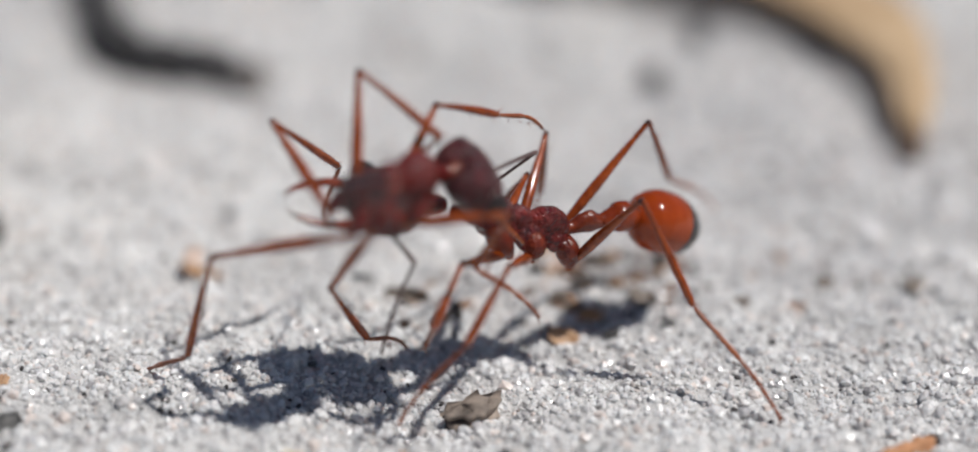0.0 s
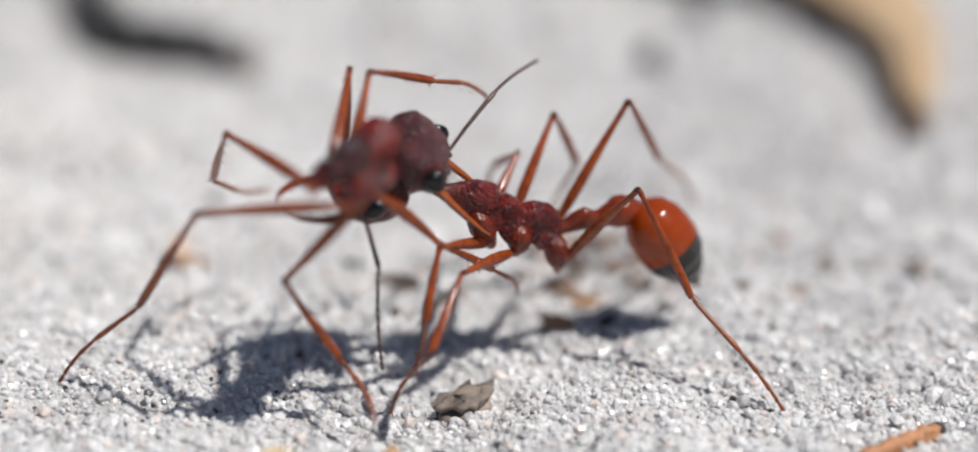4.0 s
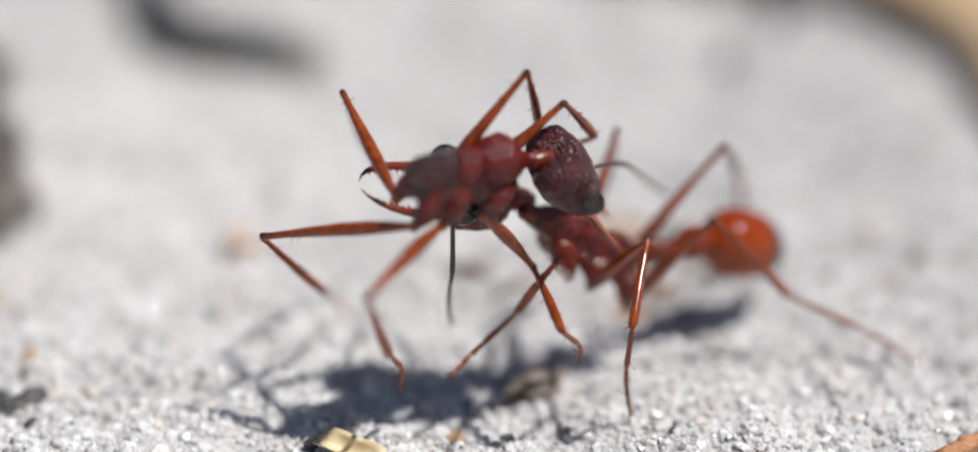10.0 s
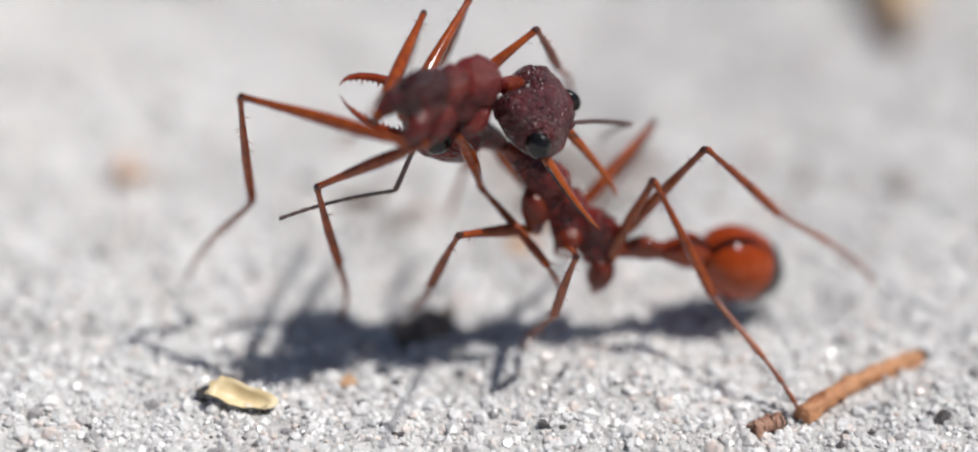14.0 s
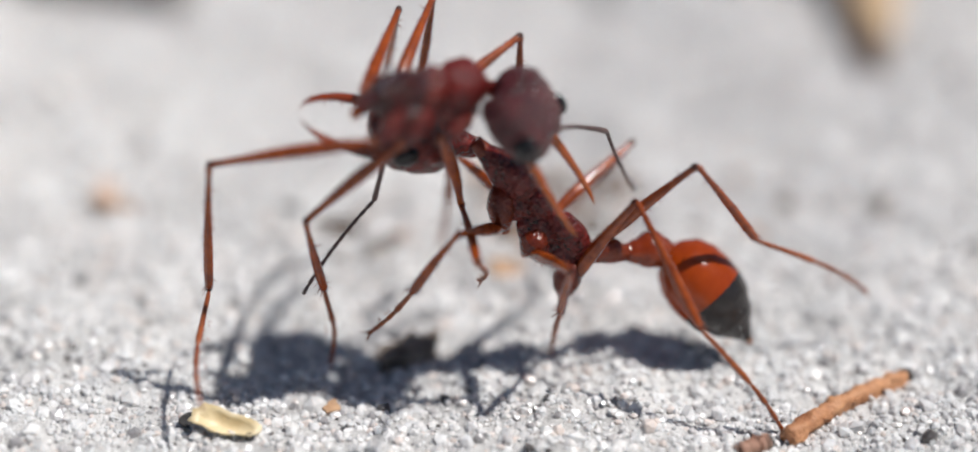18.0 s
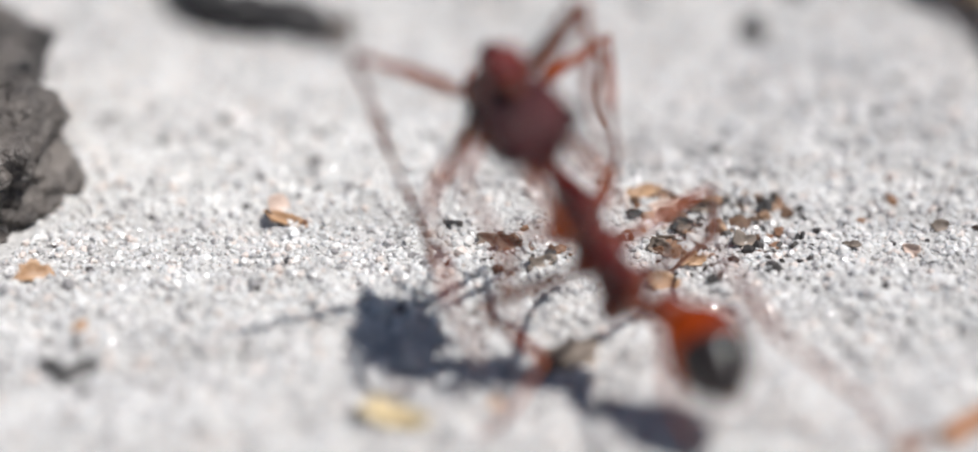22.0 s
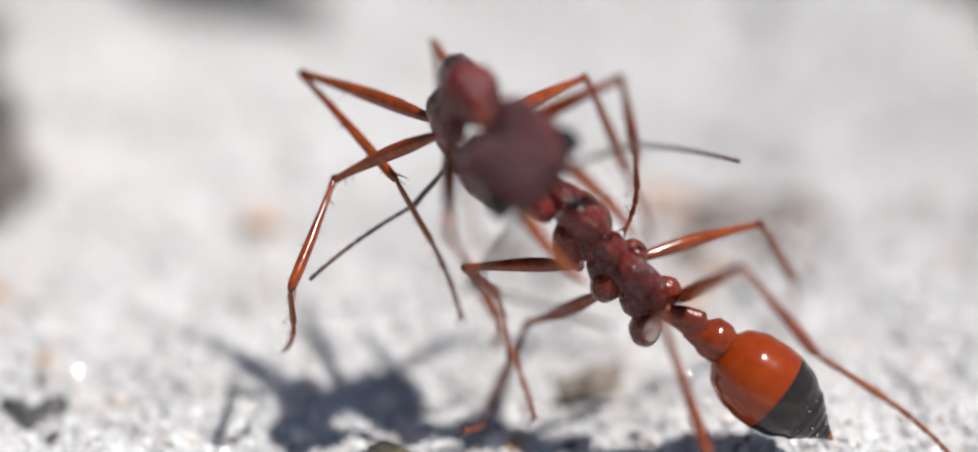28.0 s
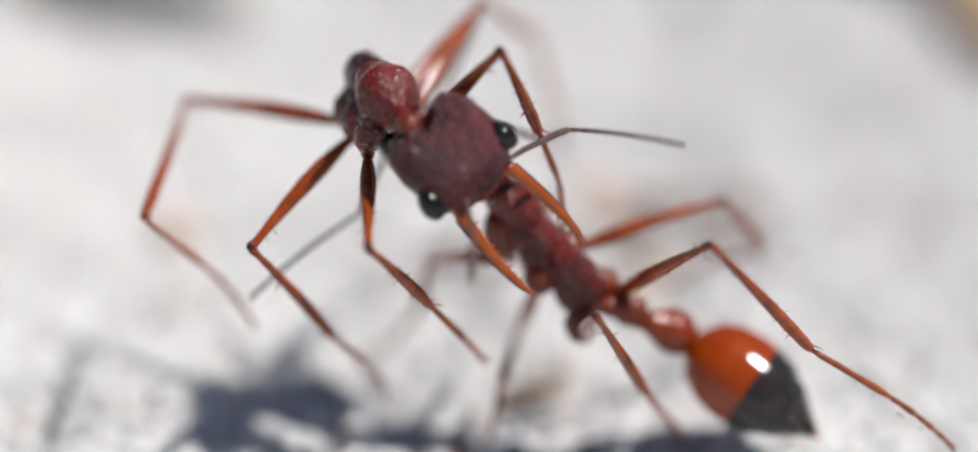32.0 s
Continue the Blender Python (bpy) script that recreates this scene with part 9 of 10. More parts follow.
    walk(torn["hind_left tarsus"], [
        (0, at(4.22, 6.34, -4.25, -129.8, 69.6, 57.7)), (1, at(4.22, 7.01, -4.23, -148.1, 55, 36.9)), (2, at(5.77, 5.09, -2.87, -132, 55.9, 57.1)),
        (3, at(5.84, 5.92, -4.21, -163, 56.3, 21.9)), (4, at(5.71, 7.18, -4.68, 169.5, 14, -7.3)), (6.5, at(2.38, 9.69, -4.78, -165.8, 40.7, 76.4)),
        (7, at(6.62, 4.98, -2.49, -161.2, 49.7, 83.2)), (8, at(4.33, 7.33, -3.91, -177.1, 55, 62.8)), (9, at(3.66, 7.07, -4.58, 165.5, 59.9, 41.6)),
        (10, at(2.65, 7.8, -4.77, 161.6, 44.8, 37.6)), (11, at(.93, 5.39, -1.92, 156.4, 49.4, 30.5)), (12, at(1.84, 7.03, -3.89, -163.9, 79.6, 78.3)),
        (13, at(5.56, 6.94, -4.1, -90, 77.3, 154.2)), (14, at(6.34, 6.1, -3.47, -135.5, 73.4, 107.5)), (16.5, at(4.83, 7.39, -5.78, -54.7, 73.8, -169.1)),
        (17, at(3.5, 7.36, -5.46, -57, 75.9, -171.4)), (18, at(5.28, 6.75, -4.27, 131.6, 81.5, 19.2)), (18.5, at(-1.4, 5.84, -5.12, -163.1, 80.7, 84.9)),
        (19, at(-7.2, 7.08, -2.94, -84.8, 71.3, 166.3)), (19.5, at(-7.1, 6.42, -4.86, 104.4, 49.7, 1.3)), (20, at(-6.77, 5.63, -6.53, 99.2, -1.2, -1.7)),
        (21, at(-6.48, 6.15, -4.73, 98.4, 6.6, -8.9)), (21.5, at(-3.45, 5.15, -2.47, 90.3, 79.4, -11.2)), (22, at(-.87, 4.2, -.83, -88.1, 44.3, 171.3)),
        (22.25, at(-.29, 3.37, -2.78, -91.2, 11.5, 157.3)), (22.5, at(.9, 2.83, -3.05, -91.2, .3, 153.7)), (23, at(.98, 3.88, -.28, -88, 26.4, 160.8)),
        (24, at(.52, 3.15, -.17, -88.2, 20.6, 160.2)), (25, at(.06, 2.46, -.41, -90.4, 29.3, 155.6)), (25.25, at(-.82, 4.98, -2.27, -81.5, 7.4, -152.9)),
        (25.5, at(-3.14, 6.6, -3.6, -86.4, -8.5, -111.9)), (25.75, at(-6.16, 6.84, -3.88, -92.5, -7, -62.4)), (26, at(-8.69, 5.66, -2.94, -74.2, 13.9, -6.6)),
        (26.5, at(-7.83, 2.77, -4.49, -74.1, 53.4, -1.9)), (27, at(-6.39, -.47, -5.08, 79.3, 63.4, 157.9)), (28, at(-7.05, .35, -4.98, 81.9, 61.1, 160.9)),
        (29, at(-8.39, 6.08, -3.65, 82.1, 40.8, 160.5)), (30, at(-7.38, 6.38, -.76, 82.6, 53.7, 160.8)), (30.5, at(-7.13, 1.73, -4.29, 84.7, 60.2, 163.2)),
        (31, at(-5.39, 6.49, -2.63, 76.4, 76.4, 154.4)), (32, at(-6.86, 7.34, -2.16, -86.2, 68.4, -9.5))])
    walk(whole["left scape"], [
        (0, at(9.1, -.52, -.69, 45.5, 20.6, 130.3)), (1, at(9.17, -.42, -1.83, 45, 30.2, 128.2)), (2, at(9.15, -.68, -1.86, 43.1, 27.7, 124.4)),
        (3, at(8.35, -.47, -2.83, 43.1, 34.3, 124)), (4, at(8.64, .65, -.95, 42.6, 32.1, 123.1)), (6.5, at(8.44, .99, -.64, 41.8, 33.4, 121.5)),
        (7, at(8.5, .57, -.77, 35.2, 20.5, 107.8)), (8, at(8.85, .78, -.48, 60.2, 48.3, 153.9)), (9, at(9, .3, -.46, 59.4, 51.6, 152.7)),
        (10, at(8.77, .2, -.53, 52.1, 52.9, 143.7)), (11, at(8.79, .1, -1.8, 42.2, 35.3, 128.3)), (12, at(8.84, .46, -1.11, 50.5, 48.9, 139.8)),
        (12.5, at(8.81, .29, -.9, 52.4, 54.2, 142.2)), (13, at(8.78, .11, -.68, 55.1, 59.4, 145.2)), (14, at(8.52, 1.19, -.65, 52, 57.8, 141.5)),
        (16.5, at(7.97, 1.87, -.52, 55.7, 52.7, 146)), (17, at(8.15, 1.07, -.66, 49.7, 54.4, 138.7)), (18, at(7.95, 1.8, -.93, 70.7, 55.6, 165.1)),
        (18.5, at(8.19, .67, -.12, 59.2, 32.4, 144.7)), (19, at(8.43, -.46, .7, 58.4, 7.3, 133.3)), (20, at(7.69, .15, -1.21, 59.7, 10.2, 143.3)),
        (21, at(7.94, .11, -1.53, 59.5, -1.5, 132.1)), (22, at(8.18, .08, -1.85, 61.5, -13.1, 120.8)), (23, at(6.86, .52, -1.99, 67.8, -24.6, 103.6)),
        (24, at(8.54, .1, -1.23, 70.4, 4.7, 106.4)), (25, at(8.22, -.02, -1.04, 68.5, 15.9, 98.1)), (26, at(7.91, -.55, -1.25, 70.2, 19.1, 103.8)),
        (27, at(7.62, -.23, -1.67, 68.3, 27.1, 99.1)), (28, at(7.34, .08, -2.09, 66.3, 36.2, 95.3)), (29, at(7.05, .4, -2.51, 63.2, 45.1, 90.4)),
        (30, at(7.41, -.09, -1.63, 71.4, 14.4, 107.8)), (30.5, at(7.35, -.07, -1.58, 70.5, 15.6, 104.5)), (31, at(7.29, -.05, -1.53, 69.5, 16.7, 101.1)),
        (32, at(7.4, .11, -1.82, 72.4, 15.6, 112.7))])
    walk(whole["left flagellum"], [
        (0, at(7.34, 1.55, -1.71, 87.3, 85.7, 39.2)), (1, at(7.62, 1.55, -3.29, -147, 80.1, 164.5)), (2, at(7.7, 1.44, -3.21, 170.5, 69.5, 121.7)),
        (3, at(7.01, 1.52, -4.47, 158, 58, 108.6)), (4, at(7.3, 2.7, -2.49, -178.9, 62.3, 135.4)), (6.5, at(7.17, 3.05, -2.24, -129.3, 59.4, -166.4)),
        (7, at(7.66, 3.16, -1.79, -112.6, 47.5, -145)), (8, at(7.12, 1.62, -2.65, -102.1, 51, -131.2)), (9, at(7.4, 1.13, -2.73, -103.1, 55.4, -132.5)),
        (10, at(7.36, 1.24, -2.84, -108.4, 39.4, -141.2)), (11, at(7.32, 1.96, -3.47, -121.3, 53, -157.9)), (12, at(7.39, 1.69, -3.29, -145.2, 68.1, 174.9)),
        (12.5, at(7.47, 1.33, -3.25, 29.1, 72, -16.8)), (13, at(7.57, .95, -3.18, 40.7, 33, -11.5)), (14, at(7.31, 2.15, -3.11, 63.4, 42.8, 30.2)),
        (16.5, at(6.51, 2.85, -2.83, 89.2, 44.3, 68.7)), (17, at(6.88, 2.19, -3.02, 78.9, 59.6, 56.8)), (18, at(6.37, 2.22, -3.33, 108.4, 49, 94.6)),
        (18.5, at(6.42, 1.93, -1.5, 119.9, 45.7, 110.1)), (19, at(6.46, 1.63, .33, 129.2, 40.5, 123.4)), (20, at(5.4, 1.85, -1.72, 123.7, 52.2, 116.7)),
        (21, at(6.07, 2.17, -1.46, 116.9, 49.1, 107.8)), (22, at(6.73, 2.5, -1.19, 111.4, 45.4, 100)), (23, at(6.24, 3.08, -.78, 80.1, 49, 58.5)),
        (24, at(7.72, 2.87, -1.47, 90.7, 45.3, 73.4)), (25, at(7.83, 2.74, -1.83, 89.2, 31.3, 70.5)), (26, at(7.26, 2.11, -2.2, 89.6, 16.3, 71.9)),
        (27, at(7.23, 2.25, -2.95, 90.1, 15.8, 73.6)), (28, at(7.13, 2.35, -3.76, 90.3, 14.1, 74.7)), (29, at(7.04, 2.45, -4.56, 90.6, 12.5, 75.7)),
        (30, at(6.55, 2.59, -2.35, 91.2, 15.6, 78.1)), (30.5, at(6.65, 2.63, -2.35, 90.2, 13.3, 73.7)), (31, at(6.76, 2.67, -2.36, 89.4, 10.9, 69.4)),
        (32, at(6.32, 2.69, -2.6, 91.4, 14.3, 77.7))])
    walk(whole["right scape"], [
        (0, at(9.12, -1.47, -.39, -21.5, 23.4, -126.2)), (1, at(9.3, -1.38, -1.59, -21.2, 21.8, -125.4)), (2, at(9.3, -1.64, -1.63, -21.7, 20.4, -126.8)),
        (3, at(8.54, -1.43, -2.66, -22.2, 15.5, -128.2)), (4, at(9.08, -.25, -.92, -19.2, 27.4, -117.6)), (6.5, at(8.79, .05, -.57, -20.6, 25.8, -120.5)),
        (7, at(8.74, -.39, -.63, -23.3, 17.3, -126.9)), (8, at(9, -.19, -.25, -21.5, 20.6, -121.1)), (9, at(9.15, -.66, -.22, -23.4, 20, -126.8)),
        (10, at(8.89, -.75, -.26, -23.5, 14, -126.8)), (11, at(8.94, -.86, -1.55, -23.9, 13.2, -128.5)), (12, at(8.97, -.49, -.83, -24.4, 13, -130.4)),
        (13, at(8.9, -.84, -.4, -21.6, 26, -119.3)), (14, at(8.96, .29, -.69, -17.6, 34.9, -110.3)), (16.5, at(8.52, 1.04, -.63, -14.8, 39.4, -105.4)),
        (17, at(8.53, .15, -.64, -20.1, 30.2, -113.7)), (18, at(8.49, .96, -1.06, -15.8, 40.6, -105.3)), (18.5, at(8.32, -.23, -.21, -18.4, 54, -108.4)),
        (19, at(8.16, -1.42, .64, -24, 67.3, -114.6)), (20, at(7.38, -.8, -1.19, -5, 70.6, -94.1)), (21, at(7.61, -.82, -1.46, -13.3, 70.9, -103)),
        (22, at(7.83, -.85, -1.74, -21.8, 70.8, -112)), (23, at(6.5, -.41, -1.87, -8.5, 67.6, -97.9)), (23.5, at(7.37, -.63, -1.53, -50.4, 26.7, -140)),
        (24, at(8.23, -.85, -1.18, -57.8, -18.8, -155.7)), (24.5, at(8.07, -.91, -1.09, -61.4, 23.1, -143)), (25, at(7.9, -.97, -1, -44.7, 62.9, -116)),
        (25.5, at(7.7, -1.21, -1.08, -66.4, 22.8, -142.3)), (26, at(7.49, -1.44, -1.15, -68.6, -19.3, -154.7)),
        (27, at(7.21, -1.13, -1.59, -69.4, 10.9, -142.6)), (28, at(6.93, -.82, -2.03, -65.5, 35.7, -132.6)), (29, at(6.65, -.51, -2.47, -68.1, 11, -135)),
        (30, at(7.04, -1.02, -1.65, -66.4, -16.1, -150.1)), (30.5, at(6.98, -1, -1.59, -69.3, -18.8, -140)), (31, at(6.93, -.99, -1.54, -67.3, -18.5, -146.2)),
        (32, at(7.08, -.84, -1.85, -63.2, -30.4, -155.3))])
    walk(whole["right flagellum"], [
        (0, at(7.28, -3.99, -1.74, -29.4, 25.9, -125.3)), (1, at(7.47, -3.95, -2.85, -29.7, 23.5, -125.9)), (2, at(7.39, -4.19, -2.82, -29.6, 23.2, -125.8)),
        (3, at(6.51, -4, -3.57, -31.3, 17.2, -130)), (4, at(7.68, -2.93, -2.49, -26.7, 30.6, -116.6)), (6.5, at(7.23, -2.58, -2.05, -28.4, 25.7, -120)),
        (7, at(6.79, -2.98, -1.64, -30.7, 20.8, -125.5)), (8, at(7.36, -2.91, -1.45, -30.2, 22.8, -124.1)), (9, at(7.24, -3.22, -1.39, -30.4, 22.2, -124.6)),
        (10, at(6.91, -3.4, -1.09, -31.6, 16.4, -127.7)), (11, at(6.88, -3.45, -2.32, -31.4, 16.1, -127.2)), (12, at(6.82, -3.01, -1.6, -31.9, 15.5, -129.2)),
        (13, at(7.4, -3.5, -1.89, -29.3, 25.1, -120.3)), (14, at(7.99, -2.32, -2.64, -25.3, 36.9, -111.2)), (16.5, at(7.82, -1.49, -2.79, -21.8, 41.1, -105.5)),
        (17, at(7.35, -2.54, -2.35, -27.5, 31.5, -114.2)), (18, at(7.81, -1.53, -3.27, -23.3, 42.6, -106.1)),
        (18.5, at(7.71, -2.07, -2.88, -25.6, 55.2, -108.6)), (19, at(7.62, -2.61, -2.5, -30.2, 67.7, -113.4)), (20, at(7.3, -1.93, -4.39, -14.3, 72.8, -96.4)),
        (21, at(7.36, -1.91, -4.67, -20.3, 72.1, -102.7)), (22, at(7.41, -1.89, -4.95, -25.8, 71.2, -108.4)), (23, at(6.32, -1.69, -5.01, -24.6, 69.7, -107.2)),
        (23.5, at(5.04, -2.58, -3.05, -61.3, 45.7, -148.6)), (24, at(5.3, -2.17, -.08, -69.1, 4, -157.2)), (24.5, at(5.57, -2.79, -2.42, -65.3, 41.4, -144.5)),
        (25, at(7.22, -2.36, -4.03, -38.3, 64.4, -112.2)), (25.5, at(5.22, -3.12, -2.39, -50.7, 41.1, -124.7)), (26, at(4.59, -2.81, -.03, -59.5, 6.8, -138.2)),
        (27, at(5.05, -2.74, -2.01, -59.8, 33.6, -133)), (28, at(5.51, -2.43, -3.69, -55.5, 53.6, -125.4)), (29, at(4.29, -2.87, -3.12, -68.6, 3.5, -137)),
        (30, at(4.21, -2.65, -.71, -68.8, 11.3, -137.4)), (30.5, at(4.53, -3.06, -.5, -61.4, 57.6, -120.6)), (31, at(4.25, -2.78, -.46, -73.6, 12, -136.6)),
        (32, at(4.42, -2.07, -.13, -48.2, 50.7, -99.8))])
    walk(torn["left scape"], [
        (0, at(6.7, .4, -1, 17.5, 3, 13.5)), (1, at(6.65, .34, -1, 18.2, 13.7, 22.1)), (2, at(6.65, .16, -.9, 11.6, -4.8, -3.8)),
        (3, at(6.68, -.62, -.7, 12.4, -8.2, -39.5)), (4, at(6.49, -1.52, -.42, 10.8, -51.1, -17.4)), (6.5, at(6.88, -.53, -.2, -22.2, -19, 21.3)),
        (7, at(6.88, -.39, -.53, -27.8, 27.6, 11.5)), (8, at(6.86, .13, -.88, -32.1, -4.9, 11.2)), (9, at(6.75, -.09, -1.17, -30.3, 1.2, 41.6)),
        (10, at(6.79, .24, -1.11, -32.2, 19.1, 22.8)), (11, at(6.69, -.05, -.91, -31.1, 7, 28.4)), (12, at(6.71, .46, -1.12, -32, 11.2, 20.8)),
        (13, at(6.12, -1.7, -.08, -31, 9, 26.1)), (14, at(6.42, -1.59, -.75, -31.4, 3.5, -5.3)), (16.5, at(6.5, -.95, -1.4, -23.9, 14.9, 28.6)),
        (17, at(6.31, -.51, -1.77, -27.3, 2.7, 10.1)), (18, at(5.68, -2, -.28, -27.8, 14.8, 10.5)), (18.5, at(5.13, -.06, -1.14, -8.6, 22.7, 58)),
        (19, at(4.58, 1.88, -1.99, 10.6, 16.7, 106.1)), (20, at(5.36, 1.76, -1.28, 10.4, 11.2, 105.1)), (21, at(5.14, 1.52, -1.71, 9.1, 14, 98.7)),
        (22, at(4.92, 1.27, -2.15, 7.5, 16.7, 92.2)), (23, at(5.81, 1.34, -1.82, 13.8, 13.7, 117.1)), (24, at(4.86, 1.74, -1.96, 10.3, 43.8, 100.1)),
        (25, at(4.48, 1.85, -1.88, -10.5, 33.7, 70.6)), (26, at(5.04, 2.01, -1.93, 18.8, -11.5, 113.5)), (27, at(5.25, 1.93, -1.83, 18.4, -5.7, 116)),
        (28, at(5.47, 1.84, -1.72, 18.3, .2, 118.4)), (29, at(5.68, 1.76, -1.62, 18.4, 6, 120.8)), (30, at(5.91, 1.67, -1.48, 18.5, -1.6, 119.8)),
        (30.5, at(5.82, 1.73, -1.5, 18.4, 1, 109.2)), (31, at(5.73, 1.78, -1.51, 17.9, 3.5, 98.6)), (32, at(5.58, 1.92, -1.54, 18, -.5, 119.4))])
    walk(torn["left flagellum"], [
        (0, at(9.71, 1.12, -1.16, -66.4, 55.8, 129.6)), (1, at(9.44, 1.48, -1.73, -70.3, 58.6, 125)), (2, at(9.74, -.05, -.64, -92.2, 46.9, 95.4)),
        (3, at(9.05, -2.57, -.26, -103.3, 14.2, 57.4)), (4, at(8.34, -2.1, 2, -96.8, -11, 4.5)), (6.5, at(9.61, .53, .81, -62.4, 36.5, 51.3)),
        (7, at(9.57, .16, -1.97, -81.6, 40.9, 19.8)), (8, at(9.89, .73, -.61, -79, 14.2, 32.4)), (9, at(9.07, 1.97, -1.23, -71.1, 17.9, 55)),
        (10, at(9.49, 1.38, -2.13, -91, 39.8, 24.5)), (11, at(9.39, 1.41, -1.29, -92.9, 30.6, 20.7)), (12, at(9.55, 1.54, -1.72, -72.8, 47.5, 47)),
        (13, at(8.87, -.35, -.56, -67.9, 40.4, 54.6)), (14, at(9.5, -1.88, -.94, -66.6, 36.6, 56.8)), (16.5, at(9.13, .49, -2.2, -133, 49.4, -19)),
        (17, at(9.36, .03, -1.91, -113.1, 55, 6.6)), (18, at(8.63, -1.45, -1.07, -109.2, 50, 11.6)), (18.5, at(6.19, 1.64, -1.98, -47.1, 57, 79.9)),
        (19, at(3.76, 4.73, -2.88, -8.5, 31.9, 124.6)), (20, at(4.56, 4.7, -1.88, -8.3, 40.6, 125)), (21, at(4.68, 4.46, -2.46, 1.5, 38.2, 140)),
        (22, at(4.81, 4.23, -3.04, 9.9, 34.1, 153.7)), (23, at(4.43, 4.02, -2.56, 12.9, 43.3, 158.7)), (24, at(4.47, 3.94, -4.11, 5.8, 32.7, 148.3)),
        (25, at(5.34, 4.28, -3.6, 9, 58.7, 152.5)), (26, at(3.83, 4.8, -1.31, -49.5, 2.2, 95.2)), (27, at(3.92, 4.67, -1.52, -47.6, 9.2, 108.1)),
        (28, at(4.01, 4.54, -1.73, -44, 15.8, 121.5)), (29, at(4.1, 4.41, -1.94, -38.9, 21.5, 135.8)), (30, at(4.37, 4.36, -1.39, -32.8, 32.3, 149.6)),
        (30.5, at(4.81, 4.6, -1.54, -27.8, 43.9, 158.7)), (31, at(5.26, 4.84, -1.7, -18.4, 54.5, 171.9)), (32, at(4.06, 4.62, -1.51, -57, 18.7, 108))])
    walk(torn["right scape"], [
        (0, at(6.52, -.57, -1.16, 2.9, -35.2, -132.6)), (1, at(6.48, -.63, -1.16, 4.7, -34.6, -135.7)), (2, at(6.35, -.78, -1.09, 6.6, -33.4, -139.1)),
        (3, at(6.12, -1.4, -.97, 13.8, -26.1, -152.4)), (4, at(5.68, -1.93, -.84, 17.4, -18.2, -160.7)), (6.5, at(6.39, -1.37, -.46, 12, -22.5, -145.1)),
        (7, at(6.51, -1.29, -.76, 11.3, -26.9, -143.2)), (8, at(6.66, -.84, -1.06, 10.4, -31.9, -141.2)), (9, at(6.38, -1.01, -1.32, 4.8, -34, -130.7)),
        (10, at(6.58, -.73, -1.24, 4, -35, -129.3)), (11, at(6.55, -1.04, -1.03, 2.3, -33.3, -126.4)), (12, at(6.68, -.54, -1.22, -7.4, -6, -110.1)),
        (13, at(5.55, -2.48, -.34, -3.5, -22.8, -140.3)), (14, at(5.58, -2.06, -1.02, -2.2, -26.4, -143.5)),
        (16.5, at(5.67, -1.49, -1.48, -22.8, -13.9, -88.1)), (17, at(5.68, -1.28, -1.79, -21.9, -18.6, -91.7)),
        (18, at(4.93, -2.64, -.45, -4.2, -28.5, -134.5)), (18.5, at(4.77, -.8, -1.48, -110.5, -77.3, -9.7)), (19, at(4.62, 1.03, -2.51, -125.7, -12.3, 38)),
        (20, at(5.69, .96, -1.77, -128.1, -33.8, 47.1)), (21, at(5.3, .66, -2.17, -116.9, -18.2, 9.3)), (22, at(4.91, .36, -2.57, -118.1, 3.5, -21.4)),
        (23, at(5.81, .43, -2.25, -139.1, 2.7, -79.7)), (24, at(5.09, .96, -2.54, -134.8, 32.6, -78.9)), (25, at(4.7, 1.1, -2.51, -135.6, 29.1, -80.6)),
        (26, at(5.23, 1.2, -2.47, -109.7, 65.2, -55.6)), (27, at(5.42, 1.12, -2.38, -128.3, 58.8, -76.7)), (28, at(5.61, 1.04, -2.29, -139.3, 50.2, -90.3)),
        (29, at(5.8, .96, -2.2, -145.8, 40.4, -99.5)), (30, at(5.96, .85, -2.04, -147.4, 27.7, -103.1)), (30.5, at(5.92, .9, -2.04, -139, 33.7, -84.4)),
        (31, at(5.88, .94, -2.03, -128.2, 36.5, -63.8)), (32, at(5.68, 1.07, -2.05, -112.6, 22.4, -16.5))])
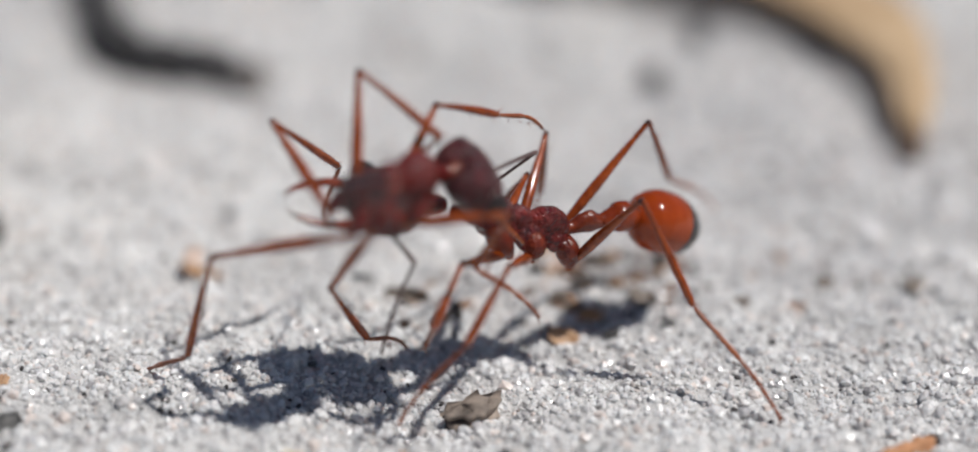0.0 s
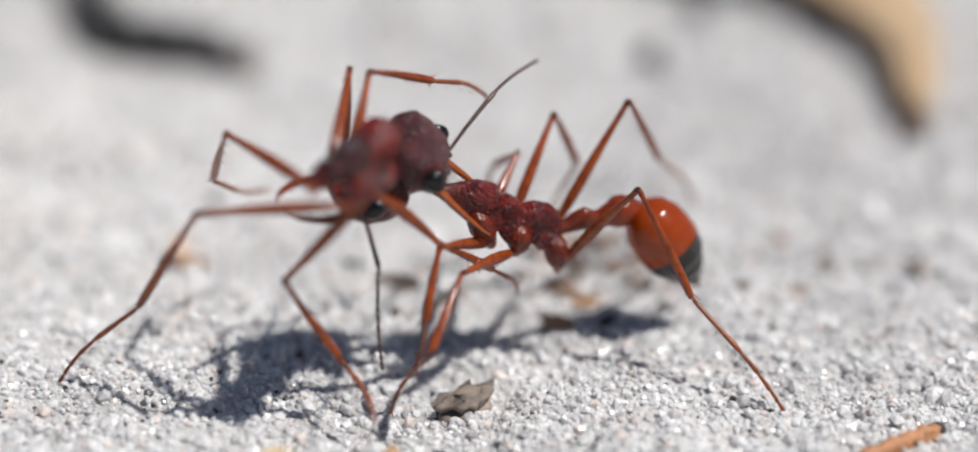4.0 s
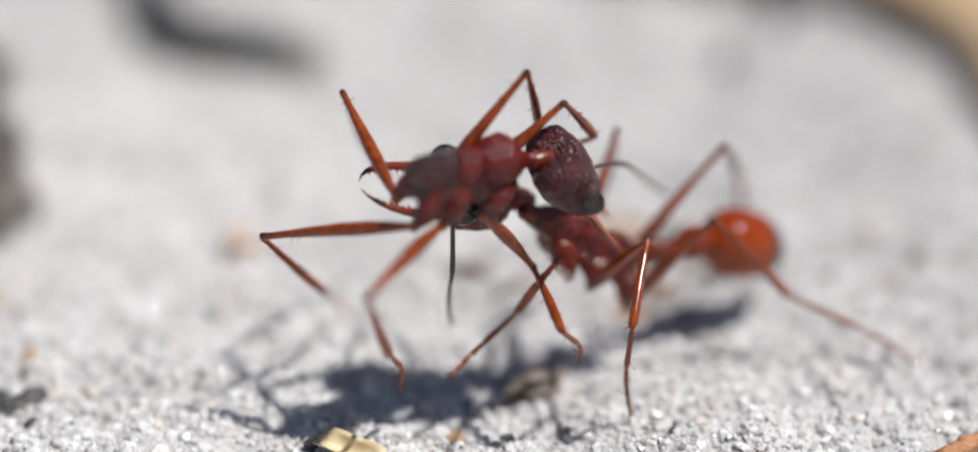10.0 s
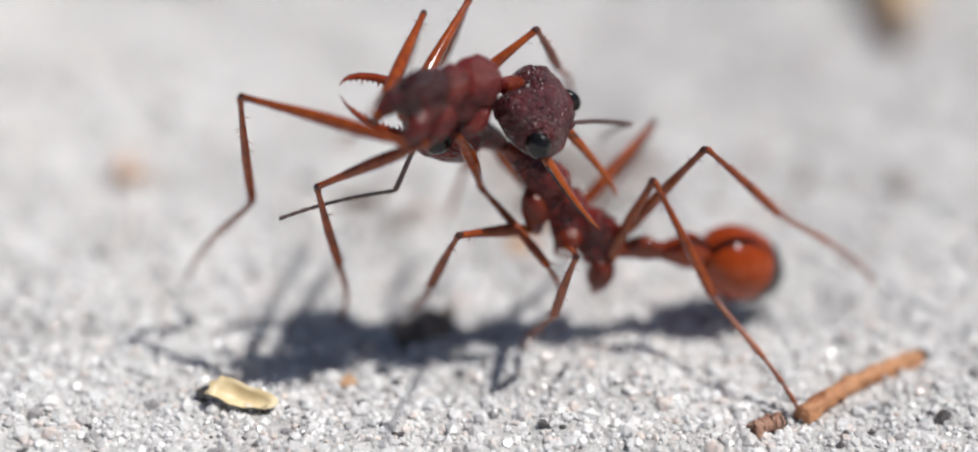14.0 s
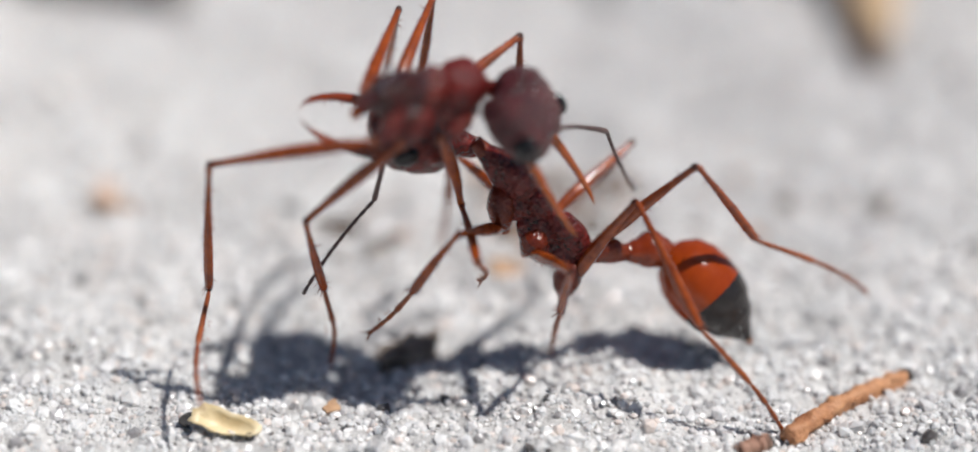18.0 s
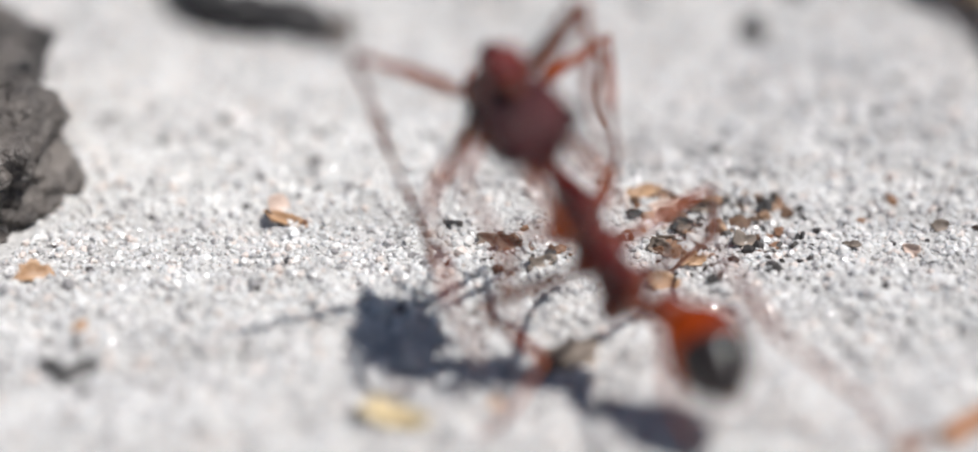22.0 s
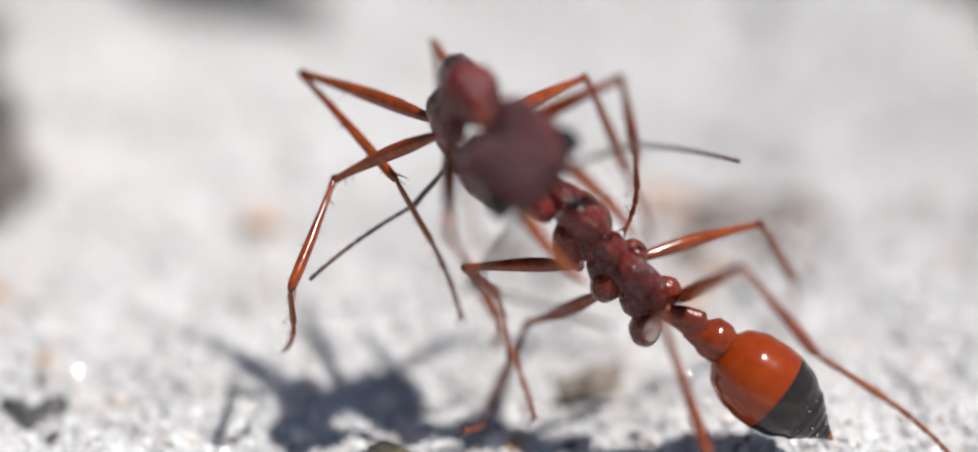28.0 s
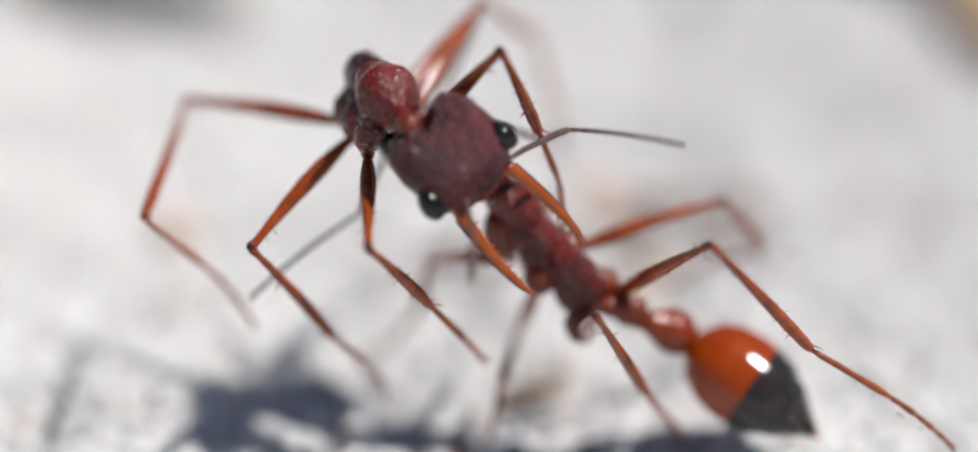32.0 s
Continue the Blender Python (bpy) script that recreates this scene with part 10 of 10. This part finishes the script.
    walk(torn["right flagellum"], [
        (0, at(4.75, -2.49, .69, 13.1, -33.5, -134.3)), (1, at(4.59, -2.47, .66, 13.7, -33.9, -135.3)), (2, at(4.33, -2.53, .67, 16.5, -31.1, -140.5)),
        (3, at(3.57, -2.74, .44, 22.6, -25.5, -152.9)), (4, at(2.81, -2.94, .16, 26.9, -15.8, -163.4)), (6.5, at(3.97, -3.06, .77, 21.3, -24.4, -146.7)),
        (7, at(4.23, -2.99, .69, 20.6, -26, -145)), (8, at(4.54, -2.54, .64, 16.9, -27.9, -136.9)), (9, at(4.65, -3.02, .47, 15.9, -33.1, -134.8)),
        (10, at(4.92, -2.76, .6, 13.3, -33.3, -130.1)), (11, at(4.97, -3.19, .73, 12.1, -31.9, -127.9)), (12, at(5.59, -3.52, -.88, 5.6, 7.3, -113.4)),
        (13, at(3.28, -4.36, .9, 2.3, -22.4, -138.6)), (14, at(3.27, -3.76, .4, 4.6, -24.6, -144.6)), (16.5, at(5.77, -4.59, -.71, -7.2, -24.1, -116.4)),
        (17, at(5.59, -4.32, -.77, 1.3, -44.8, -136.5)), (18, at(2.96, -4.65, 1.07, .9, -32, -136)), (18.5, at(5.02, -.85, -.38, -37.5, -49.1, -60.1)),
        (19, at(7.08, 2.95, -1.83, -62, -16.3, -1.2)), (20, at(7.49, 2.9, .01, -67.6, -15.3, 33.1)), (21, at(7.69, 1.04, -1.38, -68.4, 1, 39.8)),
        (22, at(7.88, -.81, -2.76, -67.3, 17.3, 46.5)), (23, at(6.39, -2.71, -2.4, -70.2, 10.9, 28.8)), (24, at(5.61, -1.69, -4.26, -70.7, 2.5, 14.3)),
        (25, at(5.16, -1.66, -4.06, -71.6, 30.6, 17)), (26, at(5.99, .09, -5.38, -78, -42.9, 7)), (27, at(5.79, -.42, -5.01, -89.1, -15.5, 45.5)),
        (28, at(5.6, -.93, -4.64, -80.4, 16.6, 74)), (29, at(5.4, -1.44, -4.27, -52, 43.5, 113.4)), (30, at(5.32, -1.91, -3.53, -27.8, 59.1, 143.7)),
        (30.5, at(6.17, -1.64, -3.73, -14, 71.4, 159.7)), (31, at(7.01, -1.37, -3.94, 32.2, 79.1, -152)), (32, at(8.52, .23, -3.27, -24.2, 8.4, 167.5))])
    walk(focus_point, [
        (0, at(0, -12.79, 5.95)), (1, at(1.3, -9.57, 4.36)), (2, at(.33, -8.36, 4.27)), (3, at(2.41, -12.61, 6.73)), (4, at(.38, -14.48, 6.13)),
        (6.5, at(-1.53, -13.99, 5.04)), (7, at(-2.75, -17.33, 6.8)), (8, at(-2.51, -19.27, 7.34)), (9, at(-.82, -19.15, 7.55)), (10, at(-2.01, -19.33, 7.27)),
        (11, at(-1.53, -18.08, 5.93)), (12, at(-.99, -20.53, 9.09)), (13, at(.34, -20.99, 7.43)), (14, at(1.72, -20.7, 6.11)), (16.5, at(1.73, -20.24, 6.87)),
        (17, at(2.11, -20.68, 7.3)), (18, at(2.31, -18.7, 5.93)), (19, at(1.09, -19.92, 5.86)), (20, at(-1.47, -15.31, 1.08)), (21, at(-2.49, -9.35, -.21)),
        (22, at(-3.98, -8.05, 1.01)), (23, at(-2.68, -19.19, 6.06)), (24, at(-2.94, -22.05, 7.3)), (25, at(-1.8, -22.71, 5.95)), (26, at(-2.57, -22.42, 7.22)),
        (29, at(-2.77, -19.71, 5.04)), (30, at(-1.37, -18.28, 5.49)), (31, at(-1.75, -23.47, 9.25)), (32, at(-2.28, -22.49, 8.53))])

motions()
